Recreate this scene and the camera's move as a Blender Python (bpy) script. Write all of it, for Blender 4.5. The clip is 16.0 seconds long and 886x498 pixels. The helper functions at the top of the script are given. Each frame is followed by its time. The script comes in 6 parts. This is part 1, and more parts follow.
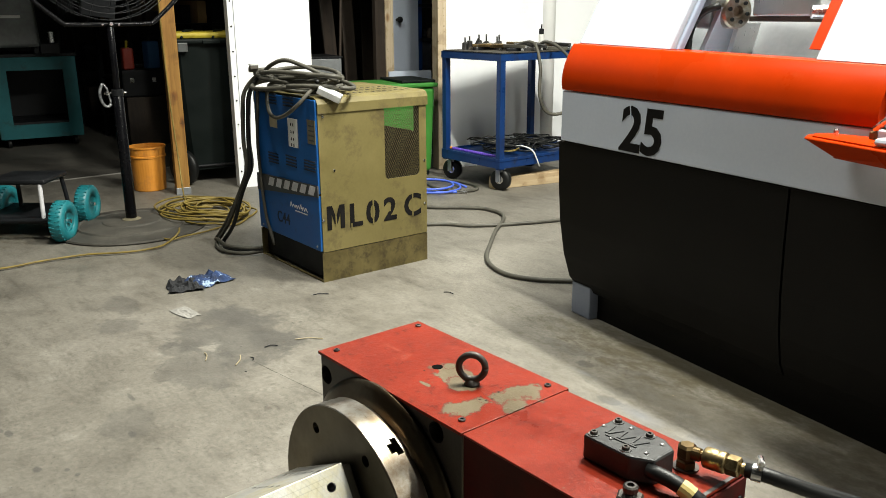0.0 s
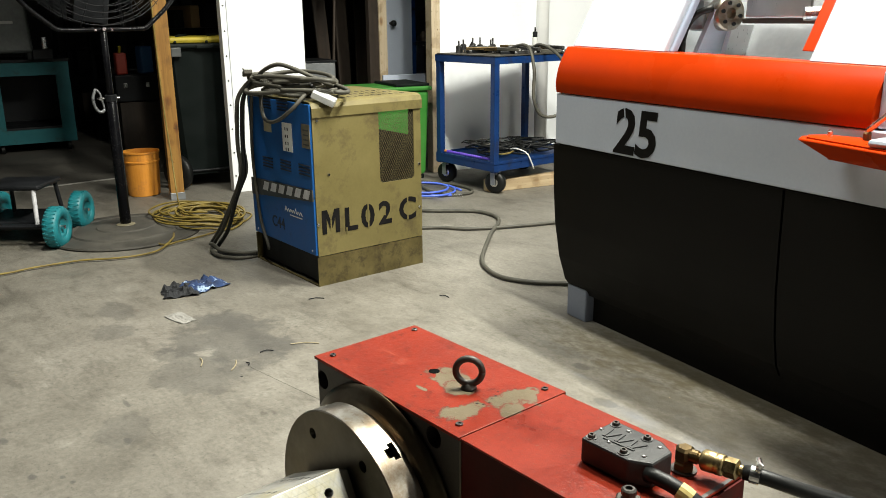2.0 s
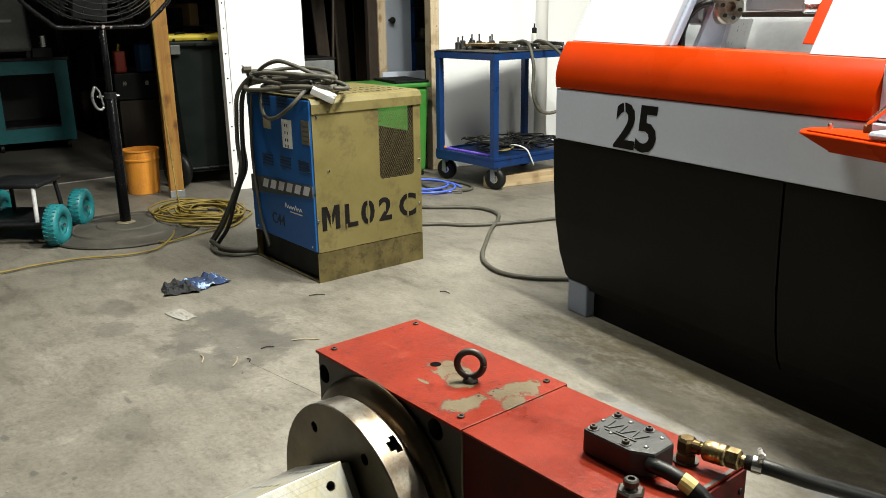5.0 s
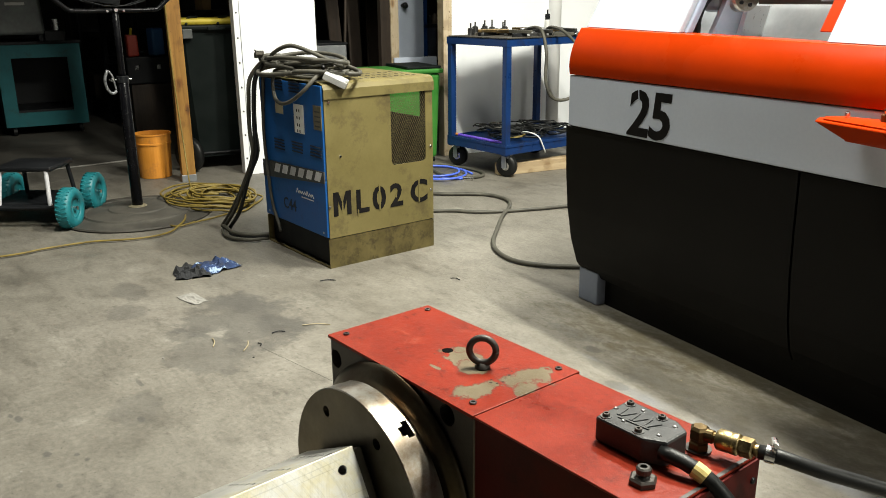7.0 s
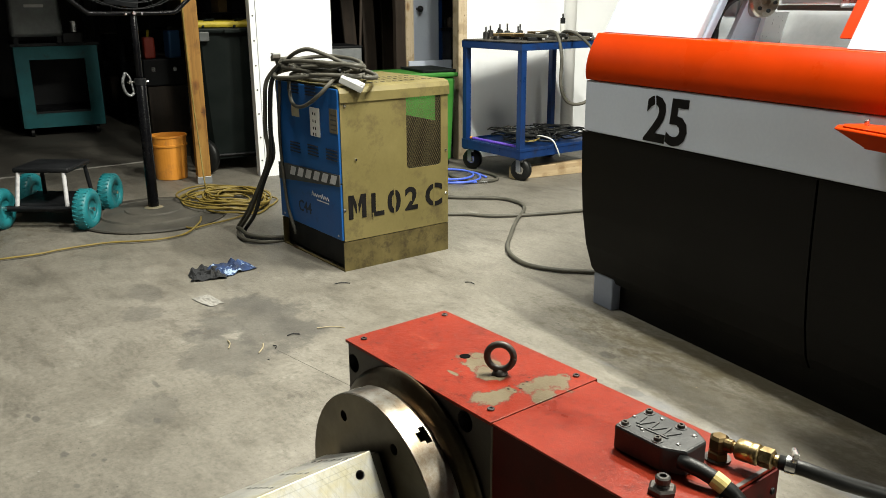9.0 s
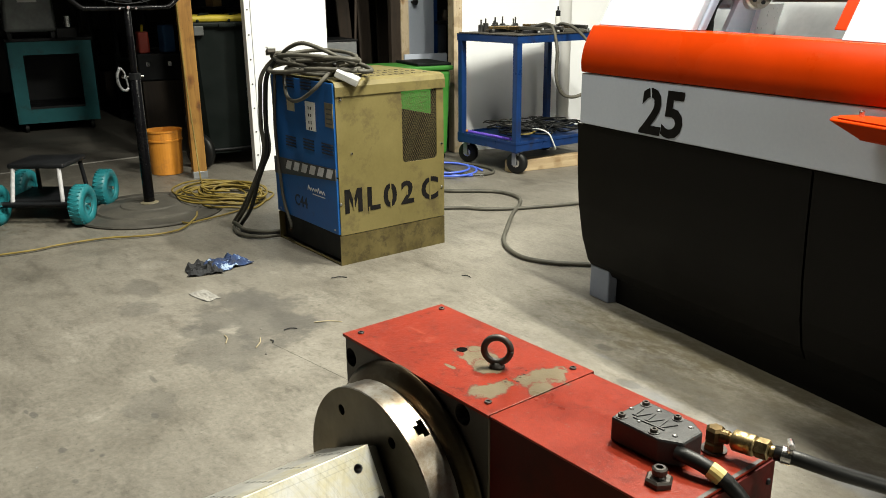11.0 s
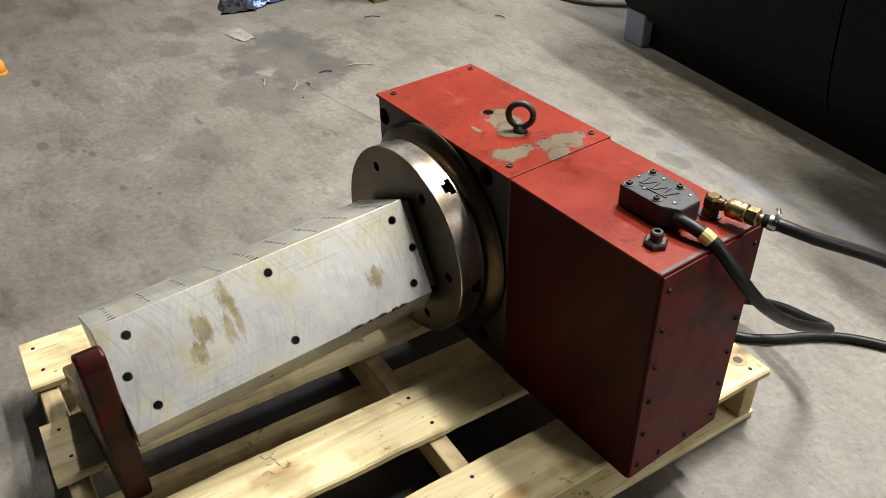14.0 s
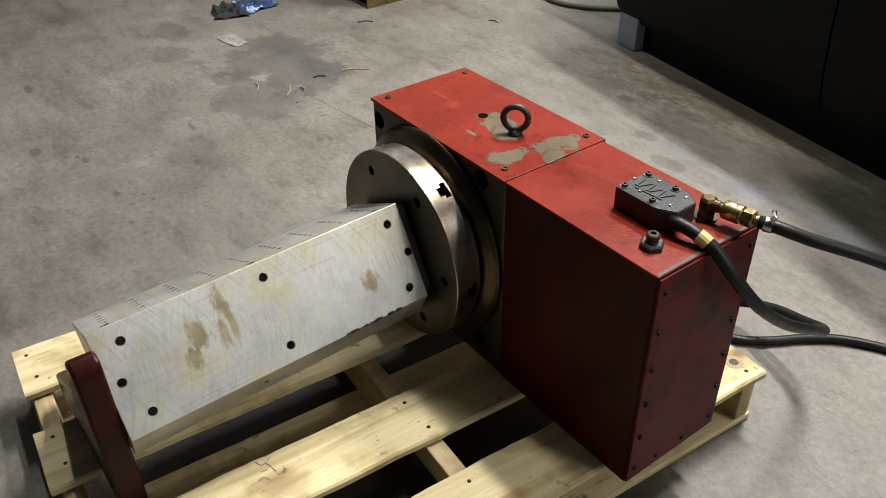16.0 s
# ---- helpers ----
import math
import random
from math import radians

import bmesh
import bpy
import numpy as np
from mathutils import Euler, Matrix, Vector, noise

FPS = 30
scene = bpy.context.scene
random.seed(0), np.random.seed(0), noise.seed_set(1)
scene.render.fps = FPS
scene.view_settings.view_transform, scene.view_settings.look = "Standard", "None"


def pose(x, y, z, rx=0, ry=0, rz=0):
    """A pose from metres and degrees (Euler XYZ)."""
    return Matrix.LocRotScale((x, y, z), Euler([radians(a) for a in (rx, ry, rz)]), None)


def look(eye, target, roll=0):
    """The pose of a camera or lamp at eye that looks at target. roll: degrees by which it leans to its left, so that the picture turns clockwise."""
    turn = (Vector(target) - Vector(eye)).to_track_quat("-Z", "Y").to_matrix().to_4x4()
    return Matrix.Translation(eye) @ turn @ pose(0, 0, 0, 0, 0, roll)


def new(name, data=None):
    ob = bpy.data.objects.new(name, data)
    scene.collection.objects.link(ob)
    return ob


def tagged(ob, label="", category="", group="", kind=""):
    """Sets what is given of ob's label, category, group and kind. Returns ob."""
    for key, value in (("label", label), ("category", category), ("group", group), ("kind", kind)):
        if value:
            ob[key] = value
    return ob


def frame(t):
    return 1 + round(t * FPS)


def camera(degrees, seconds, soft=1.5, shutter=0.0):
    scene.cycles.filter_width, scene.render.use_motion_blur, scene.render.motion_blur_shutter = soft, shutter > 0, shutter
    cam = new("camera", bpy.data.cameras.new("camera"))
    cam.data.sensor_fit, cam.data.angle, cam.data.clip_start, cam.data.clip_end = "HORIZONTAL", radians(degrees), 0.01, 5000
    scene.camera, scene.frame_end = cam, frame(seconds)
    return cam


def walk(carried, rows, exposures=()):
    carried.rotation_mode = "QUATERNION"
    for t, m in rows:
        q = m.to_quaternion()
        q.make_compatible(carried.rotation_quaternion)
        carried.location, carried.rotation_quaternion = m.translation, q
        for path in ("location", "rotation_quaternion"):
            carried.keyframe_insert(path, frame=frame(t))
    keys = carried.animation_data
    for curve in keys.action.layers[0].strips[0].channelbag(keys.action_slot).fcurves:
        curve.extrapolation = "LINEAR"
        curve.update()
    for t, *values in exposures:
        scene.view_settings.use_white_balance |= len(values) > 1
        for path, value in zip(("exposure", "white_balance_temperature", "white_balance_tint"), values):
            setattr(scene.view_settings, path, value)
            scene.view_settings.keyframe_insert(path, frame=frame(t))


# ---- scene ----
cam = camera(56.5, 16.0, 0.8, 0.5)
PATH = [
    (0, (0.562, -0.748, 1.237), (-0.952, 0.435, 0.682), -0.3),
    (0.5, (0.562, -0.746, 1.235), (-0.95, 0.433, 0.666), -0.4),
    (1, (0.555, -0.756, 1.236), (-0.957, 0.431, 0.684), 1.0),
    (1.5, (0.555, -0.752, 1.233), (-0.956, 0.438, 0.684), 0.4),
    (2, (0.559, -0.748, 1.238), (-0.949, 0.446, 0.69), -0.6),
    (2.5, (0.557, -0.743, 1.236), (-0.965, 0.43, 0.679), -1.4),
    (3, (0.555, -0.745, 1.23), (-0.967, 0.423, 0.664), -1.8),
    (3.5, (0.558, -0.748, 1.231), (-0.94, 0.455, 0.676), -0.3),
    (6, (0.559, -0.753, 1.228), (-0.953, 0.429, 0.667), -1.3),
    (6.5, (0.555, -0.764, 1.228), (-0.969, 0.398, 0.654), -0.8),
    (7, (0.553, -0.754, 1.227), (-0.961, 0.415, 0.644), -0.5),
    (7.5, (0.55, -0.756, 1.227), (-0.963, 0.414, 0.642), -0.2),
    (8, (0.55, -0.756, 1.229), (-0.973, 0.4, 0.639), -0.4),
    (8.5, (0.551, -0.76, 1.231), (-0.977, 0.391, 0.647), -0.3),
    (9, (0.547, -0.764, 1.234), (-0.986, 0.383, 0.657), -0.3),
    (11.5, (0.55, -0.766, 1.236), (-0.968, 0.385, 0.627), -0.7),
    (12, (0.602, -0.791, 1.345), (-0.786, 0.262, 0.362), -3.1),
    (12.5, (0.614, -0.796, 1.358), (-0.727, 0.185, 0.245), -0.4),
    (13, (0.618, -0.799, 1.352), (-0.723, 0.126, 0.192), -0.7),
    (13.5, (0.617, -0.796, 1.348), (-0.726, 0.113, 0.178), -1.0),
    (14, (0.614, -0.795, 1.344), (-0.725, 0.111, 0.168), -1.1),
    (14.5, (0.614, -0.794, 1.344), (-0.72, 0.125, 0.17), -1.0),
    (15, (0.611, -0.795, 1.342), (-0.721, 0.127, 0.17), -0.9),
    (15.5, (0.611, -0.796, 1.341), (-0.718, 0.134, 0.172), -0.8),
    (16, (0.611, -0.797, 1.34), (-0.726, 0.126, 0.173), -1.1),
]
EXPOSURES = [(0.0, 0.22, 6850, 4), (6.0, 0.22, 6950, 4), (11.5, 0.20, 7200, 4), (12.4, 0.09, 7400, 5), (13.2, 0.03, 6800, 9), (14.5, -0.01, 6550, 11), (15.5, -0.09, 6550, 11), (16.0, -0.26, 6500, 11)]
walk(cam, [(t, look(eye, target, roll)) for t, eye, target, roll in PATH], EXPOSURES)

# ---- light: a dark world, rows of tube lamps under the ceiling ----
world = bpy.data.worlds.new("world")
scene.world = world
world.use_nodes = True
world.node_tree.nodes["Background"].inputs[0].default_value = (0.5, 0.6, 0.8, 1)
world.node_tree.nodes["Background"].inputs[1].default_value = 0.009
CEILING_Z = 4.6
LAMPS = [(-1.15, 2.45, 292), (-2.5, 0.45, 70), (-0.25, 1.34, 215), (4.3, 1.9, 140)]


def tube_lamp(x, y, watts):
    d = bpy.data.lights.new("tube_light", "AREA")
    d.shape, d.size, d.size_y, d.energy, d.color, d.spread = "RECTANGLE", 1.2, 0.14, watts, (1.0, 0.985, 0.945), radians(170)
    ob = new("tube_light", d)
    ob.location = (x, y, CEILING_Z - 0.52)
    ob.rotation_euler = (0, 0, radians(-8.1))
    return ob


for lx, ly, lw in LAMPS:
    tube_lamp(lx, ly, lw)


# ---- materials ----
def node_mat(name):
    m = bpy.data.materials.new(name)
    m.use_nodes = True
    nt = m.node_tree
    return m, nt, nt.nodes["Principled BSDF"]


def noise_tex(nt, scale, detail=6.0, rough=0.6, coord="Object", stretch=None):
    tc = nt.nodes.new("ShaderNodeTexCoord")
    n = nt.nodes.new("ShaderNodeTexNoise")
    n.inputs["Scale"].default_value, n.inputs["Detail"].default_value, n.inputs["Roughness"].default_value = scale, detail, rough
    if stretch:
        mp = nt.nodes.new("ShaderNodeMapping")
        mp.inputs["Scale"].default_value = stretch
        nt.links.new(tc.outputs[coord], mp.inputs[0])
        nt.links.new(mp.outputs[0], n.inputs["Vector"])
    else:
        nt.links.new(tc.outputs[coord], n.inputs["Vector"])
    return n


def ramp(nt, src, stops):
    r = nt.nodes.new("ShaderNodeValToRGB")
    e = r.color_ramp.elements
    while len(e) < len(stops):
        e.new(0.5)
    for k, (p, c) in enumerate(stops):
        e[k].position = p
        e[k].color = c if len(c) == 4 else (*c, 1)
    nt.links.new(src, r.inputs[0])
    return r


def mix(nt, fac, a, b, blend="MIX"):
    m = nt.nodes.new("ShaderNodeMix")
    m.data_type, m.blend_type = "RGBA", blend
    for sock, v in ((m.inputs[0], fac), (m.inputs[6], a), (m.inputs[7], b)):
        if isinstance(v, (int, float)):
            sock.default_value = v
        elif isinstance(v, tuple):
            sock.default_value = v if len(v) == 4 else (*v, 1)
        else:
            nt.links.new(v, sock)
    return m.outputs[2]


def bump(nt, bsdf, src, strength, dist=0.002):
    b = nt.nodes.new("ShaderNodeBump")
    b.inputs["Strength"].default_value, b.inputs["Distance"].default_value = strength, dist
    nt.links.new(src, b.inputs["Height"])
    nt.links.new(b.outputs[0], bsdf.inputs["Normal"])


def surface(name, c1, c2, scale=6.0, rough=0.5, metal=0.0, grain=60.0, bumpy=0.15, dirt=None, dirt_at=(0.55, 0.75), coat=0.0, stretch=None, rough_var=0.1, dirt_scale=None, spec=0.5):
    """Paint, plastic, rubber or metal: two colours blended at two scales, uneven gloss, fine relief and blotches of dirt."""
    m, nt, b = node_mat(name)
    big = noise_tex(nt, scale, 5, 0.6, stretch=stretch)
    fine = noise_tex(nt, grain, 4, 0.6, stretch=stretch)
    col = ramp(nt, big.outputs[0], [(0.3, c1), (0.7, c2)]).outputs[0]
    col = mix(nt, 0.08, col, fine.outputs[0], "OVERLAY")
    if dirt:
        blot = noise_tex(nt, dirt_scale or scale * 1.7, 8, 0.7)
        mask = ramp(nt, blot.outputs[0], [(dirt_at[0], (0, 0, 0)), (dirt_at[1], (1, 1, 1))])
        col = mix(nt, mask.outputs[0], col, dirt)
    nt.links.new(col, b.inputs["Base Color"])
    rr = nt.nodes.new("ShaderNodeMapRange")
    rr.inputs[1].default_value, rr.inputs[2].default_value = 0.3, 0.7
    rr.inputs[3].default_value, rr.inputs[4].default_value = max(0.03, rough - rough_var), min(1, rough + rough_var)
    nt.links.new(big.outputs[0], rr.inputs[0])
    nt.links.new(rr.outputs[0], b.inputs["Roughness"])
    b.inputs["Metallic"].default_value = metal
    b.inputs["Specular IOR Level"].default_value = spec
    b.inputs["Coat Weight"].default_value = coat
    if bumpy:
        bump(nt, b, fine.outputs[0], bumpy)
    return m


def spot_mask(nt, pos, x, y, rx, ry, src, edge=0.45, ragged=1.6):
    """A blot of its own outline on the floor: an oval round (x, y) broken up by noise."""
    sub = nt.nodes.new("ShaderNodeVectorMath")
    sub.operation = "SUBTRACT"
    sub.inputs[1].default_value = (x, y, 0)
    nt.links.new(pos, sub.inputs[0])
    mul = nt.nodes.new("ShaderNodeVectorMath")
    mul.operation = "MULTIPLY"
    mul.inputs[1].default_value = (1 / rx, 1 / ry, 0)
    nt.links.new(sub.outputs[0], mul.inputs[0])
    ln = nt.nodes.new("ShaderNodeVectorMath")
    ln.operation = "LENGTH"
    nt.links.new(mul.outputs[0], ln.inputs[0])
    ad = nt.nodes.new("ShaderNodeMath")
    ad.operation = "MULTIPLY_ADD"
    ad.inputs[1].default_value = ragged
    nt.links.new(src, ad.inputs[0])
    nt.links.new(ln.outputs["Value"], ad.inputs[2])
    mr = nt.nodes.new("ShaderNodeMapRange")
    mr.inputs[1].default_value, mr.inputs[2].default_value = 0.95 + ragged / 2, 0.95 + ragged / 2 - edge
    mr.inputs[3].default_value, mr.inputs[4].default_value = 0, 1
    nt.links.new(ad.outputs[0], mr.inputs[0])
    return mr.outputs[0]


def concrete_mat():
    m, nt, b = node_mat("worn_concrete")
    tc = nt.nodes.new("ShaderNodeTexCoord")
    pos = tc.outputs["Object"]
    big = noise_tex(nt, 0.9, 6, 0.62)
    mid = noise_tex(nt, 4.5, 8, 0.68)
    fine = noise_tex(nt, 55, 6, 0.7)
    speck = noise_tex(nt, 19, 3, 0.5)
    col = ramp(nt, big.outputs[0], [(0.3, (0.121, 0.111, 0.092)), (0.5, (0.163, 0.151, 0.127)), (0.72, (0.206, 0.192, 0.165))]).outputs[0]
    grime = ramp(nt, mid.outputs[0], [(0.30, (0.30, 0.29, 0.28)), (0.42, (0.72, 0.71, 0.70)), (0.56, (1, 1, 1))]).outputs[0]
    col = mix(nt, 0.42, col, grime, "MULTIPLY")
    pale = ramp(nt, mid.outputs[0], [(0.60, (0, 0, 0)), (0.75, (1, 1, 1))]).outputs[0]
    col = mix(nt, mix(nt, 1.0, pale, (0.45, 0.45, 0.45), "MULTIPLY"), col, (0.31, 0.30, 0.262))
    col = mix(nt, 0.55, col, fine.outputs[0], "OVERLAY")
    mott = ramp(nt, noise_tex(nt, 11, 7, 0.72, stretch=(1, 1.7, 1)).outputs[0], [(0.34, (0.50, 0.48, 0.46)), (0.50, (0.96, 0.96, 0.96)), (0.66, (1.0, 1.0, 1.0))]).outputs[0]
    col = mix(nt, 0.45, col, mott, "MULTIPLY")
    streak = noise_tex(nt, 2.2, 8, 0.72, stretch=(1, 2.6, 1))
    smear = ramp(nt, streak.outputs[0], [(0.33, (0.55, 0.54, 0.53)), (0.47, (1, 1, 1))]).outputs[0]
    col = mix(nt, 0.8, col, smear, "MULTIPLY")
    pits = ramp(nt, noise_tex(nt, 130, 2, 0.5).outputs[0], [(0.27, (0.3, 0.3, 0.3)), (0.36, (1, 1, 1))]).outputs[0]
    col = mix(nt, 0.7, col, pits, "MULTIPLY")
    dots = ramp(nt, speck.outputs[0], [(0.25, (0.22, 0.2, 0.18)), (0.33, (1, 1, 1))]).outputs[0]
    col = mix(nt, 0.35, col, dots, "MULTIPLY")
    drag = ramp(nt, noise_tex(nt, 6, 9, 0.78, stretch=(0.8, 3.4, 1)).outputs[0], [(0.32, (0.50, 0.49, 0.47)), (0.45, (0.95, 0.95, 0.95)), (0.60, (1, 1, 1))]).outputs[0]
    col = mix(nt, 0.5, col, drag, "MULTIPLY")
    edge = noise_tex(nt, 5.5, 8, 0.7)
    for x, y, rx, ry, depth in STAINS_AND_SHADE:
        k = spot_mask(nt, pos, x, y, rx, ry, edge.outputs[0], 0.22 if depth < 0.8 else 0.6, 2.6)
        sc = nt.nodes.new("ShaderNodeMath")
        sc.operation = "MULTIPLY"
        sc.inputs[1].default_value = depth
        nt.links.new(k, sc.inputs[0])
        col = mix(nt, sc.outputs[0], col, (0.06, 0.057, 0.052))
    gnoise = noise_tex(nt, 13, 9, 0.78, stretch=(1, 1.8, 1))
    # dirt before the lathe, with painted shade at its foot and round the seat
    for x, y, rx, ry, depth in GRIME_AND_SHADE:
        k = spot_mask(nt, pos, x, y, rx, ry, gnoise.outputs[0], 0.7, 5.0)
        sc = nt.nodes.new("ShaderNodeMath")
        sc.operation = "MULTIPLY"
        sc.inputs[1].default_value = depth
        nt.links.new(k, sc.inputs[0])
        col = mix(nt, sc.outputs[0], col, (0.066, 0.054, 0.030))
    # shade beneath the pallet, mixed nearly black into the concrete
    for x, y, rx, ry in PALLET_SHADE:
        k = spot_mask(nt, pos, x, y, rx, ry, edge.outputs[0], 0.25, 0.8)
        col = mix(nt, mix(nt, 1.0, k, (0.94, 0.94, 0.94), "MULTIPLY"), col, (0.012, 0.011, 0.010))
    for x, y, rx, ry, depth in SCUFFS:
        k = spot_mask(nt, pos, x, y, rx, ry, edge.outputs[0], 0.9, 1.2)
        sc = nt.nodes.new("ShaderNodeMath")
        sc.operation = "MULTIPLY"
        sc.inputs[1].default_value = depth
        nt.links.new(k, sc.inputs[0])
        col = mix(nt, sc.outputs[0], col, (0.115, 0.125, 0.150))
    nt.links.new(col, b.inputs["Base Color"])
    r = ramp(nt, mid.outputs[0], [(0.3, (0.42, 0.42, 0.42)), (0.7, (0.68, 0.68, 0.68))])
    nt.links.new(r.outputs[0], b.inputs["Roughness"])
    bump(nt, b, fine.outputs[0], 0.6, 0.003)
    return m


# entries at (-0.50, -0.18) and (-6.5, 0.8) are shade put into the floor colour
STAINS_AND_SHADE = [(-2.38, 0.50, 0.34, 0.24, 0.55), (-2.16, 0.26, 0.26, 0.16, 0.42), (-2.75, 0.14, 0.12, 0.10, 0.4), (-1.9, -0.1, 0.12, 0.1, 0.3),
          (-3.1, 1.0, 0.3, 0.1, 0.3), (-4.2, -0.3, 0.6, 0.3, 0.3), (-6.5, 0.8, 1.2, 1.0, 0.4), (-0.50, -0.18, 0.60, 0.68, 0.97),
          (-2.55, 0.58, 0.16, 0.12, 0.45), (-2.25, 0.58, 0.14, 0.10, 0.45), (-3.0, 0.25, 0.15, 0.08, 0.4), (-1.15, 1.28, 0.16, 0.05, 0.3),
          (-0.75, 1.15, 0.16, 0.06, 0.3), (-0.98, 1.34, 0.20, 0.06, 0.35),
          (-1.45, 1.42, 0.14, 0.05, 0.4), (-0.60, 1.30, 0.30, 0.06, 0.3), (-1.30, 1.36, 0.05, 0.03, 0.7), (-1.05, 1.20, 0.06, 0.03, 0.6),
          (-0.88, 1.12, 0.08, 0.04, 0.5), (-0.55, 0.95, 0.10, 0.05, 0.4), (-2.75, -0.42, 0.05, 0.02, 0.6), (-2.05, -0.40, 0.035, 0.02, 0.7), (-2.20, -0.52, 0.04, 0.025, 0.7),
          (-1.771, -0.384, 0.030, 0.018, 0.75), (-1.715, -0.316, 0.016, 0.012, 0.7), (-1.672, -0.300, 0.012, 0.010, 0.7), (-1.811, -0.105, 0.022, 0.012, 0.7), (-2.062, -0.024, 0.050, 0.012, 0.6), (-2.079, -0.415, 0.030, 0.010, 0.6), (-1.578, -0.395, 0.016, 0.009, 0.6)]
# lathe strips mix dirt with shade; the last two, round the seat, are shade
GRIME_AND_SHADE = [(-0.70, 1.38, 1.0, 0.19, 0.36), (-1.35, 1.54, 0.55, 0.14, 0.42), (0.05, 1.18, 0.8, 0.24, 0.24), (-0.85, 1.61, 0.95, 0.15, 0.62), (-0.3, 1.55, 1.2, 0.22, 0.45), (-4.9, 0.10, 0.55, 0.45, 0.7), (-4.3, -0.45, 0.5, 0.4, 0.6)]
# oval under the pallet: its shade painted on the floor
PALLET_SHADE = [(-0.46, -0.17, 0.56, 0.64)]
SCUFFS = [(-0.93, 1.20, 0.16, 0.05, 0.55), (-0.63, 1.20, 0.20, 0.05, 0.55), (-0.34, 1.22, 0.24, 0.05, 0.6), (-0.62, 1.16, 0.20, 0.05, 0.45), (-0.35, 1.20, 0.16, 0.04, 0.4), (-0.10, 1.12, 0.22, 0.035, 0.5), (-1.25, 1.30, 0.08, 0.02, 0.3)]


def wood_mat(name, c1, c2, ring, axis=1, rough=0.7, knots=True):
    m, nt, b = node_mat(name)
    st = [9.0, 9.0, 9.0]
    st[axis] = 0.55
    info = nt.nodes.new("ShaderNodeObjectInfo")
    tc = nt.nodes.new("ShaderNodeTexCoord")
    off = nt.nodes.new("ShaderNodeVectorMath")
    off.operation = "MULTIPLY_ADD"
    off.inputs[1].default_value = (17, 13, 7)
    cb = nt.nodes.new("ShaderNodeCombineXYZ")
    for k in range(3):
        nt.links.new(info.outputs["Random"], cb.inputs[k])
    nt.links.new(cb.outputs[0], off.inputs[0])
    nt.links.new(tc.outputs["Object"], off.inputs[2])
    mp = nt.nodes.new("ShaderNodeMapping")
    mp.inputs["Scale"].default_value = st
    nt.links.new(off.outputs[0], mp.inputs[0])
    n = nt.nodes.new("ShaderNodeTexNoise")
    n.inputs["Scale"].default_value, n.inputs["Detail"].default_value, n.inputs["Distortion"].default_value = ring, 7, 0.8
    nt.links.new(mp.outputs[0], n.inputs["Vector"])
    col = ramp(nt, n.outputs[0], [(0.28, c1), (0.5, tuple((p + q) / 2 for p, q in zip(c1, c2))), (0.72, c2)]).outputs[0]
    big = nt.nodes.new("ShaderNodeTexNoise")
    big.inputs["Scale"].default_value, big.inputs["Detail"].default_value = 9, 7
    nt.links.new(off.outputs[0], big.inputs["Vector"])
    stain = ramp(nt, big.outputs[0], [(0.37, (0.34, 0.25, 0.14)), (0.43, (0.74, 0.66, 0.50)), (0.46, (0.96, 0.94, 0.90)), (0.56, (1, 1, 1))]).outputs[0]
    col = mix(nt, 0.42, col, stain, "MULTIPLY")
    fg = nt.nodes.new("ShaderNodeTexNoise")
    fg.inputs["Scale"].default_value, fg.inputs["Detail"].default_value, fg.inputs["Roughness"].default_value = ring * 4.5, 6, 0.7
    nt.links.new(mp.outputs[0], fg.inputs["Vector"])
    cracks = ramp(nt, fg.outputs[0], [(0.30, (0.35, 0.26, 0.16)), (0.42, (1, 1, 1))]).outputs[0]
    col = mix(nt, 0.75, col, cracks, "MULTIPLY")
    sp = nt.nodes.new("ShaderNodeTexNoise")
    sp.inputs["Scale"].default_value, sp.inputs["Detail"].default_value, sp.inputs["Roughness"].default_value = 38, 4, 0.6
    nt.links.new(off.outputs[0], sp.inputs["Vector"])
    specks = ramp(nt, sp.outputs[0], [(0.28, (0.22, 0.16, 0.10)), (0.36, (1, 1, 1))]).outputs[0]
    col = mix(nt, 0.8, col, specks, "MULTIPLY")
    if knots:
        v = nt.nodes.new("ShaderNodeTexVoronoi")
        v.inputs["Scale"].default_value = 6.5
        mk = nt.nodes.new("ShaderNodeMapping")
        s2 = [1.0, 1.0, 1.0]
        s2[axis] = 0.55
        mk.inputs["Scale"].default_value = s2
        nt.links.new(off.outputs[0], mk.inputs[0])
        nt.links.new(mk.outputs[0], v.inputs["Vector"])
        kn = ramp(nt, v.outputs["Distance"], [(0.04, (0.18, 0.09, 0.04)), (0.10, (0.62, 0.42, 0.22)), (0.17, (1, 1, 1))]).outputs[0]
        col = mix(nt, 0.75, col, kn, "MULTIPLY")
    nt.links.new(col, b.inputs["Base Color"])
    b.inputs["Roughness"].default_value = rough
    bump(nt, b, n.outputs[0], 0.4, 0.002)
    return m


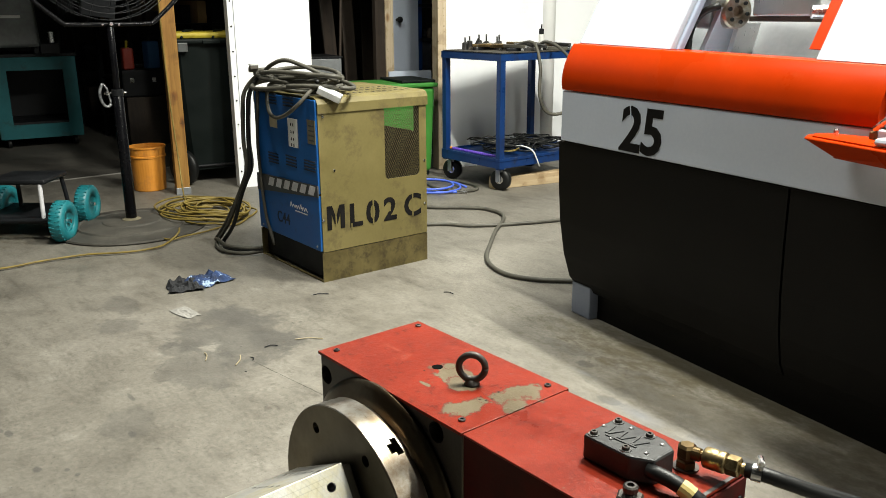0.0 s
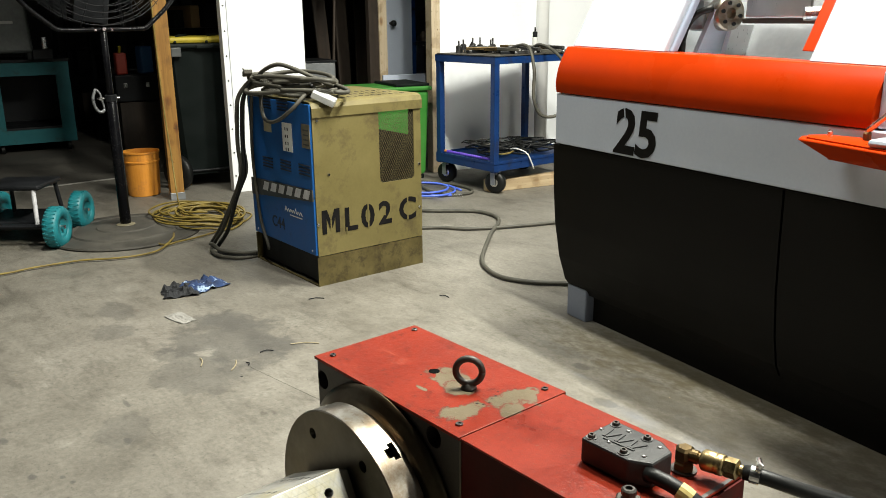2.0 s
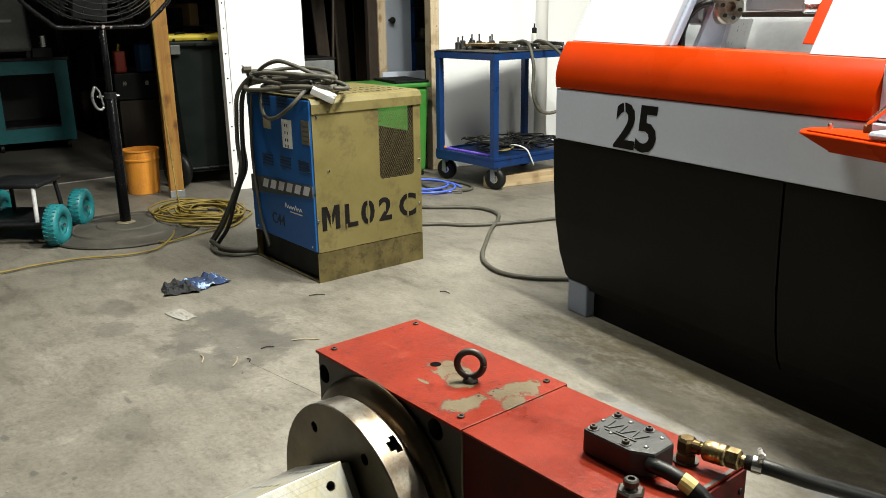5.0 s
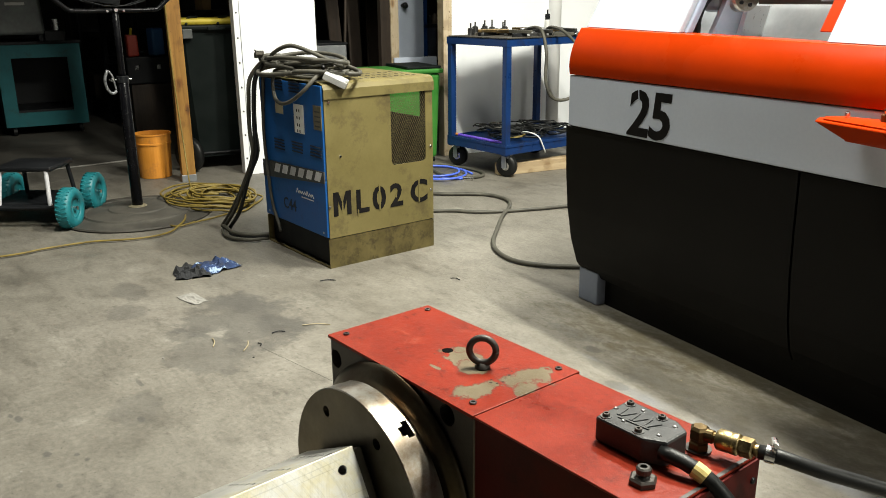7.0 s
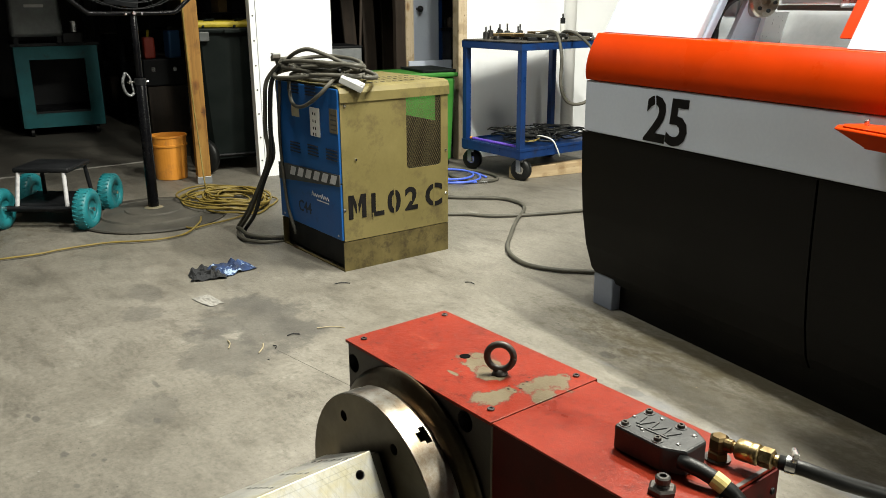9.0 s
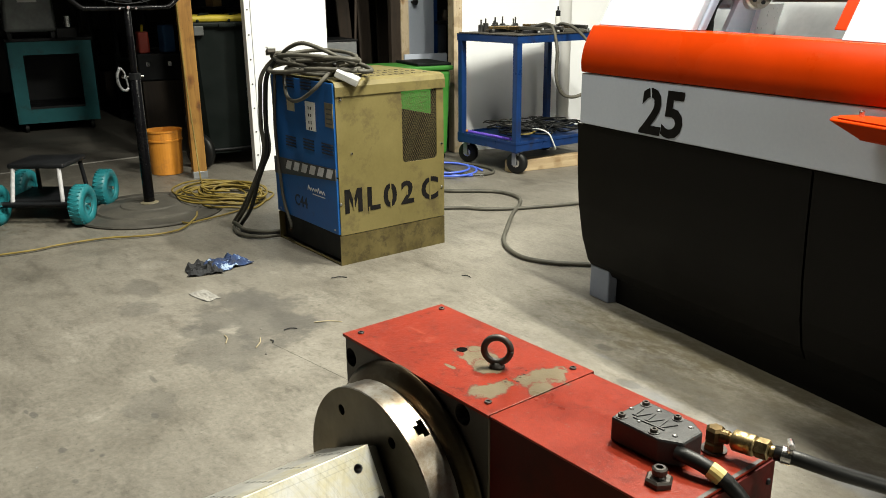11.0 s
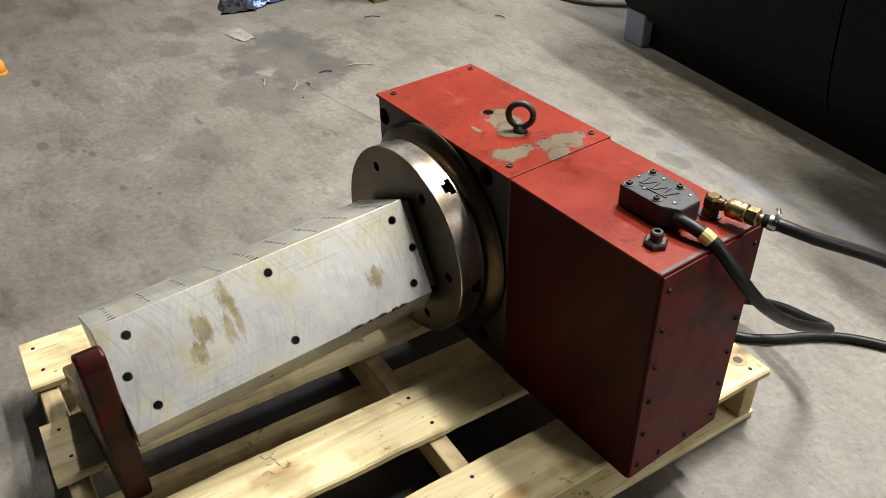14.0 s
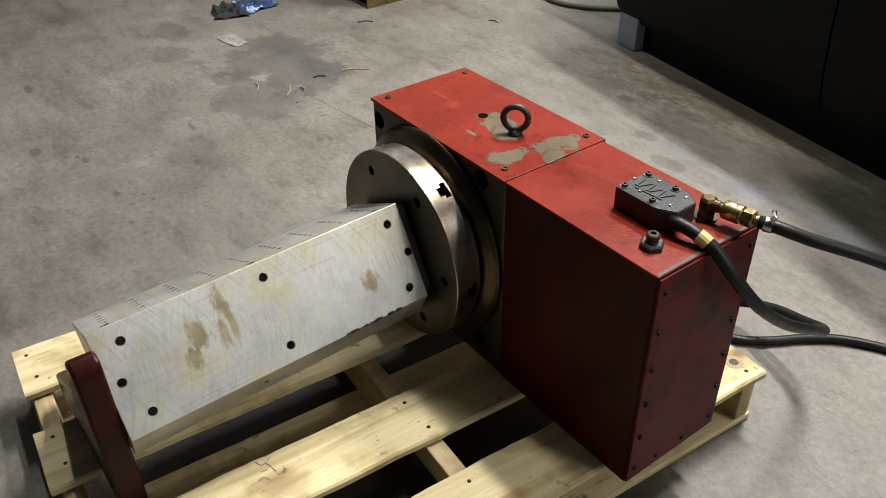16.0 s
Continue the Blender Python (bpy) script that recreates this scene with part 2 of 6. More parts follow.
def steel_mat(name, c1, c2, rough, stretch, stain=None, relief=0.12, rv=0.08):
    m, nt, b = node_mat(name)
    brush = noise_tex(nt, 30, 4, 0.6, stretch=stretch)
    big = noise_tex(nt, 7, 6, 0.65)
    col = ramp(nt, big.outputs[0], [(0.3, c1), (0.7, c2)]).outputs[0]
    if stain:
        k = ramp(nt, noise_tex(nt, 13.0, 8, 0.74).outputs[0], [(0.45, (0, 0, 0)), (0.60, (1, 1, 1))]).outputs[0]
        col = mix(nt, mix(nt, 1.0, k, (0.7, 0.7, 0.7), "MULTIPLY"), col, stain)
    nt.links.new(col, b.inputs["Base Color"])
    b.inputs["Metallic"].default_value = 1.0
    r = ramp(nt, brush.outputs[0], [(0.3, (rough - rv,) * 3), (0.7, (rough + rv,) * 3)])
    nt.links.new(r.outputs[0], b.inputs["Roughness"])
    bump(nt, b, brush.outputs[0], relief, 0.001)
    return m


def math_node(nt, op, a, b=0.0, c=0.0):
    n = nt.nodes.new("ShaderNodeMath")
    n.operation = op
    for sock, v in zip(n.inputs, (a, b, c)):
        if isinstance(v, (int, float)):
            sock.default_value = v
        else:
            nt.links.new(v, sock)
    return n.outputs[0]


def milled_plate_mat():
    """Fly-cut aluminium: crossing cutter arcs along the block, scratches, golden film and dried coolant."""
    m, nt, b = node_mat("milled_aluminium")
    tc = nt.nodes.new("ShaderNodeTexCoord")
    sep = nt.nodes.new("ShaderNodeSeparateXYZ")
    nt.links.new(tc.outputs["Object"], sep.inputs[0])
    along, across = sep.outputs[1], sep.outputs[2]
    flat = nt.nodes.new("ShaderNodeCombineXYZ")
    nt.links.new(along, flat.inputs[0])
    nt.links.new(across, flat.inputs[1])
    big = noise_tex(nt, 6, 6, 0.65)
    col = ramp(nt, big.outputs[0], [(0.3, (0.50, 0.495, 0.47)), (0.7, (0.72, 0.715, 0.675))]).outputs[0]
    # cutter arcs, leading and trailing
    sq = math_node(nt, "MULTIPLY", across, across)
    height = None
    for sign, amount in ((3.6, 0.55), (-3.6, 0.35)):
        u = math_node(nt, "MULTIPLY_ADD", sq, sign, along)
        cb = nt.nodes.new("ShaderNodeCombineXYZ")
        nt.links.new(u, cb.inputs[0])
        nt.links.new(math_node(nt, "MULTIPLY", across, 0.04), cb.inputs[1])
        n = nt.nodes.new("ShaderNodeTexNoise")
        n.inputs["Scale"].default_value, n.inputs["Detail"].default_value, n.inputs["Roughness"].default_value = 210, 3, 0.7
        nt.links.new(cb.outputs[0], n.inputs["Vector"])
        lines = ramp(nt, n.outputs[0], [(0.36, (0.72, 0.72, 0.70)), (0.50, (1, 1, 1)), (0.66, (1.0, 1.0, 1.0))]).outputs[0]
        patchy = ramp(nt, noise_tex(nt, 7, 3, 0.6).outputs[0], [(0.36, (0.15, 0.15, 0.15)), (0.62, (amount, amount, amount))]).outputs[0]
        col = mix(nt, patchy, col, mix(nt, 1.0, col, lines, "MULTIPLY"))
        height = n.outputs[0] if height is None else math_node(nt, "ADD", height, n.outputs[0])
    # long handling scratches
    for turn, lo in ((22, 0.80), (-14, 0.86)):
        mp = nt.nodes.new("ShaderNodeMapping")
        mp.inputs["Rotation"].default_value = (0, 0, radians(turn))
        mp.inputs["Scale"].default_value = (1.2, 60, 1)
        nt.links.new(flat.outputs[0], mp.inputs[0])
        n = nt.nodes.new("ShaderNodeTexNoise")
        n.inputs["Scale"].default_value, n.inputs["Detail"].default_value = 3.2, 2
        nt.links.new(mp.outputs[0], n.inputs["Vector"])
        col = mix(nt, 0.8, col, ramp(nt, n.outputs[0], [(0.655, (1, 1, 1)), (0.69, (lo, lo, lo))]).outputs[0], "MULTIPLY")
    gold = ramp(nt, noise_tex(nt, 9, 7, 0.7).outputs[0], [(0.50, (0, 0, 0)), (0.64, (0.85, 0.85, 0.85))]).outputs[0]
    col = mix(nt, gold, col, mix(nt, 1.0, col, (0.93, 0.86, 0.62), "MULTIPLY"))
    smoke = ramp(nt, noise_tex(nt, 4.5, 6, 0.7).outputs[0], [(0.36, (0.70, 0.72, 0.75)), (0.52, (1, 1, 1))]).outputs[0]
    col = mix(nt, 0.8, col, smoke, "MULTIPLY")
    ragged = noise_tex(nt, 34, 8, 0.75, stretch=(0.6, 1.6, 0.6))
    film = ramp(nt, noise_tex(nt, 26, 6, 0.7).outputs[0], [(0.30, (0.20, 0.145, 0.055)), (0.70, (0.46, 0.39, 0.23))]).outputs[0]
    for x, y, rx, ry in ((-0.387, 0.052, 0.017, 0.040), (-0.404, 0.006, 0.016, 0.036), (-0.384, 0.014, 0.011, 0.036), (-0.448, 0.020, 0.024, 0.036), (-0.462, -0.012, 0.018, 0.026), (-0.121, -0.020, 0.022, 0.024)):
        k = spot_mask(nt, flat.outputs[0], x, y, rx, ry, ragged.outputs[0], 0.5, 3.2)
        col = mix(nt, math_node(nt, "MULTIPLY", k, 0.85), col, film)
    for x, rx in ((-0.185, 0.016), (-0.160, 0.010), (-0.135, 0.018), (-0.105, 0.010), (-0.088, 0.012)):
        k = spot_mask(nt, flat.outputs[0], x, -0.095, rx, 0.0042, ragged.outputs[0], 0.4, 3.0)
        col = mix(nt, k, col, (0.06, 0.032, 0.016))
    nt.links.new(col, b.inputs["Base Color"])
    b.inputs["Metallic"].default_value = 0.72
    r = ramp(nt, big.outputs[0], [(0.3, (0.30,) * 3), (0.7, (0.44,) * 3)])
    nt.links.new(r.outputs[0], b.inputs["Roughness"])
    bump(nt, b, height, 0.05, 0.0006)
    return m


def chipped_red_mat():
    """Red machine enamel, scuffed and pitted, with patches down to grey primer round the lifting eye."""
    m, nt, b = node_mat("chipped_red_enamel")
    tc = nt.nodes.new("ShaderNodeTexCoord")
    pos = tc.outputs["Object"]
    big = noise_tex(nt, 6, 6, 0.65)
    fine = noise_tex(nt, 90, 5, 0.65)
    edge = noise_tex(nt, 24, 8, 0.72)
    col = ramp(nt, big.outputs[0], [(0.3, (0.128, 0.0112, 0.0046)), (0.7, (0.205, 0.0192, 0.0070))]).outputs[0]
    col = mix(nt, 0.25, col, fine.outputs[0], "OVERLAY")
    scuff = ramp(nt, noise_tex(nt, 9, 9, 0.78).outputs[0], [(0.58, (0, 0, 0)), (0.74, (1, 1, 1))]).outputs[0]
    col = mix(nt, mix(nt, 1.0, scuff, (0.6, 0.6, 0.6), "MULTIPLY"), col, (0.30, 0.075, 0.045))
    grime = ramp(nt, noise_tex(nt, 34, 9, 0.8).outputs[0], [(0.35, (0.38, 0.32, 0.30)), (0.47, (1, 1, 1))]).outputs[0]
    col = mix(nt, 0.75, col, grime, "MULTIPLY")
    blot = ramp(nt, noise_tex(nt, 13, 8, 0.74).outputs[0], [(0.34, (0.55, 0.45, 0.42)), (0.48, (1, 1, 1))]).outputs[0]
    col = mix(nt, 0.35, col, blot, "MULTIPLY")
    rub = ramp(nt, noise_tex(nt, 16, 6, 0.75, stretch=(0.25, 2.4, 1)).outputs[0], [(0.62, (0, 0, 0)), (0.72, (0.4, 0.4, 0.4))]).outputs[0]
    col = mix(nt, rub, col, (0.32, 0.085, 0.05))
    chips = ramp(nt, noise_tex(nt, 120, 3, 0.6).outputs[0], [(0.66, (0, 0, 0)), (0.69, (1, 1, 1))]).outputs[0]
    col = mix(nt, chips, col, (0.14, 0.055, 0.040))
    for x, y, rx, ry in [(-0.505, 0.125, 0.048, 0.034), (-0.470, 0.112, 0.030, 0.020), (-0.400, 0.062, 0.026, 0.036), (-0.374, 0.165, 0.036, 0.058), (-0.352, 0.135, 0.018, 0.030), (-0.515, 0.065, 0.014, 0.005), (-0.400, 0.100, 0.012, 0.006), (-0.545, 0.150, 0.010, 0.012)]:
        k = spot_mask(nt, pos, x, y, rx, ry, edge.outputs[0], 0.10, 3.4)
        ring = spot_mask(nt, pos, x, y, rx * 1.12, ry * 1.12, edge.outputs[0], 0.06, 3.4)
        col = mix(nt, ring, col, (0.10, 0.022, 0.015))
        patch = ramp(nt, big.outputs[0], [(0.35, (0.085, 0.066, 0.040)), (0.65, (0.135, 0.110, 0.072))]).outputs[0]
        col = mix(nt, k, col, patch)
    for x, y, r0 in ((-0.406, 0.099, 0.0030), (-0.396, 0.104, 0.0024), (-0.394, 0.116, 0.0030), (-0.402, 0.130, 0.0022), (-0.406, 0.143, 0.0034), (-0.415, 0.157, 0.0026), (-0.414, 0.108, 0.0020), (-0.560, 0.100, 0.0026), (-0.530, 0.163, 0.0022)):
        col = mix(nt, spot_mask(nt, pos, x, y, r0, r0, edge.outputs[0], 0.3, 0.8), col, (0.012, 0.006, 0.005))
    nt.links.new(col, b.inputs["Base Color"])
    r = ramp(nt, big.outputs[0], [(0.3, (0.24,) * 3), (0.7, (0.46,) * 3)])
    nt.links.new(r.outputs[0], b.inputs["Roughness"])
    b.inputs["Specular IOR Level"].default_value = 0.16
    bump(nt, b, noise_tex(nt, 70, 6, 0.7).outputs[0], 0.45, 0.0018)
    return m


MAT = {}
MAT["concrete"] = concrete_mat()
MAT["dark_concrete"] = surface("dark_grey_concrete", (0.050, 0.046, 0.040), (0.085, 0.079, 0.068), 1.5, 0.7, grain=60, bumpy=0.3, dirt=(0.03, 0.028, 0.025), dirt_at=(0.5, 0.7), spec=0.3)
MAT["red"] = chipped_red_mat()
# cover sides and end plate: the top's enamel, with shade put into darker reds
MAT["red_side"] = surface("red_enamel_in_shade", (0.034, 0.0024, 0.0014), (0.064, 0.0048, 0.0028), 4, 0.42, grain=50, dirt=(0.016, 0.003, 0.002), dirt_at=(0.50, 0.70), spec=0.09)
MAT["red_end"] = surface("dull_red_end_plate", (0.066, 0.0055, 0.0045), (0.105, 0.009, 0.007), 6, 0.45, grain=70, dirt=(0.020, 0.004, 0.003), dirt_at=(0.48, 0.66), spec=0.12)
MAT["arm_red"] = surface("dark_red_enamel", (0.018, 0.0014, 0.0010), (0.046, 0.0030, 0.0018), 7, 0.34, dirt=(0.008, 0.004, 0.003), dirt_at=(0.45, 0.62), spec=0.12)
MAT["casting"] = surface("oily_black_casting", (0.012, 0.010, 0.010), (0.03, 0.026, 0.024), 9, 0.45, grain=80, bumpy=0.3)
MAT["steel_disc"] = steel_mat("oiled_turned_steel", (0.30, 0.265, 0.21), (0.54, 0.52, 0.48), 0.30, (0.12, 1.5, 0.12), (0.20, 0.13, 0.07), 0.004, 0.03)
# low steel tone; on the faceplate front it holds the dark reflection
MAT["steel_face"] = steel_mat("darkened_steel", (0.075, 0.066, 0.050), (0.14, 0.126, 0.10), 0.42, (1, 1, 1), None, 0.05)
MAT["steel_neck"] = steel_mat("brown_stained_steel", (0.036, 0.028, 0.017), (0.125, 0.105, 0.074), 0.36, (0.12, 1.5, 0.12), (0.07, 0.045, 0.025), 0.01, 0.05)
MAT["steel_plate"] = milled_plate_mat()
# near-black that stands for the shade inside holes and sockets
MAT["hole"] = surface("hole_dark", (0.002, 0.002, 0.002), (0.004, 0.004, 0.004), 9, 0.9, spec=0.03)
MAT["black_iron"] = surface("black_oxide_iron", (0.022, 0.020, 0.018), (0.06, 0.052, 0.045), 20, 0.45, metal=0.4, grain=90, bumpy=0.35, dirt=(0.09, 0.06, 0.035))
MAT["conn"] = surface("dark_grey_cast_cover", (0.026, 0.027, 0.028), (0.042, 0.043, 0.043), 14, 0.45, metal=0.1, grain=160, bumpy=0.3, dirt=(0.07, 0.062, 0.048), dirt_at=(0.60, 0.78), spec=0.35)
MAT["brass"] = surface("worn_brass", (0.30, 0.225, 0.11), (0.46, 0.36, 0.19), 25, 0.36, metal=1.0, grain=90, dirt=(0.10, 0.07, 0.035), dirt_at=(0.48, 0.66))
MAT["old_brass"] = surface("dark_old_brass", (0.07, 0.048, 0.022), (0.16, 0.11, 0.05), 25, 0.4, metal=0.9)
MAT["chrome"] = surface("bright_zinc", (0.62, 0.62, 0.62), (0.78, 0.78, 0.78), 30, 0.22, metal=1.0, bumpy=0.05)
MAT["rubber"] = surface("black_rubber_hose", (0.005, 0.0055, 0.0055), (0.010, 0.0105, 0.010), 20, 0.45, grain=200, bumpy=0.2, dirt=(0.030, 0.027, 0.022), dirt_at=(0.64, 0.80), spec=0.28)
MAT["grey_cable"] = surface("dusty_grey_cable", (0.034, 0.032, 0.025), (0.085, 0.080, 0.063), 14, 0.6, grain=120)
MAT["pallet"] = wood_mat("pale_pallet_pine", (0.43, 0.34, 0.16), (0.76, 0.66, 0.41), 3.6, 1)
MAT["stringer"] = wood_mat("pallet_stringer_pine", (0.34, 0.26, 0.13), (0.54, 0.44, 0.26), 3.4, 0)
MAT["post"] = wood_mat("yellow_pine_post", (0.19, 0.083, 0.012), (0.37, 0.195, 0.042), 3.4, 2)
MAT["timber"] = wood_mat("grey_pine_timber", (0.36, 0.26, 0.15), (0.52, 0.41, 0.26), 2.6, 1)
MAT["stud"] = wood_mat("raw_stud", (0.46, 0.36, 0.24), (0.60, 0.50, 0.36), 2.6, 2)
MAT["wall"] = surface("white_wallboard", (0.80, 0.82, 0.84), (0.86, 0.88, 0.90), 2, 0.7, grain=30, bumpy=0.08, dirt=(0.68, 0.69, 0.69), dirt_at=(0.64, 0.82))
# greys for unseen walls and ceiling, low so that little light bounces
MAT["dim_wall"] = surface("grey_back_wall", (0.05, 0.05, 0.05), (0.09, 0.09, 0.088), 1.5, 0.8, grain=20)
MAT["ceiling"] = surface("dark_ceiling", (0.05, 0.05, 0.05), (0.09, 0.09, 0.085), 1.2, 0.85, grain=20)
MAT["orange"] = surface("orange_enamel", (0.30, 0.0215, 0.0012), (0.36, 0.026, 0.0016), 3, 0.30, grain=30, bumpy=0.02, dirt=(0.33, 0.052, 0.014), dirt_at=(0.60, 0.84), spec=0.07, rough_var=0.06)
MAT["cover_grey"] = surface("blue_grey_enamel", (0.20, 0.23, 0.30), (0.24, 0.27, 0.34), 3, 0.4, grain=80, bumpy=0.03, spec=0.25)
MAT["grey_paint"] = surface("light_grey_enamel", (0.46, 0.51, 0.61), (0.50, 0.55, 0.65), 3, 0.4, grain=80, bumpy=0.03, spec=0.25)
MAT["white_paint"] = surface("white_enamel", (0.34, 0.375, 0.43), (0.385, 0.42, 0.475), 3, 0.35, grain=80, bumpy=0.03, spec=0.3)
MAT["black_panel"] = surface("black_textured_enamel", (0.0030, 0.0028, 0.0026), (0.005, 0.0046, 0.0043), 3, 0.55, grain=220, bumpy=0.25, spec=0.12)
MAT["stencil"] = surface("black_stencil_paint", (0.004, 0.004, 0.004), (0.010, 0.009, 0.009), 30, 0.7, grain=120, spec=0.1)
MAT["stainless"] = steel_mat("stainless_sheet", (0.66, 0.66, 0.66), (0.76, 0.76, 0.76), 0.34, (5, 5, 0.3), None, 0.015)
MAT["mesh_tan"] = surface("dark_tan_mesh", (0.060, 0.048, 0.020), (0.085, 0.068, 0.030), 8, 0.5)
MAT["worn_plate"] = surface("worn_brown_plate", (0.10, 0.085, 0.05), (0.19, 0.17, 0.12), 30, 0.5)
MAT["tan"] = surface("tan_enamel", (0.124, 0.102, 0.039), (0.165, 0.136, 0.053), 4, 0.45, grain=70, dirt=(0.070, 0.054, 0.026), dirt_at=(0.52, 0.72), spec=0.3)
# base skirt: darker and blotchier tan than the panels above
MAT["darker_tan"] = surface("darker_tan_enamel", (0.062, 0.048, 0.018), (0.125, 0.100, 0.038), 9, 0.5, grain=70, dirt=(0.040, 0.030, 0.014), dirt_at=(0.48, 0.66), spec=0.25)
MAT["welder_blue"] = surface("blue_enamel", (0.006, 0.070, 0.255), (0.011, 0.098, 0.32), 5, 0.4, grain=60, dirt=(0.012, 0.035, 0.09), dirt_at=(0.58, 0.78), spec=0.3)
MAT["cart_blue"] = surface("cobalt_blue_enamel", (0.004, 0.023, 0.095), (0.006, 0.034, 0.135), 6, 0.35, grain=60, dirt=(0.016, 0.018, 0.035), spec=0.3)
MAT["dark_blue"] = surface("dark_louver", (0.006, 0.012, 0.03), (0.012, 0.02, 0.045), 9, 0.6)
MAT["band"] = surface("worn_black_band", (0.03, 0.03, 0.032), (0.06, 0.06, 0.062), 12, 0.5, dirt=(0.12, 0.11, 0.10))
MAT["silver"] = surface("worn_silver_letters", (0.45, 0.45, 0.47), (0.62, 0.62, 0.64), 30, 0.5)
MAT["label_white"] = surface("white_label", (0.62, 0.62, 0.60), (0.72, 0.72, 0.70), 20, 0.5)
MAT["tape_yellow"] = surface("faded_yellow_tape", (0.46, 0.36, 0.12), (0.58, 0.47, 0.20), 30, 0.5)
MAT["label_cream"] = surface("faded_cream_label", (0.38, 0.34, 0.22), (0.48, 0.43, 0.30), 20, 0.5)
MAT["teal"] = surface("teal_rubber_tyre", (0.004, 0.125, 0.150), (0.010, 0.18, 0.205), 10, 0.5, grain=90, dirt=(0.03, 0.10, 0.11))
# teal held low: the store's dimness is put into the paint
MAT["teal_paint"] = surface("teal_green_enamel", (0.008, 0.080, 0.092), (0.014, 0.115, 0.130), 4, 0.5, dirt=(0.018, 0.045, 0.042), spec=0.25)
MAT["dark_metal"] = surface("dark_painted_metal", (0.005, 0.0055, 0.0065), (0.011, 0.012, 0.014), 8, 0.5, grain=80, spec=0.22)
MAT["pole_black"] = surface("black_gloss_pole", (0.002, 0.002, 0.003), (0.005, 0.005, 0.006), 8, 0.25, bumpy=0.05, spec=0.15)
MAT["knob_grey"] = surface("worn_silver_lever", (0.08, 0.085, 0.09), (0.30, 0.31, 0.32), 60, 0.35, metal=0.5)
MAT["fan_base"] = surface("dusty_round_base", (0.028, 0.026, 0.022), (0.070, 0.064, 0.052), 5, 0.75, grain=60, bumpy=0.3, dirt=(0.03, 0.027, 0.022), dirt_at=(0.5, 0.7))
MAT["cast_base"] = surface("dusty_cast_base", (0.028, 0.024, 0.018), (0.062, 0.054, 0.041), 6, 0.7, grain=60, bumpy=0.3)
MAT["grey_metal"] = surface("grey_cast_machine", (0.20, 0.21, 0.22), (0.30, 0.31, 0.32), 6, 0.4, metal=0.3)
MAT["grinder_grey"] = surface("dusty_grey_casting", (0.075, 0.083, 0.083), (0.16, 0.17, 0.17), 9, 0.45, metal=0.2, grain=60, bumpy=0.2)
MAT["bucket"] = surface("orange_bucket_plastic", (0.64, 0.24, 0.028), (0.74, 0.31, 0.05), 5, 0.4, grain=60, dirt=(0.40, 0.15, 0.05), bumpy=0.05)
MAT["bin"] = surface("dark_green_grey_plastic", (0.004, 0.0065, 0.006), (0.009, 0.012, 0.0115), 5, 0.5, grain=90, spec=0.1)
MAT["dim_plastic"] = surface("dim_grey_plastic", (0.05, 0.055, 0.055), (0.08, 0.085, 0.085), 9, 0.5)
MAT["bin_lid"] = surface("yellow_bin_lid", (0.30, 0.23, 0.015), (0.42, 0.33, 0.035), 5, 0.5, dirt=(0.16, 0.12, 0.02), spec=0.3)
MAT["green"] = surface("green_bin_plastic", (0.028, 0.155, 0.024), (0.052, 0.22, 0.038), 5, 0.45, bumpy=0.05, spec=0.3)
MAT["hose_yellow"] = surface("dirty_yellow_cable", (0.11, 0.075, 0.012), (0.24, 0.175, 0.035), 12, 0.55, grain=90)
MAT["hose_blue"] = surface("blue_air_hose", (0.06, 0.12, 0.62), (0.10, 0.18, 0.75), 12, 0.35)
MAT["hose_purple"] = surface("purple_hose", (0.10, 0.05, 0.45), (0.16, 0.08, 0.58), 12, 0.4)
MAT["white_wire"] = surface("white_wire", (0.60, 0.60, 0.58), (0.70, 0.70, 0.68), 12, 0.5)
MAT["plug_grey"] = surface("pale_grey_plug", (0.45, 0.46, 0.46), (0.58, 0.59, 0.58), 20, 0.45, dirt=(0.30, 0.30, 0.28))
MAT["rag"] = surface("blue_work_cloth", (0.004, 0.007, 0.018), (0.020, 0.05, 0.15), 14, 0.85, grain=150, bumpy=0.3, dirt=(0.30, 0.40, 0.55), dirt_at=(0.56, 0.60))
MAT["glove"] = surface("black_grey_cloth", (0.004, 0.0045, 0.006), (0.016, 0.017, 0.020), 15, 0.85, grain=150, bumpy=0.3)
MAT["paper"] = surface("dirty_paper", (0.18, 0.175, 0.16), (0.27, 0.26, 0.24), 12, 0.8)
MAT["straw"] = surface("dry_straw", (0.26, 0.215, 0.13), (0.36, 0.31, 0.20), 12, 0.7)
# brown taken low in place of the store's dimness
MAT["brown_wood"] = wood_mat("dark_brown_boards", (0.018, 0.012, 0.008), (0.04, 0.026, 0.017), 2.4, 2, knots=False)
MAT["cardboard"] = surface("brown_cardboard", (0.22, 0.14, 0.06), (0.30, 0.20, 0.09), 6, 0.8)
MAT["blue_plastic"] = surface("blue_plastic", (0.03, 0.12, 0.30), (0.05, 0.17, 0.38), 6, 0.45)
MAT["can_red"] = surface("red_can_enamel", (0.20, 0.018, 0.010), (0.32, 0.035, 0.018), 8, 0.4)
MAT["tool_steel"] = surface("dark_tool_steel", (0.06, 0.06, 0.062), (0.16, 0.155, 0.15), 20, 0.35, metal=0.9)
MAT["pvc"] = surface("white_pvc_pipe", (0.70, 0.70, 0.69), (0.78, 0.78, 0.77), 3, 0.35, bumpy=0.03)


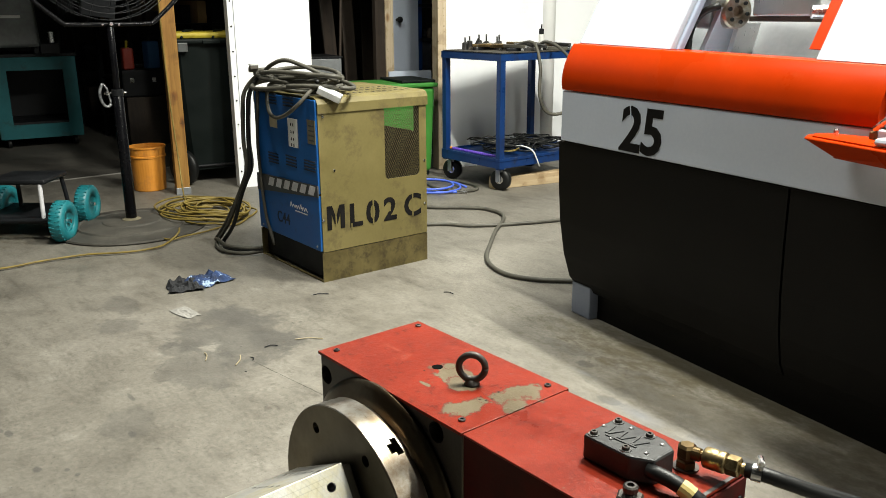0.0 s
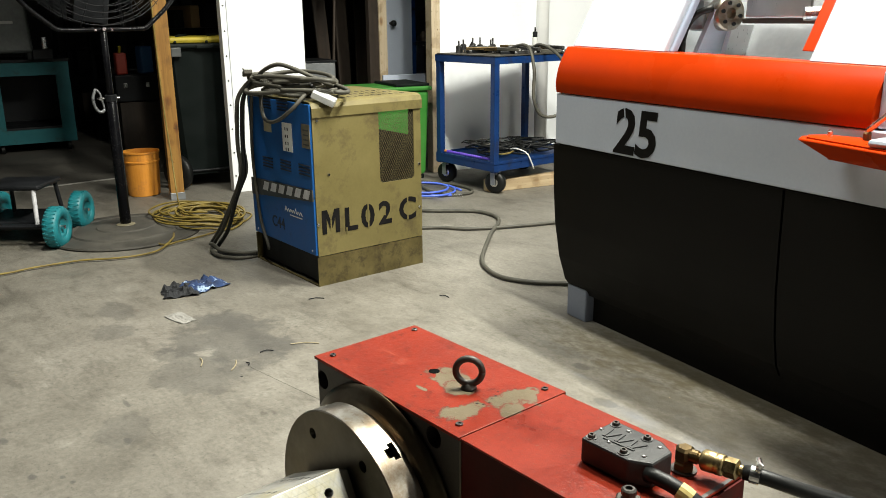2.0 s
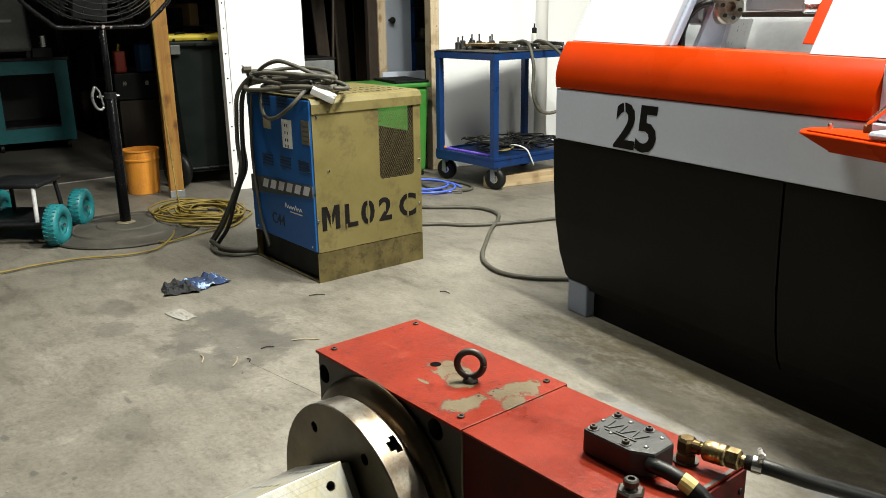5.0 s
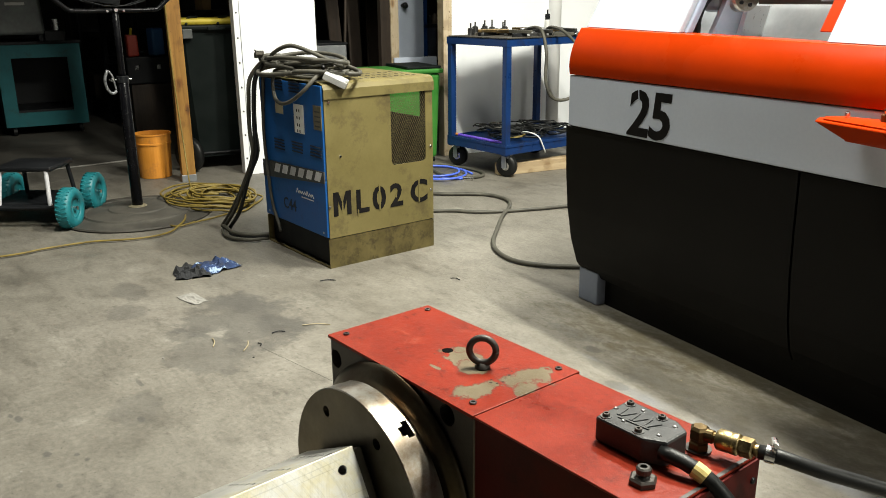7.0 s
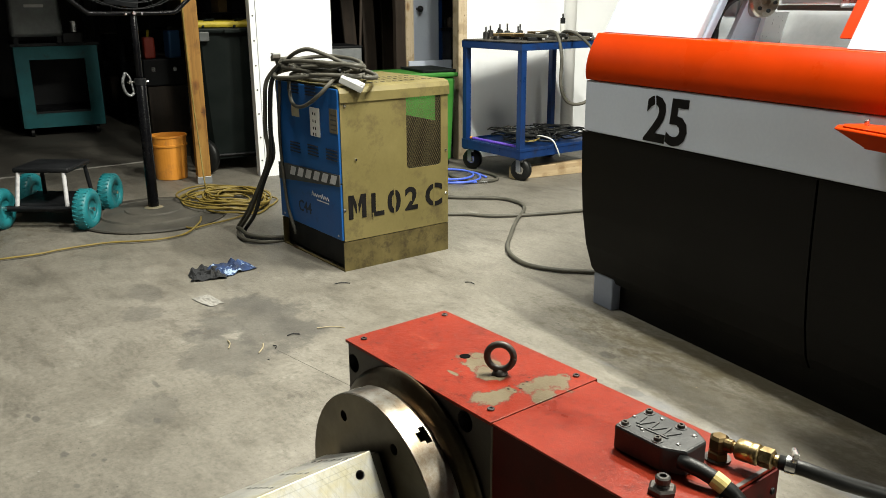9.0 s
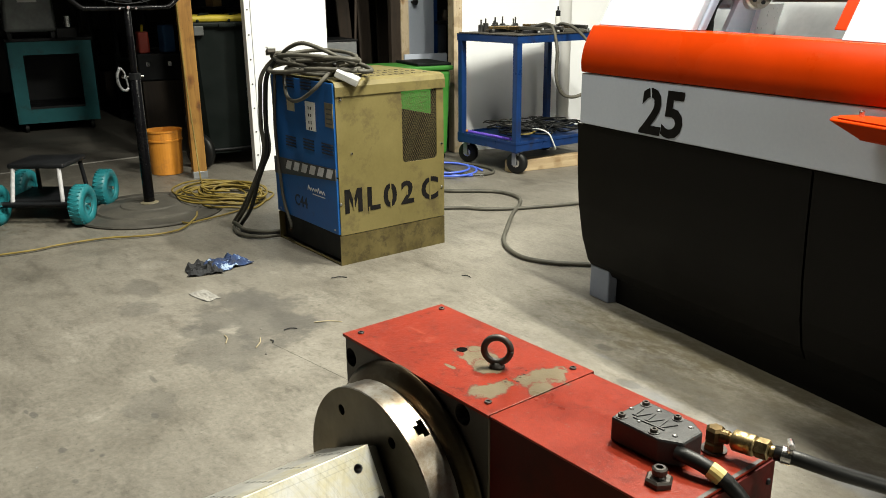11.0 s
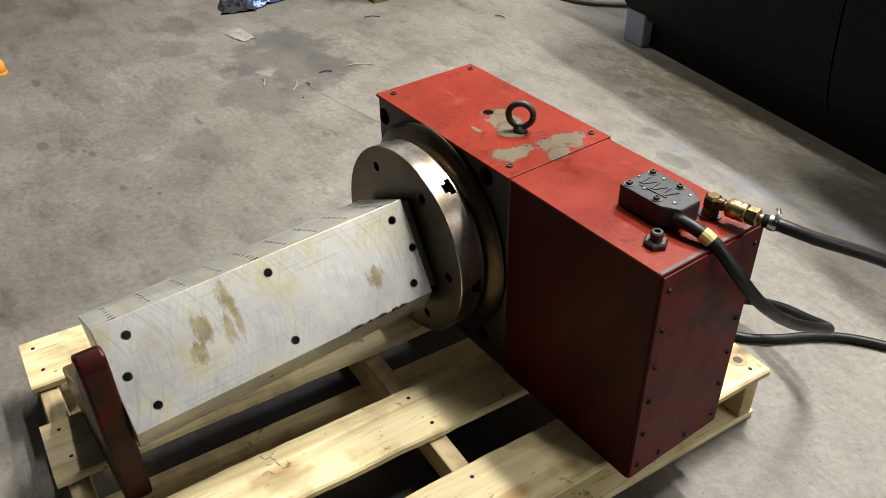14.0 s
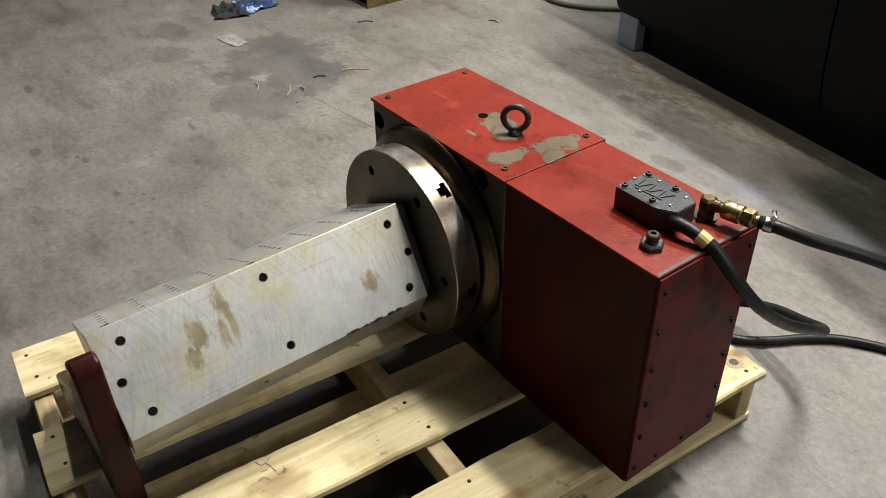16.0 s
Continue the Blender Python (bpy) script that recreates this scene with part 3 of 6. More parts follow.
# ---- mesh helpers ----
def thing(name, at=(0, 0, 0), turn=0.0, label="", category="", group="", kind=""):
    ob = new(name)
    ob.empty_display_size = 0.05
    ob.matrix_world = pose(*at, 0, 0, turn)
    return tagged(ob, label, category, group, kind)


def part(name, bm, material, parent=None, label="", smooth=False, inside=None):
    me = bpy.data.meshes.new(name)
    bmesh.ops.recalc_face_normals(bm, faces=bm.faces)
    bm.to_mesh(me)
    bm.free()
    me.materials.append(material)
    if inside:
        me.materials.append(inside)
    else:
        me.polygons.foreach_set("material_index", [0] * len(me.polygons))
    if smooth:
        me.polygons.foreach_set("use_smooth", [True] * len(me.polygons))
        me.update()
    ob = new(name, me)
    if parent:
        ob.parent = parent
    return tagged(ob, label)


def add_box(bm, x0, y0, z0, x1, y1, z1, bevel=0.0, m=None, seg=2):
    r = bmesh.ops.create_cube(bm, size=1.0)
    vs = r["verts"]
    for v in vs:
        v.co = Vector((x0 + (v.co.x + 0.5) * (x1 - x0), y0 + (v.co.y + 0.5) * (y1 - y0), z0 + (v.co.z + 0.5) * (z1 - z0)))
    if bevel:
        es = list({e for v in vs for e in v.link_edges})
        vs = list({v for f in bmesh.ops.bevel(bm, geom=es, offset=bevel, segments=seg, affect="EDGES", profile=0.5)["faces"] for v in f.verts} | {v for v in vs if v.is_valid})
    if m is not None:
        bmesh.ops.transform(bm, matrix=m, verts=vs)
    return vs


def box(x0, y0, z0, x1, y1, z1, bevel=0.0, m=None, seg=2):
    bm = bmesh.new()
    add_box(bm, x0, y0, z0, x1, y1, z1, bevel, m, seg)
    return bm


def add_lathe(bm, profile, n=32, m=None, close=True):
    """Turns (radius, z) pairs round z."""
    rings = []
    for r, z in profile:
        if r < 1e-6:
            rings.append([bm.verts.new((0, 0, z))])
        else:
            rings.append([bm.verts.new((r * math.cos(2 * math.pi * k / n), r * math.sin(2 * math.pi * k / n), z)) for k in range(n)])
    for a, b in zip(rings, rings[1:]):
        for k in range(n):
            q = [a[k % len(a)], a[(k + 1) % len(a)], b[(k + 1) % len(b)], b[k % len(b)]]
            f = list(dict.fromkeys(q))
            if len(f) > 2:
                bm.faces.new(f)
    vs = [v for r in rings for v in r]
    if m is not None:
        bmesh.ops.transform(bm, matrix=m, verts=vs)
    return vs


def lathe(profile, n=32, m=None):
    bm = bmesh.new()
    add_lathe(bm, profile, n, m)
    return bm


def rod(a, b, r, n=16, bevel=0.0):
    """A solid round bar from a to b."""
    a, b = Vector(a), Vector(b)
    d = b - a
    h = d.length
    m = Matrix.Translation(a) @ d.to_track_quat("Z", "Y").to_matrix().to_4x4()
    c = min(bevel, r * 0.5, h * 0.4)
    prof = [(0, 0), (r - c, 0), (r, c), (r, h - c), (r - c, h), (0, h)] if c else [(0, 0), (r, 0), (r, h), (0, h)]
    return lathe(prof, n, m)


def spline(pts, step=0.02):
    """Points along a smooth line through pts."""
    p = [Vector(q) for q in pts]
    p = [2 * p[0] - p[1]] + p + [2 * p[-1] - p[-2]]
    out = []
    for k in range(1, len(p) - 2):
        a, b, c, d = p[k - 1:k + 3]
        n = max(2, int((c - b).length / step))
        for i in range(n):
            t = i / n
            out.append(0.5 * (2 * b + (c - a) * t + (2 * a - 5 * b + 4 * c - d) * t * t + (3 * b - a - 3 * c + d) * t ** 3))
    out.append(p[-2])
    return out


def add_tube(bm, pts, r, n=8, step=0.02, smooth=True, taper=None):
    line = spline(pts, step) if smooth else [Vector(q) for q in pts]
    up = Vector((0.13, 0.21, 0.97))
    rings = []
    for k, p in enumerate(line):
        d = (line[min(k + 1, len(line) - 1)] - line[max(k - 1, 0)]).normalized()
        s = d.cross(up)
        if s.length < 0.05:
            s = d.cross(Vector((1, 0, 0)))
        s.normalize()
        u = s.cross(d).normalized()
        up = u
        rr = r * (taper(k / (len(line) - 1)) if taper else 1)
        rings.append([bm.verts.new(p + rr * (math.cos(2 * math.pi * i / n) * s + math.sin(2 * math.pi * i / n) * u)) for i in range(n)])
    for a, b in zip(rings, rings[1:]):
        for i in range(n):
            bm.faces.new((a[i], a[(i + 1) % n], b[(i + 1) % n], b[i]))
    bm.faces.new(rings[0])
    bm.faces.new(list(reversed(rings[-1])))


def tube(pts, r, n=8, step=0.02, smooth=True):
    bm = bmesh.new()
    add_tube(bm, pts, r, n, step, smooth)
    return bm


def extrude_outline(pts, depth, m=None, bevel=0.0):
    """A flat outline in x, y pulled up by depth along z."""
    bm = bmesh.new()
    f = bm.faces.new([bm.verts.new((x, y, 0)) for x, y in pts])
    ex = bmesh.ops.extrude_face_region(bm, geom=[f])
    bmesh.ops.translate(bm, verts=[v for v in ex["geom"] if isinstance(v, bmesh.types.BMVert)], vec=(0, 0, depth))
    if bevel:
        bmesh.ops.bevel(bm, geom=list(bm.edges), offset=bevel, segments=2, affect="EDGES", profile=0.5)
    if m is not None:
        bmesh.ops.transform(bm, matrix=m, verts=list(bm.verts))
    return bm


def sheet_with_hole(x0, z0, x1, z1, hx0, hz0, hx1, hz1, thick, m=None):
    """A panel in x, z with an oblong hole through it, thick along +y."""
    bm = bmesh.new()
    for q in ((x0, z0, hx0, z1), (hx1, z0, x1, z1), (hx0, z0, hx1, hz0), (hx0, hz1, hx1, z1)):
        add_box(bm, q[0], 0, q[1], q[2], thick, q[3])
    bmesh.ops.remove_doubles(bm, verts=bm.verts, dist=1e-5)
    if m is not None:
        bmesh.ops.transform(bm, matrix=m, verts=list(bm.verts))
    return bm


def letters(text, size, m, depth=0.0008, bold=0.0, shear=0.0, space=1.0):
    """Writing as a mesh, lying in x, y of m."""
    c = bpy.data.curves.new("writing", "FONT")
    c.body, c.size, c.extrude, c.offset, c.shear, c.space_character = text, size, depth, bold, shear, space
    c.resolution_u = 3
    ob = new("writing", c)
    bpy.context.view_layer.update()
    me = bpy.data.meshes.new_from_object(ob.evaluated_get(bpy.context.evaluated_depsgraph_get()))
    bm = bmesh.new()
    bm.from_mesh(me)
    bpy.data.objects.remove(ob)
    bpy.data.curves.remove(c)
    bpy.data.meshes.remove(me)
    bmesh.ops.transform(bm, matrix=m, verts=list(bm.verts))
    return bm


def bolt(parent, at, r, h, material, axis="z", name="screw"):
    """A socket-head screw: round head with a hexagon recess."""
    m = Matrix.Translation(at)
    if axis == "x":
        m = m @ pose(0, 0, 0, 0, 90, 0)
    if axis == "-y":
        m = m @ pose(0, 0, 0, 90, 0, 0)
    bm = lathe([(0, 0), (r, 0), (r, h * 0.8), (r * 0.88, h), (r * 0.5, h), (r * 0.5, h * 0.4), (0, h * 0.4)], 12, m)
    return part(name, bm, material, parent, smooth=False)


def carve(bm, cutters):
    """The mesh bm with the mesh cutters taken out of it."""
    obs = []
    for b in (bm, cutters):
        bmesh.ops.recalc_face_normals(b, faces=b.faces)
        me = bpy.data.meshes.new("carving")
        b.to_mesh(me)
        b.free()
        obs.append(new("carving", me))
    mod = obs[0].modifiers.new("cut", "BOOLEAN")
    for o, nm in zip(obs, ("carved", "cut")):
        o.data.materials.append(bpy.data.materials.get(nm) or bpy.data.materials.new(nm))
    mod.material_mode = "TRANSFER"
    mod.operation, mod.solver, mod.use_self, mod.object = "DIFFERENCE", "EXACT", True, obs[1]
    bpy.context.view_layer.update()
    me = bpy.data.meshes.new_from_object(obs[0].evaluated_get(bpy.context.evaluated_depsgraph_get()))
    out = bmesh.new()
    out.from_mesh(me)
    for o in obs:
        old = o.data
        bpy.data.objects.remove(o)
        bpy.data.meshes.remove(old)
    bpy.data.meshes.remove(me)
    return out


# ---- the large structure ----
def structure(name, bm, material, label=""):
    return tagged(part(name, bm, material), label, "", "", "structure")


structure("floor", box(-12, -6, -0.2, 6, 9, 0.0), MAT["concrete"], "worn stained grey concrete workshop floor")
# unseen ceiling and outer walls, toned for the light they bounce
structure("ceiling", box(-12, -6, CEILING_Z, 6, 9, CEILING_Z + 0.2), MAT["ceiling"], "unseen ceiling, kept dark to limit bounced light")
structure("wall_east", box(6, -6, 0, 6.2, 9, CEILING_Z), MAT["wall"], "unseen white wall added to reflect fill light")
structure("wall_south", box(-12, -6.2, 0, 6, -6, CEILING_Z), MAT["dim_wall"], "unseen dark grey wall, kept dark to limit bounced light")
structure("wall_north", box(-12, 9, 0, 6, 9.2, CEILING_Z), MAT["dim_wall"], "unseen dark grey wall, kept dark to limit bounced light")
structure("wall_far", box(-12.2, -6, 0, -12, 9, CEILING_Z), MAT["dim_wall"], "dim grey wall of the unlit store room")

# the store's missing light is put into this slab's dark colour
structure("store_floor", box(-11.99, -5.99, 0.0, -6.17, 8.99, 0.004), MAT["dark_concrete"], "concrete slab of the store, its dimness put into the colour")
structure("slab_edge", box(-6.17, -5.99, 0.0, -6.145, 8.99, 0.005), MAT["paper"], "pale worn edge of the store slab")
joint = bmesh.new()
add_box(joint, -0.02, -0.0005, 0.0, 0.50, 0.0005, 0.0005, 0, pose(-2.055, 0.430, 0, 0, 0, 8.5) )
structure("floor_joint", joint, MAT["dark_concrete"], "dirty saw-cut joint in the concrete")

# partition between the lit hall and the unlit store: its own frame, s along it, d through it
WALL_AT, WALL_TURN = (-5.03, 1.68, 0), -12.0
partition = thing("wall_west", WALL_AT, WALL_TURN, "white wallboard partition with raw stud edges and two openings", "wall", kind="structure")
T = 0.11
part("panel", box(-T, 0.097, 0, 0, 0.64, 2.1), MAT["wall"], partition)
part("panel", box(-T, 1.735, 0, 0, 6.6, 2.1), MAT["wall"], partition)
# out of view above the openings, low enough to block lamp light
part("header", box(-T, -6.5, 2.1, 0, 6.6, CEILING_Z), MAT["wall"], partition)
part("panel", box(-T, -6.5, 0, 0, -3.6, 2.1), MAT["wall"], partition)
part("stud", box(-T - 0.003, 0.055, 0, -0.008, 0.095, 2.1, 0.002), MAT["wall"], partition, "white-painted stud edge with screw heads")
part("stud", box(-T + 0.02, 1.660, 0, 0.018, 1.733, 2.1, 0.003), MAT["stud"], partition, "raw pine stud at the opening")
for k in range(9):
    part("screw", lathe([(0, 0), (0.006, 0), (0.004, 0.003), (0, 0.003)], 8, pose(-0.004, 0.075, 0.12 + 0.17 * k, 0, 90, 0)), MAT["dark_metal"], partition)
pipe = thing("drain_pipe", (-4.46, 4.30, 0), 0, "white plastic pipe running up the wall", "pipe")
part("pipe", rod((0, 0, 0), (0, 0, 3.0), 0.055, 20), MAT["pvc"], pipe, smooth=True)
part("pipe_strap", rod((0, 0, 1.50), (0, 0, 1.52), 0.058, 20, 0.002), MAT["pvc"], pipe)

post = thing("timber_post", (-5.10, 1.335, 0), -12, "square yellow pine post with knots in a steel shoe", "post")
part("post", box(-0.046, -0.046, 0.012, 0.046, 0.046, CEILING_Z, 0.004), MAT["post"], post)
part("post_shoe", box(-0.050, -0.050, 0, 0.050, 0.050, 0.05, 0.003), MAT["grey_metal"], post, "grey steel post base")


# ---- rotary indexer on its pallet ----
PALLET_Z = 0.14


def worn_board(x0, y0, z0, x1, y1, z1, seed):
    """A sawn board along y with chipped, slightly wavering edges."""
    bm = bmesh.new()
    n = 48
    rows = []
    c = 0.004
    for i in range(n + 1):
        y = y0 + (y1 - y0) * i / n
        end = 0.004 * noise.noise(Vector((seed * 3.1, i * 9.0, 0.3))) if i in (0, n) else 0
        a = 0.0035 * noise.noise(Vector((y * 9, seed * 7.7, 1.0))) + 0.002 * noise.noise(Vector((y * 40, seed, 2.0)))
        b = 0.0035 * noise.noise(Vector((y * 9, seed * 7.7, 5.0))) + 0.002 * noise.noise(Vector((y * 40, seed, 6.0)))
        w = 0.0015 * noise.noise(Vector((y * 5, seed, 9.0)))
        pts = [(x0 + a + c, z1 + w), (x1 + b - c, z1 + w), (x1 + b, z1 - c), (x1 + b, z0 + c), (x1 + b - c, z0), (x0 + a + c, z0), (x0 + a, z0 + c), (x0 + a, z1 - c)]
        rows.append([bm.verts.new((px, y + end, pz)) for px, pz in pts])
    for p, q in zip(rows, rows[1:]):
        for i in range(8):
            bm.faces.new((p[i], p[(i + 1) % 8], q[(i + 1) % 8], q[i]))
    bm.faces.new(rows[0])
    bm.faces.new(list(reversed(rows[-1])))
    return bm


def make_pallet():
    p = thing("pallet", (0, 0, 0), -2.8, "pale pine four-way pallet with worn boards and knots", "pallet")
    for y in (-0.833, -0.225, 0.400):
        bm = box(-0.960, y - 0.019, 0.020, -0.046, y + 0.019, 0.118, 0.003)
        cut = bmesh.new()
        for x in (-0.76, -0.25):
            add_box(cut, x - 0.11, y - 0.1, -0.02, x + 0.11, y + 0.1, 0.058, 0.012)
        part("stringer", carve(bm, cut), MAT["stringer"], p)
    for x0, x1 in ((-0.960, -0.82), (-0.57, -0.43), (-0.187, -0.046)):
        part("bottom_board", box(x0, -0.862, 0.0, x1, 0.430, 0.018, 0.003), MAT["pallet"], p)
    for k, (x0, x1, y0, y1) in enumerate(((-0.966, -0.812, -0.862, 0.436), (-0.695, -0.535, -0.869, 0.433), (-0.402, -0.266, -0.860, 0.438), (-0.173, -0.038, -0.866, 0.436))):
        bm = worn_board(x0, y0, 0.1205, x1, y1, PALLET_Z, k)
        part("deck_board", bm, MAT["pallet"], p)
        for y in (-0.833, -0.225, 0.400):
            for dx in (0.030, 0.110):
                part("nail", lathe([(0, 0), (0.0045, 0), (0.003, 0.0012), (0, 0.0012)], 8, Matrix.Translation((x0 + dx, y + 0.008 * (dx - 0.08) * 10, PALLET_Z))), MAT["dark_metal"], p)
    # smudged ink stamp on one board, an old bolt hole at a corner
    for k, (x, y, a, l) in enumerate(((-0.388, -0.532, 20, 0.011), (-0.381, -0.523, 95, 0.012), (-0.374, -0.516, 30, 0.009), (-0.366, -0.528, 80, 0.010), (-0.358, -0.512, 15, 0.010), (-0.352, -0.540, 100, 0.012), (-0.346, -0.530, 25, 0.010), (-0.344, -0.506, 85, 0.009))):
        part("stamp_mark", box(-l * 0.55, -0.0009, 0, l * 0.55, 0.0009, 0.0006, 0, pose(x, y, PALLET_Z + 0.0008, 0, 0, a)), MAT["paper"], p, "smudged faded ink stamp bar")
    part("bolt_hole", lathe([(0, 0.0006), (0.010, 0.0006), (0.014, 0.0012), (0.018, 0.0008), (0.020, 0.0)], 20, Matrix.Translation((-0.095, 0.401, PALLET_Z))), MAT["stringer"], p, "worn counterbored bolt hole")
    # dark disc painted in place of the hole's shaded depth
    part("bolt_hole_core", lathe([(0, 0.0008), (0.009, 0.0010), (0.010, 0.0006), (0, 0.0004)], 16, Matrix.Translation((-0.095, 0.401, PALLET_Z))), MAT["cast_base"], p)
    return p


make_pallet()

BX0, BX1, BY0, BY1, BZ = -0.765, 0.012, -0.002, 0.246, 0.600
COVER_Y1 = 0.236
AXIS_X, AXIS_Z = -0.562, 0.377
SEAM = -0.336
TURN = 28.0    # how far the fixture block stands turned


def make_indexer():
    t = thing("rotary_indexer", (0, 0, 0), 1.5, "chipped red rotary indexer with steel faceplate and drilled fixture block", "rotary table")
    zb = PALLET_Z
    # black casting behind the faceplate
    body = box(BX0, BY0 + 0.004, zb, SEAM - 0.001, BY1, BZ - 0.006, 0.004)
    cut = bmesh.new()
    for x, z in ((-0.745, 0.555), (-0.405, 0.572), (-0.745, 0.19), (-0.405, 0.19)):
        add_lathe(cut, [(0, 0), (0.019, 0), (0.019, 0.05), (0, 0.05)], 20, pose(x, BY0 + 0.045, z, 90, 0, 0))
    part("casting", carve(body, cut), MAT["casting"], t, "oily black casting with bolt recesses")
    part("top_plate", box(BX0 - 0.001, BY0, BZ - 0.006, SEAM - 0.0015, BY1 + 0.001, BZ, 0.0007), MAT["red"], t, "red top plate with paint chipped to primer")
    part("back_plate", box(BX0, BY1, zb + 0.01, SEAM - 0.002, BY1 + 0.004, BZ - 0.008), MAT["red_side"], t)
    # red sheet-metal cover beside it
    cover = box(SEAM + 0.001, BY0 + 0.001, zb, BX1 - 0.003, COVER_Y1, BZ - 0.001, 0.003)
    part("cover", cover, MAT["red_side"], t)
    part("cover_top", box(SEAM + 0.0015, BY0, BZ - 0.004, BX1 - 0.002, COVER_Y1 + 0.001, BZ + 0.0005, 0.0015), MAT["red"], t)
    end = part("end_plate", box(BX1 - 0.003, BY0 + 0.003, zb + 0.003, BX1 + 0.0015, COVER_Y1 - 0.001, BZ - 0.005, 0.0008), MAT["red_end"], t, "dull red end plate held by small screws, shade in its colour")
    for k in range(6):
        for y in (BY0 + 0.020, COVER_Y1 - 0.016):
            part("screw", lathe([(0, 0), (0.0055, 0), (0.0048, 0.003), (0.002, 0.0042), (0, 0.0042)], 10, pose(BX1 + 0.0015, y, 0.17 + 0.079 * k, 0, 90, 0)), MAT["dark_metal"], end)
    for k in range(2):
        part("screw", lathe([(0, 0), (0.0055, 0), (0.0048, 0.003), (0, 0.0042)], 10, pose(BX1 + 0.0015, 0.075 + 0.07 * k, 0.162, 0, 90, 0)), MAT["dark_metal"], end)
    part("seam_strip", box(BX1 - 0.009, BY0 + 0.002, BZ + 0.0005, BX1 - 0.003, COVER_Y1 - 0.001, BZ + 0.0012), MAT["casting"], t)
    for x, y in ((-0.743, 0.0265), (-0.743, 0.2285), (-0.368, 0.226), (-0.369, 0.0265)):
        bolt(t, (x, y, BZ), 0.0062, 0.0032, MAT["tool_steel"])
    # raised dark disc, the shade of the bore given as colour
    part("plug_hole", lathe([(0, 0.0008), (0.0085, 0.0008), (0.0105, 0.0004), (0.0105, 0)], 16, Matrix.Translation((-0.556, 0.128, BZ))), MAT["hole"], t)
    # lifting eye
    ex, ey = -0.459, 0.128
    ring = bmesh.new()
    pts = [(0.0235 * math.cos(a), 0, 0.0235 * math.sin(a)) for a in [2 * math.pi * k / 40 for k in range(41)]]
    add_tube(ring, pts, 0.0062, 12, smooth=False)
    bmesh.ops.transform(ring, matrix=pose(ex, ey, BZ + 0.033, 0, 0, 40), verts=list(ring.verts))
    eye = part("lifting_eye", ring, MAT["black_iron"], t, "black iron lifting eye", True)
    part("shoulder", lathe([(0, 0), (0.014, 0), (0.014, 0.003), (0.010, 0.006), (0.007, 0.010), (0, 0.010)], 24, Matrix.Translation((ex, ey, BZ))), MAT["black_iron"], eye, smooth=True)
    # flange and faceplate
    part("flange", lathe([(0, 0), (0.224, 0), (0.224, 0.006), (0.213, 0.012), (0.204, 0.017), (0.197, 0.022), (0.0, 0.022)], 128, pose(AXIS_X, 0.0, AXIS_Z, 90, 0, 0)), MAT["steel_neck"], t, "brown oil-stained steel flange", True)
    plate = lathe([(0, 0), (0.186, 0), (0.186, 0.010), (0.1985, 0.016), (0.1985, 0.062), (0.1970, 0.064), (0.0, 0.064)], 320, pose(AXIS_X, -0.0215, AXIS_Z, 90, 0, 0))
    cut = bmesh.new()
    for k in range(6):
        a = TURN + 30 + 60 * k
        m = Matrix.Translation((AXIS_X, 0, AXIS_Z)) @ Matrix.Rotation(radians(-a), 4, "Y")
        add_box(cut, 0.165, -0.060, -0.014, 0.23, -0.047, 0.004, 0, m)
        add_box(cut, 0.165, -0.050, -0.020, 0.23, -0.036, 0.012, 0, m)
        m2 = Matrix.Translation((AXIS_X, 0, AXIS_Z)) @ Matrix.Rotation(radians(-(TURN + 33 + 60 * k)), 4, "Y")
        add_lathe(cut, [(0, 0), (0.0105, 0), (0.0105, 0.05), (0, 0.05)], 18, m2 @ pose(0.158, -0.055, 0, 90, 0, 0))
    bm = carve(plate, cut)
    # front face gets the darker steel, its shade put into the colour
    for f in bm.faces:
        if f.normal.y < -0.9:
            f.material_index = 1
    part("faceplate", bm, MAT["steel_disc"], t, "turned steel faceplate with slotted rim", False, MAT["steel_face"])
    # fixture block on the spindle axis, its free end a little low
    a = Vector((0.020, 1, 0.038)).normalized()
    ph = radians(TURN)
    n = Vector((math.cos(ph), 0, math.sin(ph)))
    n = (n - a * n.dot(a)).normalized()
    q = n.cross(a)
    m = Matrix(((n.x, a.x, q.x, AXIS_X), (n.y, a.y, q.y, -0.085), (n.z, a.z, q.z, AXIS_Z), (0, 0, 0, 1)))
    h = 0.0955
    blk = extrude_outline([(h, h), (h, -h), (h - 0.059, -h - 0.040), (-h, -h - 0.040), (-h, h)], 0.586, Matrix(((1, 0, 0, 0), (0, 0, 1, -0.604), (0, 1, 0, 0), (0, 0, 0, 1))), 0.0012)
    cut = bmesh.new()
    # bored holes of the wide face
    for y, z in ((-0.049, 0.064), (-0.027, 0.0), (-0.049, -0.065), (-0.305, 0.066), (-0.303, -0.066), (-0.558, 0.064), (-0.581, 0.0), (-0.556, -0.065)):
        add_lathe(cut, [(0, 0), (0.0074, 0), (0.0074, 0.088), (0.0086, 0.0905), (0.0086, 0.12), (0, 0.12)], 18, pose(h - 0.09, y, z, 0, 90, 0))
    # tapped grid of the next face
    for i in range(9):
        for j in range(5):
            add_lathe(cut, [(0, 0), (0.0056, 0), (0.0056, 0.04), (0, 0.04)], 12, pose(-0.059 + 0.028 * j, -0.566 + 0.0635 * i, h - 0.022))
    for y in (-0.569, -0.314, -0.059):
        add_lathe(cut, [(0, 0), (0.0088, 0), (0.0088, 0.04), (0, 0.04)], 16, pose(0.080, y, h - 0.022))
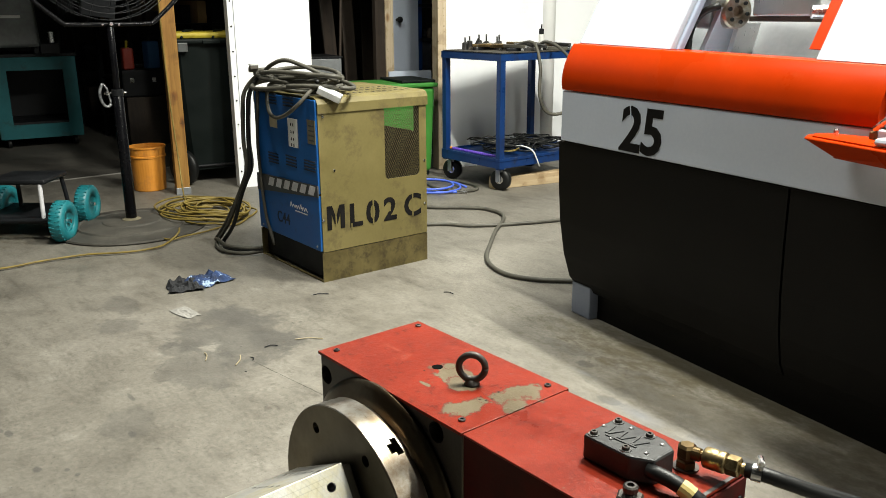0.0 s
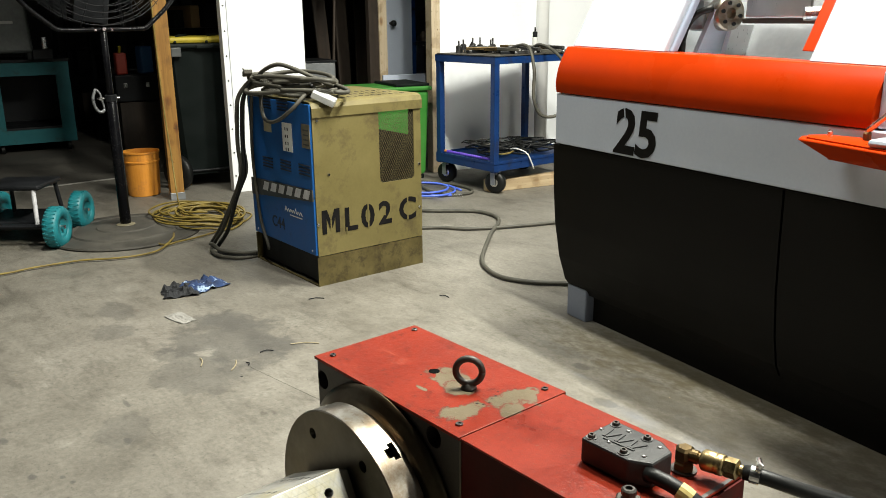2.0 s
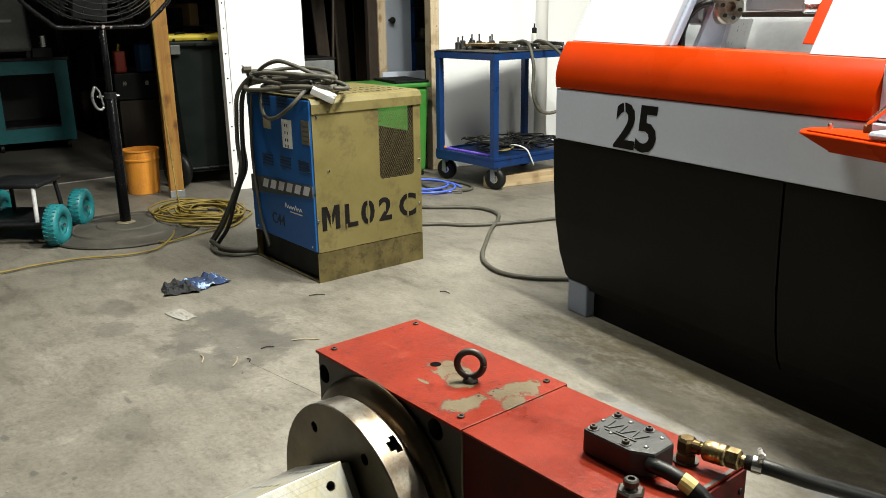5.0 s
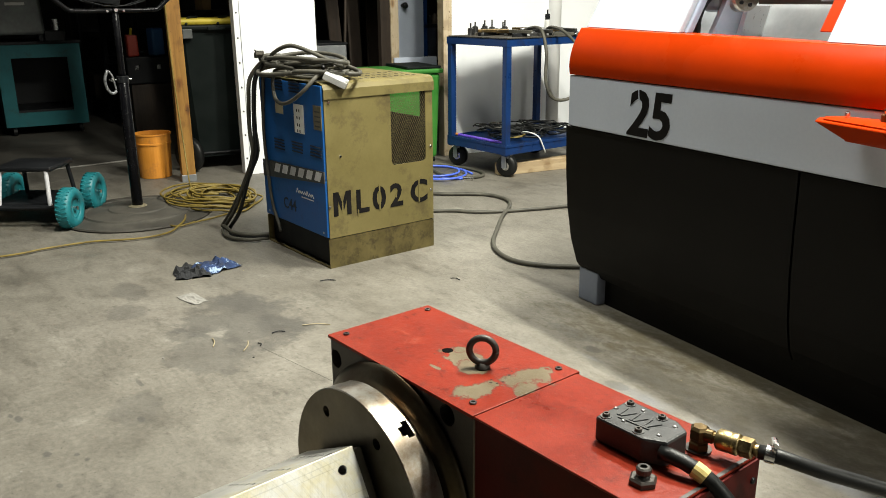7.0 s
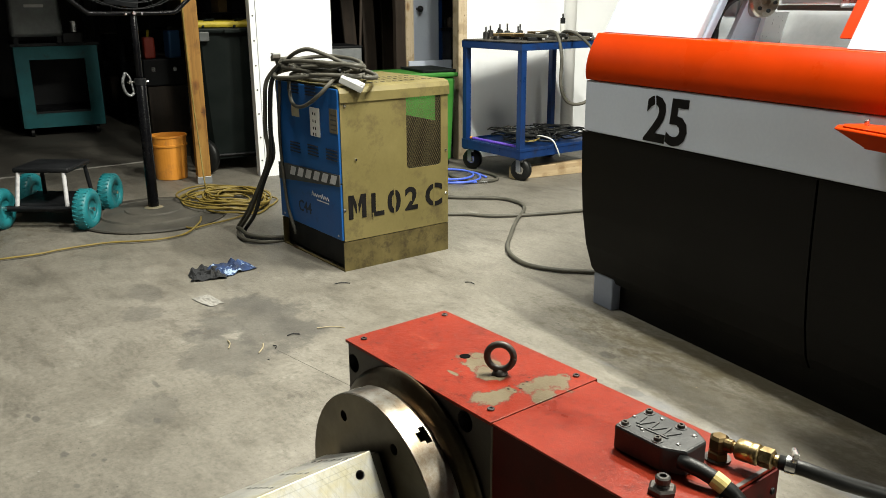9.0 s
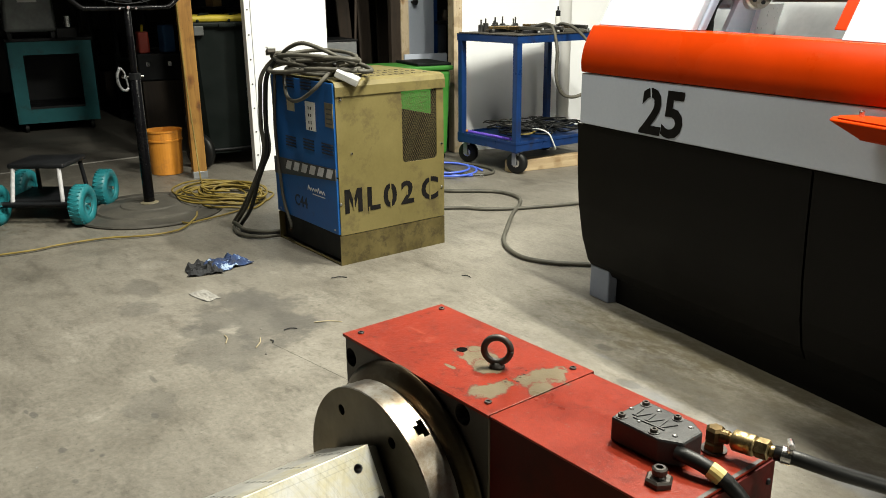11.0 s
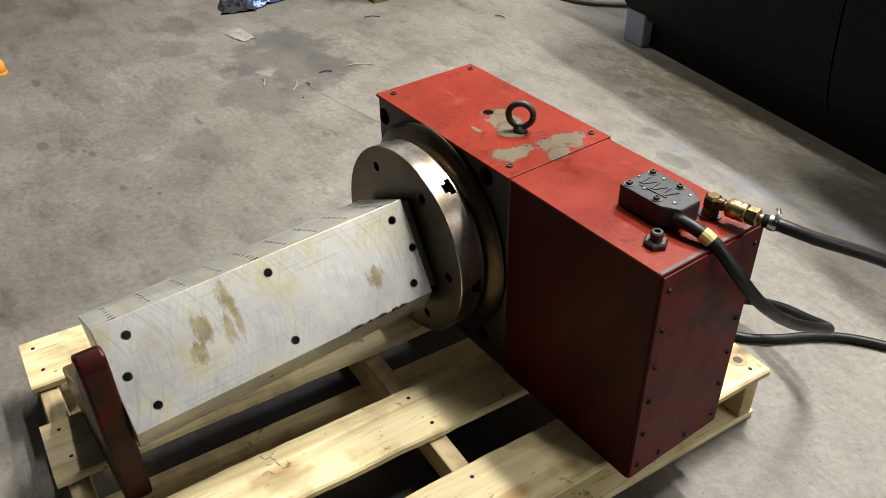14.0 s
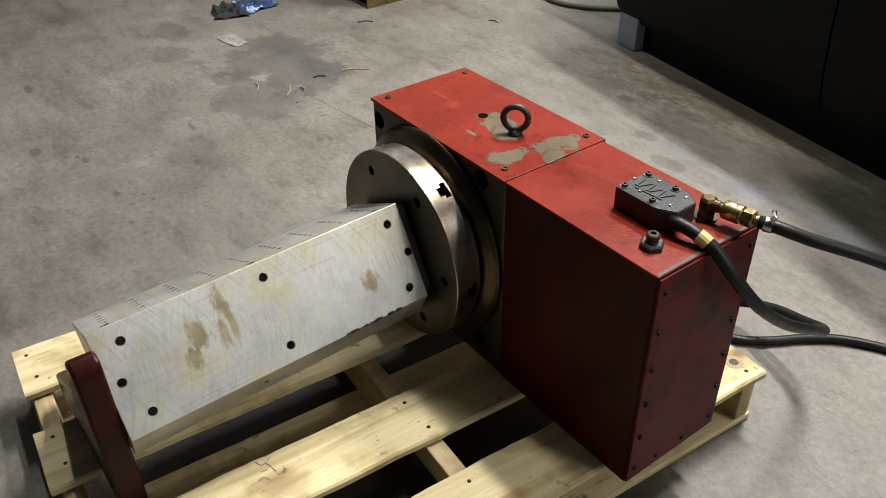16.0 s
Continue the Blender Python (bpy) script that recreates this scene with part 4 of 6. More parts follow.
    # small holes in the sloping face below it
    for y, k in ((-0.10, 0.35), (-0.135, 0.7), (-0.055, 0.6), (-0.36, 0.5)):
        add_lathe(cut, [(0, -0.02), (0.005, -0.02), (0.005, 0.02), (0, 0.02)], 12, Matrix.Translation((h - 0.059 * k, y, -h - 0.040 * k)) @ pose(0, 0, 0, 0, 146, 0))
    bm = carve(blk, cut)
    block = part("fixture_block", bm, MAT["steel_plate"], t, "square drilled metal fixture block with dried coolant stains", False, MAT["stainless"])
    block.matrix_local = m
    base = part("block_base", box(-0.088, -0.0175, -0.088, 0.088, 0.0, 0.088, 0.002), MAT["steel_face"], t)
    base.matrix_local = m
    # arm that carries the free end
    arm = extrude_outline([(-0.22, 0), (0.135, 0), (0.135, 0.315), (0.128, 0.330), (0.112, 0.337), (0.095, 0.330), (0.02, 0.20), (-0.22, 0.06)], 0.046, pose(-0.606, -0.690, PALLET_Z, 90, 0, 0), 0.006)
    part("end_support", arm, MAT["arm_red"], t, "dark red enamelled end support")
    # cable cover
    z = BZ + 0.0005
    outline = [(-0.166, 0.086), (-0.083, 0.086), (-0.052, 0.104), (-0.053, 0.151), (-0.079, 0.165), (-0.167, 0.166)]
    cov = part("cable_cover", extrude_outline(outline, 0.040, Matrix.Translation((0, 0, z)), 0.004), MAT["conn"], t, "dark cast cable cover with raised lettering bars")
    for x, y in ((-0.155, 0.097), (-0.155, 0.153), (-0.098, 0.153), (-0.097, 0.097)):
        part("washer", lathe([(0.004, 0), (0.0085, 0), (0.0085, 0.0012), (0.004, 0.0012)], 18, Matrix.Translation((x, y, z + 0.040))), MAT["tool_steel"], cov)
        bolt(cov, (x, y, z + 0.0412), 0.0055, 0.0045, MAT["black_iron"])
    for x, y in ((-0.161, 0.127), (-0.130, 0.152), (-0.129, 0.105), (-0.071, 0.147), (-0.071, 0.110)):
        part("recess", lathe([(0, 0), (0.0042, 0), (0.003, 0.0012), (0, 0.0006)], 10, Matrix.Translation((x, y, z + 0.040))), MAT["tool_steel"], cov)
    for k in range(6):
        part("raised_bar", box(-0.0022, -0.013, 0, 0.0022, 0.013, 0.0016, 0, pose(-0.148 + 0.011 * k, 0.126, z + 0.040, 0, 0, -24 if k % 2 else 8)), MAT["conn"], cov)
    part("raised_bar", box(-0.026, -0.0016, 0, 0.026, 0.0016, 0.0016, 0, pose(-0.116, 0.110, z + 0.040, 0, 0, 4)), MAT["conn"], cov)
    # hexagon nut with its stud
    nut = part("nut", lathe([(0, 0), (0.020, 0), (0.020, 0.007), (0.017, 0.010), (0, 0.010)], 6, Matrix.Translation((-0.050, 0.050, z))), MAT["black_iron"], t)
    part("stud", lathe([(0, 0), (0.010, 0), (0.0085, 0.003), (0.0105, 0.006), (0.0105, 0.013), (0.008, 0.015), (0.005, 0.015), (0.005, 0.011), (0, 0.011)], 14, Matrix.Translation((-0.050, 0.050, z + 0.010))), MAT["black_iron"], nut)
    # air fitting
    part("fitting_pad", lathe([(0, 0), (0.019, 0), (0.019, 0.003), (0, 0.003)], 24, Matrix.Translation((-0.052, 0.180, z))), MAT["black_iron"], t)
    f = part("elbow", lathe([(0, 0), (0.015, 0), (0.015, 0.010), (0.013, 0.012), (0.013, 0.015), (0.0145, 0.017), (0.0145, 0.031), (0.010, 0.035), (0, 0.035)], 6, Matrix.Translation((-0.052, 0.180, z + 0.003))), MAT["old_brass"], t, "dark brass elbow")
    d = Vector((0.075, 0.014, 0.002)).normalized()
    o = Vector((-0.042, 0.1815, z + 0.027))
    r = Matrix.Translation(o) @ d.to_track_quat("Z", "Y").to_matrix().to_4x4()
    part("neck", lathe([(0, 0), (0.010, 0), (0.010, 0.010), (0.008, 0.012), (0.008, 0.018), (0, 0.018)], 16, r), MAT["old_brass"], f)
    part("coupling", lathe([(0, 0.016), (0.0125, 0.016), (0.0155, 0.019), (0.0155, 0.034), (0.0145, 0.036), (0.0155, 0.038), (0.0155, 0.046), (0.0135, 0.049), (0, 0.049)], 28, r), MAT["brass"], f, "polished brass quick coupling", True)
    part("hexagon", lathe([(0, 0.049), (0.0135, 0.049), (0.0145, 0.051), (0.0145, 0.066), (0.012, 0.068), (0, 0.068)], 6, r), MAT["brass"], f)
    part("barb", lathe([(0, 0.068), (0.007, 0.068), (0.0085, 0.070), (0.0085, 0.074), (0.006, 0.078), (0.006, 0.090), (0, 0.090)], 16, r), MAT["brass"], f)
    return t


make_indexer()

air = thing("air_hose", (0, 0, 0), 0, "black rubber air hose with a worm-drive clip", "hose")
part("hose", tube([(0.028, 0.193, 0.631), (0.056, 0.205, 0.630), (0.094, 0.233, 0.618), (0.135, 0.279, 0.600), (0.174, 0.331, 0.575), (0.24, 0.47, 0.49), (0.33, 0.80, 0.24), (0.50, 1.02, 0.07), (0.75, 1.16, 0.012), (1.3, 1.2, 0.012), (2.2, 1.0, 0.012)], 0.0105, 12), MAT["rubber"], air, smooth=True)
clip = part("hose_clip", lathe([(0.0108, 0), (0.0125, 0), (0.0125, 0.013), (0.0108, 0.013)], 24, Matrix.Translation((0.036, 0.1965, 0.631)) @ Vector((0.92, 0.39, -0.07)).to_track_quat("Z", "Y").to_matrix().to_4x4()), MAT["chrome"], air, "shiny zinc worm-drive clip")
part("clip_screw", rod((0.038, 0.210, 0.648), (0.052, 0.192, 0.650), 0.0045, 10, 0.001), MAT["chrome"], clip)

lead = thing("power_cable", (0, 0, 0), 0, "thick black machine cable looping to the floor", "cable")
part("cable", tube([(-0.062, 0.098, 0.624), (-0.030, 0.104, 0.622), (0.010, 0.115, 0.606), (0.046, 0.135, 0.560), (0.062, 0.200, 0.480), (0.056, 0.31, 0.385), (0.042, 0.44, 0.295), (0.016, 0.55, 0.215), (-0.020, 0.615, 0.165), (-0.075, 0.640, 0.135), (-0.15, 0.655, 0.11), (-0.24, 0.655, 0.07), (-0.36, 0.60, 0.02), (-0.50, 0.50, 0.012), (-0.62, 0.50, 0.012)], 0.0108, 12), MAT["rubber"], lead, smooth=True)
part("yellow_sleeve", tube([(-0.014, 0.1079, 0.6175), (-0.006, 0.1101, 0.6140), (0.002, 0.1125, 0.6095)], 0.0124, 14), MAT["tape_yellow"], lead, "faded yellow tape band")
cab2 = thing("power_cable", (0, 0, 0), 0, "black machine cable lying on the floor", "cable")
part("cable", tube([(-0.55, 0.52, 0.012), (-0.35, 0.53, 0.012), (-0.21, 0.593, 0.012), (-0.150, 0.655, 0.012), (-0.105, 0.732, 0.012), (-0.050, 0.80, 0.012), (0.033, 0.858, 0.012), (0.2, 0.95, 0.012), (0.6, 1.10, 0.012), (1.6, 1.1, 0.012)], 0.0105, 10), MAT["rubber"], cab2, smooth=True)


# ---- lathe with the orange front ----
MACH_AT, MACH_TURN = (-1.78, 1.67, 0), -8.1


def make_lathe():
    t = thing("cnc_lathe", MACH_AT, MACH_TURN, "machine tool with orange front, grey band and black lower panels", "machine tool")
    W = 2.75
    # feet
    for x, y in ((0.062, 0.058), (0.062, 1.2)):
        part("foot", box(x, y, 0, x + 0.120, y + 0.06, 0.14, 0.006), MAT["cover_grey"], t, "pale grey foot block")
    # black lower panels, curving in towards the floor
    prof = [(0.0, 0.731), (0.004, 0.55), (0.012, 0.40), (0.028, 0.26), (0.050, 0.16), (0.075, 0.115)]
    for k, (x0, x1) in enumerate(((0.016, 1.108), (1.116, 2.1), (2.108, W))):
        bm = bmesh.new()
        rows = []
        for y, z in prof:
            ins = y * 0.75 if k == 0 else 0
            rows.append([bm.verts.new((x0 + ins, y, z)), bm.verts.new((x1, y, z)), bm.verts.new((x1, y + 0.03, z)), bm.verts.new((x0 + ins, y + 0.03, z))])
        for a, b in zip(rows, rows[1:]):
            for i in range(4):
                bm.faces.new((a[i], a[(i + 1) % 4], b[(i + 1) % 4], b[i]))
        bm.faces.new(rows[0])
        bm.faces.new(list(reversed(rows[-1])))
        part("lower_panel", bm, MAT["black_panel"], t, "black textured lower panel")
    bm = bmesh.new()
    rows = []
    for y, z in prof:
        rows.append([bm.verts.new((0.016 + y * 0.75, y + 0.030, z)), bm.verts.new((0.016 + y * 0.75, 1.45, z)), bm.verts.new((W, 1.45, z)), bm.verts.new((W, y + 0.030, z))])
    for a, b in zip(rows, rows[1:]):
        for i in range(4):
            bm.faces.new((a[i], a[(i + 1) % 4], b[(i + 1) % 4], b[i]))
    bm.faces.new(rows[0])
    bm.faces.new(list(reversed(rows[-1])))
    part("base", bm, MAT["black_panel"], t)
    # added solid: darkness under the footed machine given as a black block
    part("plinth", box(0.184, 0.10, 0.0, W - 0.1, 1.38, 0.118), MAT["black_panel"], t, "black block added for the darkness under the machine")
    # grey band
    band = part("grey_band", box(0.041, -0.012, 0.738, W, 0.30, 0.934, 0.004), MAT["grey_paint"], t, "light grey painted band")
    part("gap_strip", box(0.045, 0.002, 0.730, W - 0.01, 0.25, 0.740), MAT["stencil"], t)
    # curved orange front
    bm = bmesh.new()
    knots = [(-0.016, 0.938), (-0.020, 0.958), (-0.020, 0.985), (-0.014, 1.018), (-0.003, 1.050), (0.012, 1.080), (0.030, 1.109)]
    arc = [(p.x, p.y) for p in spline([(y, z, 0) for y, z in knots], 0.008)]
    rim = [(0.030, 1.109), (0.034, 1.112), (0.12, 1.113), (0.12, 0.938), (-0.016, 0.938)]
    for run in (arc, rim):
        R = [[bm.verts.new((x, y, z)) for y, z in run] for x in (0.046, 1.366)]
        for k in range(len(run) - 1):
            f = bm.faces.new((R[0][k], R[0][k + 1], R[1][k + 1], R[1][k]))
            f.smooth = run is arc
    for x in (0.046, 1.366):
        bm.faces.new([bm.verts.new((x, y, z)) for y, z in arc[:-1] + rim[:-1]])
    part("orange_front", bm, MAT["orange"], t, "glossy orange curved front cover")
    part("orange_end_cap", box(1.367, 0.004, 0.938, 1.42, 0.13, 1.106, 0.006), MAT["grey_paint"], t)
    part("side_front", box(1.422, 0.03, 0.936, W, 0.3, 1.110, 0.004), MAT["orange"], t)
    # sloped upper covers, lying back
    def slope(x0, x1, z0, z1, y0, thick, name, mat, label="", lean=0.55):
        bm = box(x0, 0, 0, x1, thick, 1.0, 0.006)
        for v in bm.verts:
            z = v.co.z
            v.co.z = z0 + z * (z1 - z0)
            v.co.y += y0 + z * (z1 - z0) * lean
        return part(name, bm, mat, t, label)
    slope(0.040, 0.527, 1.124, 1.62, 0.062, 0.05, "left_cover", MAT["white_paint"], "white sloping left cover")
    slope(0.529, 0.546, 1.124, 1.62, 0.085, 0.03, "cover_edge", MAT["cover_grey"], "blue-grey cover edge")
    slope(1.100, 2.2, 1.124, 1.62, 0.062, 0.05, "sliding_door", MAT["white_paint"], "white sliding door pushed open")
    slope(1.045, 1.098, 1.150, 1.62, 0.100, 0.05, "door_edge", MAT["orange"], "orange door edge")
    part("roof", box(0.0, 0.74, 1.60, W, 1.45, 1.66, 0.01), MAT["white_paint"], t)
    part("left_side", box(0.0, 0.36, 0.930, 0.025, 1.42, 1.60), MAT["white_paint"], t)
    part("right_side", box(W - 0.03, 0.36, 0.725, W, 1.42, 1.60), MAT["white_paint"], t)
    part("back", box(0.0, 1.42, 0.725, W, 1.45, 1.60), MAT["white_paint"], t)
    slope(0.10, 2.2, 0.95, 1.60, 0.372, 0.02, "inner_wall", MAT["grey_metal"], "pale sloping inner wall")
    part("inner_left", box(0.10, 0.13, 0.95, 0.12, 0.37, 1.15), MAT["white_paint"], t)
    part("inner_floor", box(0.12, 0.13, 0.95, 2.2, 0.37, 0.97), MAT["white_paint"], t)
    # white gusset and the chuck facing along the bed
    def leaning(name, p, q, w, d, mat, label=""):
        bm = bmesh.new()
        rows = [[bm.verts.new((c[0] + sx, c[1] + sy, c[2])) for sx, sy in ((0, 0), (w, 0), (w, d), (0, d))] for c in (p, q)]
        for i in range(4):
            bm.faces.new((rows[0][i], rows[0][(i + 1) % 4], rows[1][(i + 1) % 4], rows[1][i]))
        bm.faces.new(rows[0])
        bm.faces.new(list(reversed(rows[1])))
        return part(name, bm, mat, t, label)
    leaning("gusset", (0.425, 0.25, 0.97), (0.540, 0.27, 1.245), 0.020, 0.14, MAT["white_paint"], "white sheet-metal gusset")
    leaning("gusset", (0.500, 0.34, 0.97), (0.560, 0.34, 1.19), 0.020, 0.11, MAT["stainless"])
    c = Vector((0.502, 0.345, 1.230))
    chuck = part("chuck", lathe([(0, 0), (0.050, 0), (0.050, 0.02), (0.060, 0.024), (0.060, 0.070), (0.054, 0.078), (0.020, 0.078), (0.016, 0.062), (0, 0.062)], 40, Matrix.Translation(c) @ pose(0, 0, 0, 0, 90, -12)), MAT["steel_disc"], t, "steel lathe chuck")
    mc = Matrix.Translation(c) @ pose(0, 0, 0, 0, 90, -12)
    for k in range(6):
        g = 2 * math.pi * k / 6 + 0.3
        part("jaw_bolt", lathe([(0, 0), (0.007, 0), (0.007, 0.006), (0.003, 0.006), (0.003, 0.002), (0, 0.002)], 10, mc @ Matrix.Translation((0.037 * math.cos(g), 0.037 * math.sin(g), 0.078))), MAT["dark_metal"], chuck)
    part("headstock", box(0.40, 0.29, 1.17, 0.486, 0.44, 1.29, 0.02), MAT["grey_metal"], t)
    part("inner_panel", box(0.10, 0.30, 0.97, 0.12, 0.50, 1.42), MAT["white_paint"], t)
    part("conduit", tube([(0.474, 0.200, 0.99), (0.472, 0.205, 1.08), (0.474, 0.21, 1.15), (0.488, 0.22, 1.20), (0.516, 0.24, 1.235), (0.55, 0.27, 1.25)], 0.0125, 10), MAT["rubber"], t, "black flexible conduit", True)
    part("conduit_end", rod((0.474, 0.200, 1.08), (0.472, 0.205, 1.135), 0.0165, 14, 0.003), MAT["rubber"], t)
    part("bed_rail", box(0.60, 0.36, 1.196, 1.2, 0.455, 1.214, 0.003), MAT["cast_base"], t)
    part("way_cover", box(0.625, 0.345, 1.216, 0.885, 0.455, 1.40, 0.006), MAT["stainless"], t)
    part("tool_holder", rod((0.875, 0.32, 1.228), (0.915, 0.36, 1.228), 0.022, 16, 0.003), MAT["chrome"], t)
    part("turret", rod((0.96, 0.38, 1.32), (1.10, 0.38, 1.32), 0.09, 12, 0.01), MAT["dark_metal"], t)
    # control tray on its arm
    tray = part("tray", extrude_outline([(1.222, -0.10), (1.250, -0.150), (1.95, -0.26), (1.95, -0.014), (1.34, -0.016), (1.25, -0.045)], 0.050, Matrix.Translation((0, 0, 0.862)), 0.004), MAT["orange"], t, "orange swing tray")
    for v in tray.data.vertices:
        if v.co.z < 0.88:
            v.co.x += 0.075 * max(0.0, 1 - (v.co.x - 1.22) / 0.5)
            v.co.y += 0.030 if v.co.y < -0.05 else 0.0
    part("tray_rim", extrude_outline([(1.240, -0.095), (1.264, -0.135), (1.94, -0.245), (1.94, -0.03), (1.345, -0.03), (1.262, -0.055)], 0.004, Matrix.Translation((0, 0, 0.912))), MAT["orange"], tray)
    part("tray_screw", lathe([(0, 0), (0.007, 0), (0.007, 0.014), (0.004, 0.018), (0, 0.018)], 12, Matrix.Translation((1.290, -0.075, 0.915))), MAT["chrome"], tray)
    part("hinge", rod((1.385, -0.06, 0.915), (1.385, -0.06, 0.935), 0.010, 14, 0.002), MAT["old_brass"], tray, "copper-coloured hinge pin")
    part("handle_bar", rod((1.385, -0.06, 0.940), (1.49, -0.08, 1.03), 0.008, 14, 0.003), MAT["chrome"], tray, "chrome support bar")
    part("pendant", box(1.455, -0.17, 0.916, 1.60, -0.10, 0.936, 0.009), MAT["white_paint"], tray)
    # stencilled number
    part("stencilled_number", letters("25", 0.222, pose(0.381, -0.0135, 0.752, 90, 0, 0), 0.0006, 0.0055, 0.10, 0.96), MAT["stencil"], band, "black stencilled number")
    part("stencil_bridge", box(-0.0025, -0.0008, -0.022, 0.0025, 0.0, 0.022, 0, pose(0.438, -0.0142, 0.890, 0, -8, 0)), MAT["grey_paint"], band)
    # the upper front dips a little towards its right end
    fronts = ("grey_band", "gap_strip", "orange_front", "orange_end_cap", "side_front", "left_cover", "cover_edge", "sliding_door", "door_edge", "stencilled", "stencil_bridge")
    for ob in t.children_recursive:
        if ob.type == "MESH" and ob.name.startswith(fronts):
            for v in ob.data.vertices:
                v.co.z -= 0.0145 * v.co.x * min(1.0, max(0.0, (v.co.z - 0.94) / 0.17)) + (0.012 if v.co.z > 1.1225 else 0.0)
    return t


make_lathe()


# ---- welding power source ----
def make_welder():
    t = thing("welder", (-3.355, 1.095, 0), 0, "tan and blue welding power source with stencilled marks", "welder")
    w, d, z0, H = 0.64, 0.615, 0.145, 0.825
    side_w = 0.004
    # base skirt
    bm = bmesh.new()
    add_box(bm, w - side_w, 0.0, 0.0, w, d, z0 - 0.002)
    add_box(bm, 0, 0.0, 0.0, side_w, d, z0 - 0.002)
    add_box(bm, side_w, d - 0.004, 0.0, w - side_w, d, z0 - 0.002)
    add_box(bm, side_w, 0.0, 0.0, w - side_w, 0.012, 0.006)
    part("skirt", bm, MAT["darker_tan"], t, "tan sheet-metal base skirt")
    part("floor_pan", box(0.01, 0.03, 0.008, w - 0.01, d - 0.01, 0.14), MAT["dark_metal"], t)
    # side panel with meshed window
    m = pose(w, 0, 0, 0, 0, 90)
    panel = part("side_panel", sheet_with_hole(0.006, z0 + 0.002, d, H, 0.366, 0.452, 0.572, 0.810, 0.004, m), MAT["tan"], t, "tan side panel with a meshed window")
    # mesh of expanded metal
    bm = bmesh.new()
    nx, nz = 16, 30
    px_, pz = 0.206 / nx, 0.358 / nz
    for i in range(-nz, nx):
        pts = []
        for s in range(nz + 1):
            xx, zz = (i + s * 0.5) * px_, s * pz
            if 0 <= xx <= 0.206:
                pts.append((xx + (0.0016 if s % 2 else -0.0016), zz))
        for (xa, za), (xb, zb) in zip(pts, pts[1:]):
            add_tube(bm, [(w - 0.003, 0.366 + xa, 0.452 + za), (w - 0.003, 0.366 + xb, 0.452 + zb)], 0.0012, 4, smooth=False)
            add_tube(bm, [(w - 0.003, 0.366 + 0.206 - xa, 0.452 + za), (w - 0.003, 0.366 + 0.206 - xb, 0.452 + zb)], 0.0012, 4, smooth=False)
    part("window_mesh", bm, MAT["mesh_tan"], panel, "expanded metal mesh")
    for yy, zz, qy, qz in ((0.366, 0.452, 1, 1), (0.572, 0.452, -1, 1), (0.366, 0.810, 1, -1), (0.572, 0.810, -1, -1)):
        pts = [(0, 0)] + [(0.020 - 0.020 * math.sin(k * math.pi / 12), 0.020 - 0.020 * math.cos(k * math.pi / 12)) for k in range(7)]
        part("corner_gusset", extrude_outline([(yy + qy * p, zz + qz * r_) for p, r_ in pts], 0.004, pose(w - 0.004, 0, 0, 90, 0, 90)), MAT["tan"], panel)
    part("other_side", box(0, 0.006, z0, 0.004, d, H), MAT["tan"], t)
    back = sheet_with_hole(0.004, z0, w - 0.004, H, 0.08, 0.655, 0.54, 0.80, 0.004, Matrix.Translation((0, d - 0.004, 0)))
    # dark sheet: the unlit inside behind the mesh is put into its colour
    part("back_panel", back, MAT["dark_metal"], t)
    part("coil", lathe([(0.05, 0), (0.13, 0), (0.13, 0.20), (0.05, 0.20), (0.05, 0)], 24, pose(0.30, 0.34, 0.20)), MAT["band"], t)
    # hood with a folded edge
    hood = [(0.0, H - 0.03), (0.0, H + 0.02), (0.010, H + 0.036), (0.03, H + 0.042), (w - 0.03, H + 0.042), (w - 0.006, H + 0.034), (w + 0.006, H + 0.012), (w + 0.006, H - 0.03)]
    hood = hood + [(w + 0.003, H - 0.03), (w + 0.003, H + 0.010), (w - 0.010, H + 0.030), (w - 0.032, H + 0.038), (0.032, H + 0.038), (0.012, H + 0.032), (0.003, H + 0.018), (0.003, H - 0.03)]
    bm = extrude_outline(hood, d + 0.002, Matrix.Translation((0, d + 0.006, 0)) @ pose(0, 0, 0, 90, 0, 0))
    part("hood", bm, MAT["tan"], t, "tan folded hood")
    for i in range(14):
        for j in range(5):
            part("hood_slot", box(0, 0, 0, 0.024, 0.010, 0.0015, 0, pose(w - 0.30 + 0.05 * j, 0.12 + 0.034 * i, H + 0.042)), MAT["cast_base"], t) if j % 2 == 0 else None
    # blue front in two fields with a black band between
    y = -0.004
    up = part("upper_front", box(0.022, y, 0.425, w - 0.006, 0.012, H + 0.030, 0.004), MAT["welder_blue"], t, "blue upper front with louvres")
    low = part("lower_front", box(0.002, y, z0 + 0.006, w - 0.006, 0.012, 0.420, 0.003), MAT["welder_blue"], t, "blue lower front")
    bm = extrude_outline([(0.006, 0.352), (w - 0.006, 0.412), (w - 0.006, 0.466), (0.006, 0.440)], 0.006, pose(0, y + 0.002, 0, 90, 0, 0))
    bnd = part("name_band", bm, MAT["band"], t, "worn black band with slanted silver letter bars")
    for k in range(6):
        bm = box(-0.026, 0, -0.022, 0.026, 0.0012, 0.022)
        for v in bm.verts:
            v.co.x += v.co.z * 0.5
        bmesh.ops.transform(bm, matrix=Matrix.Translation((0.170 + 0.082 * k, y - 0.0052, 0.417 + 0.0040 * k)), verts=list(bm.verts))
        part("name_bar", bm, MAT["silver"], bnd)
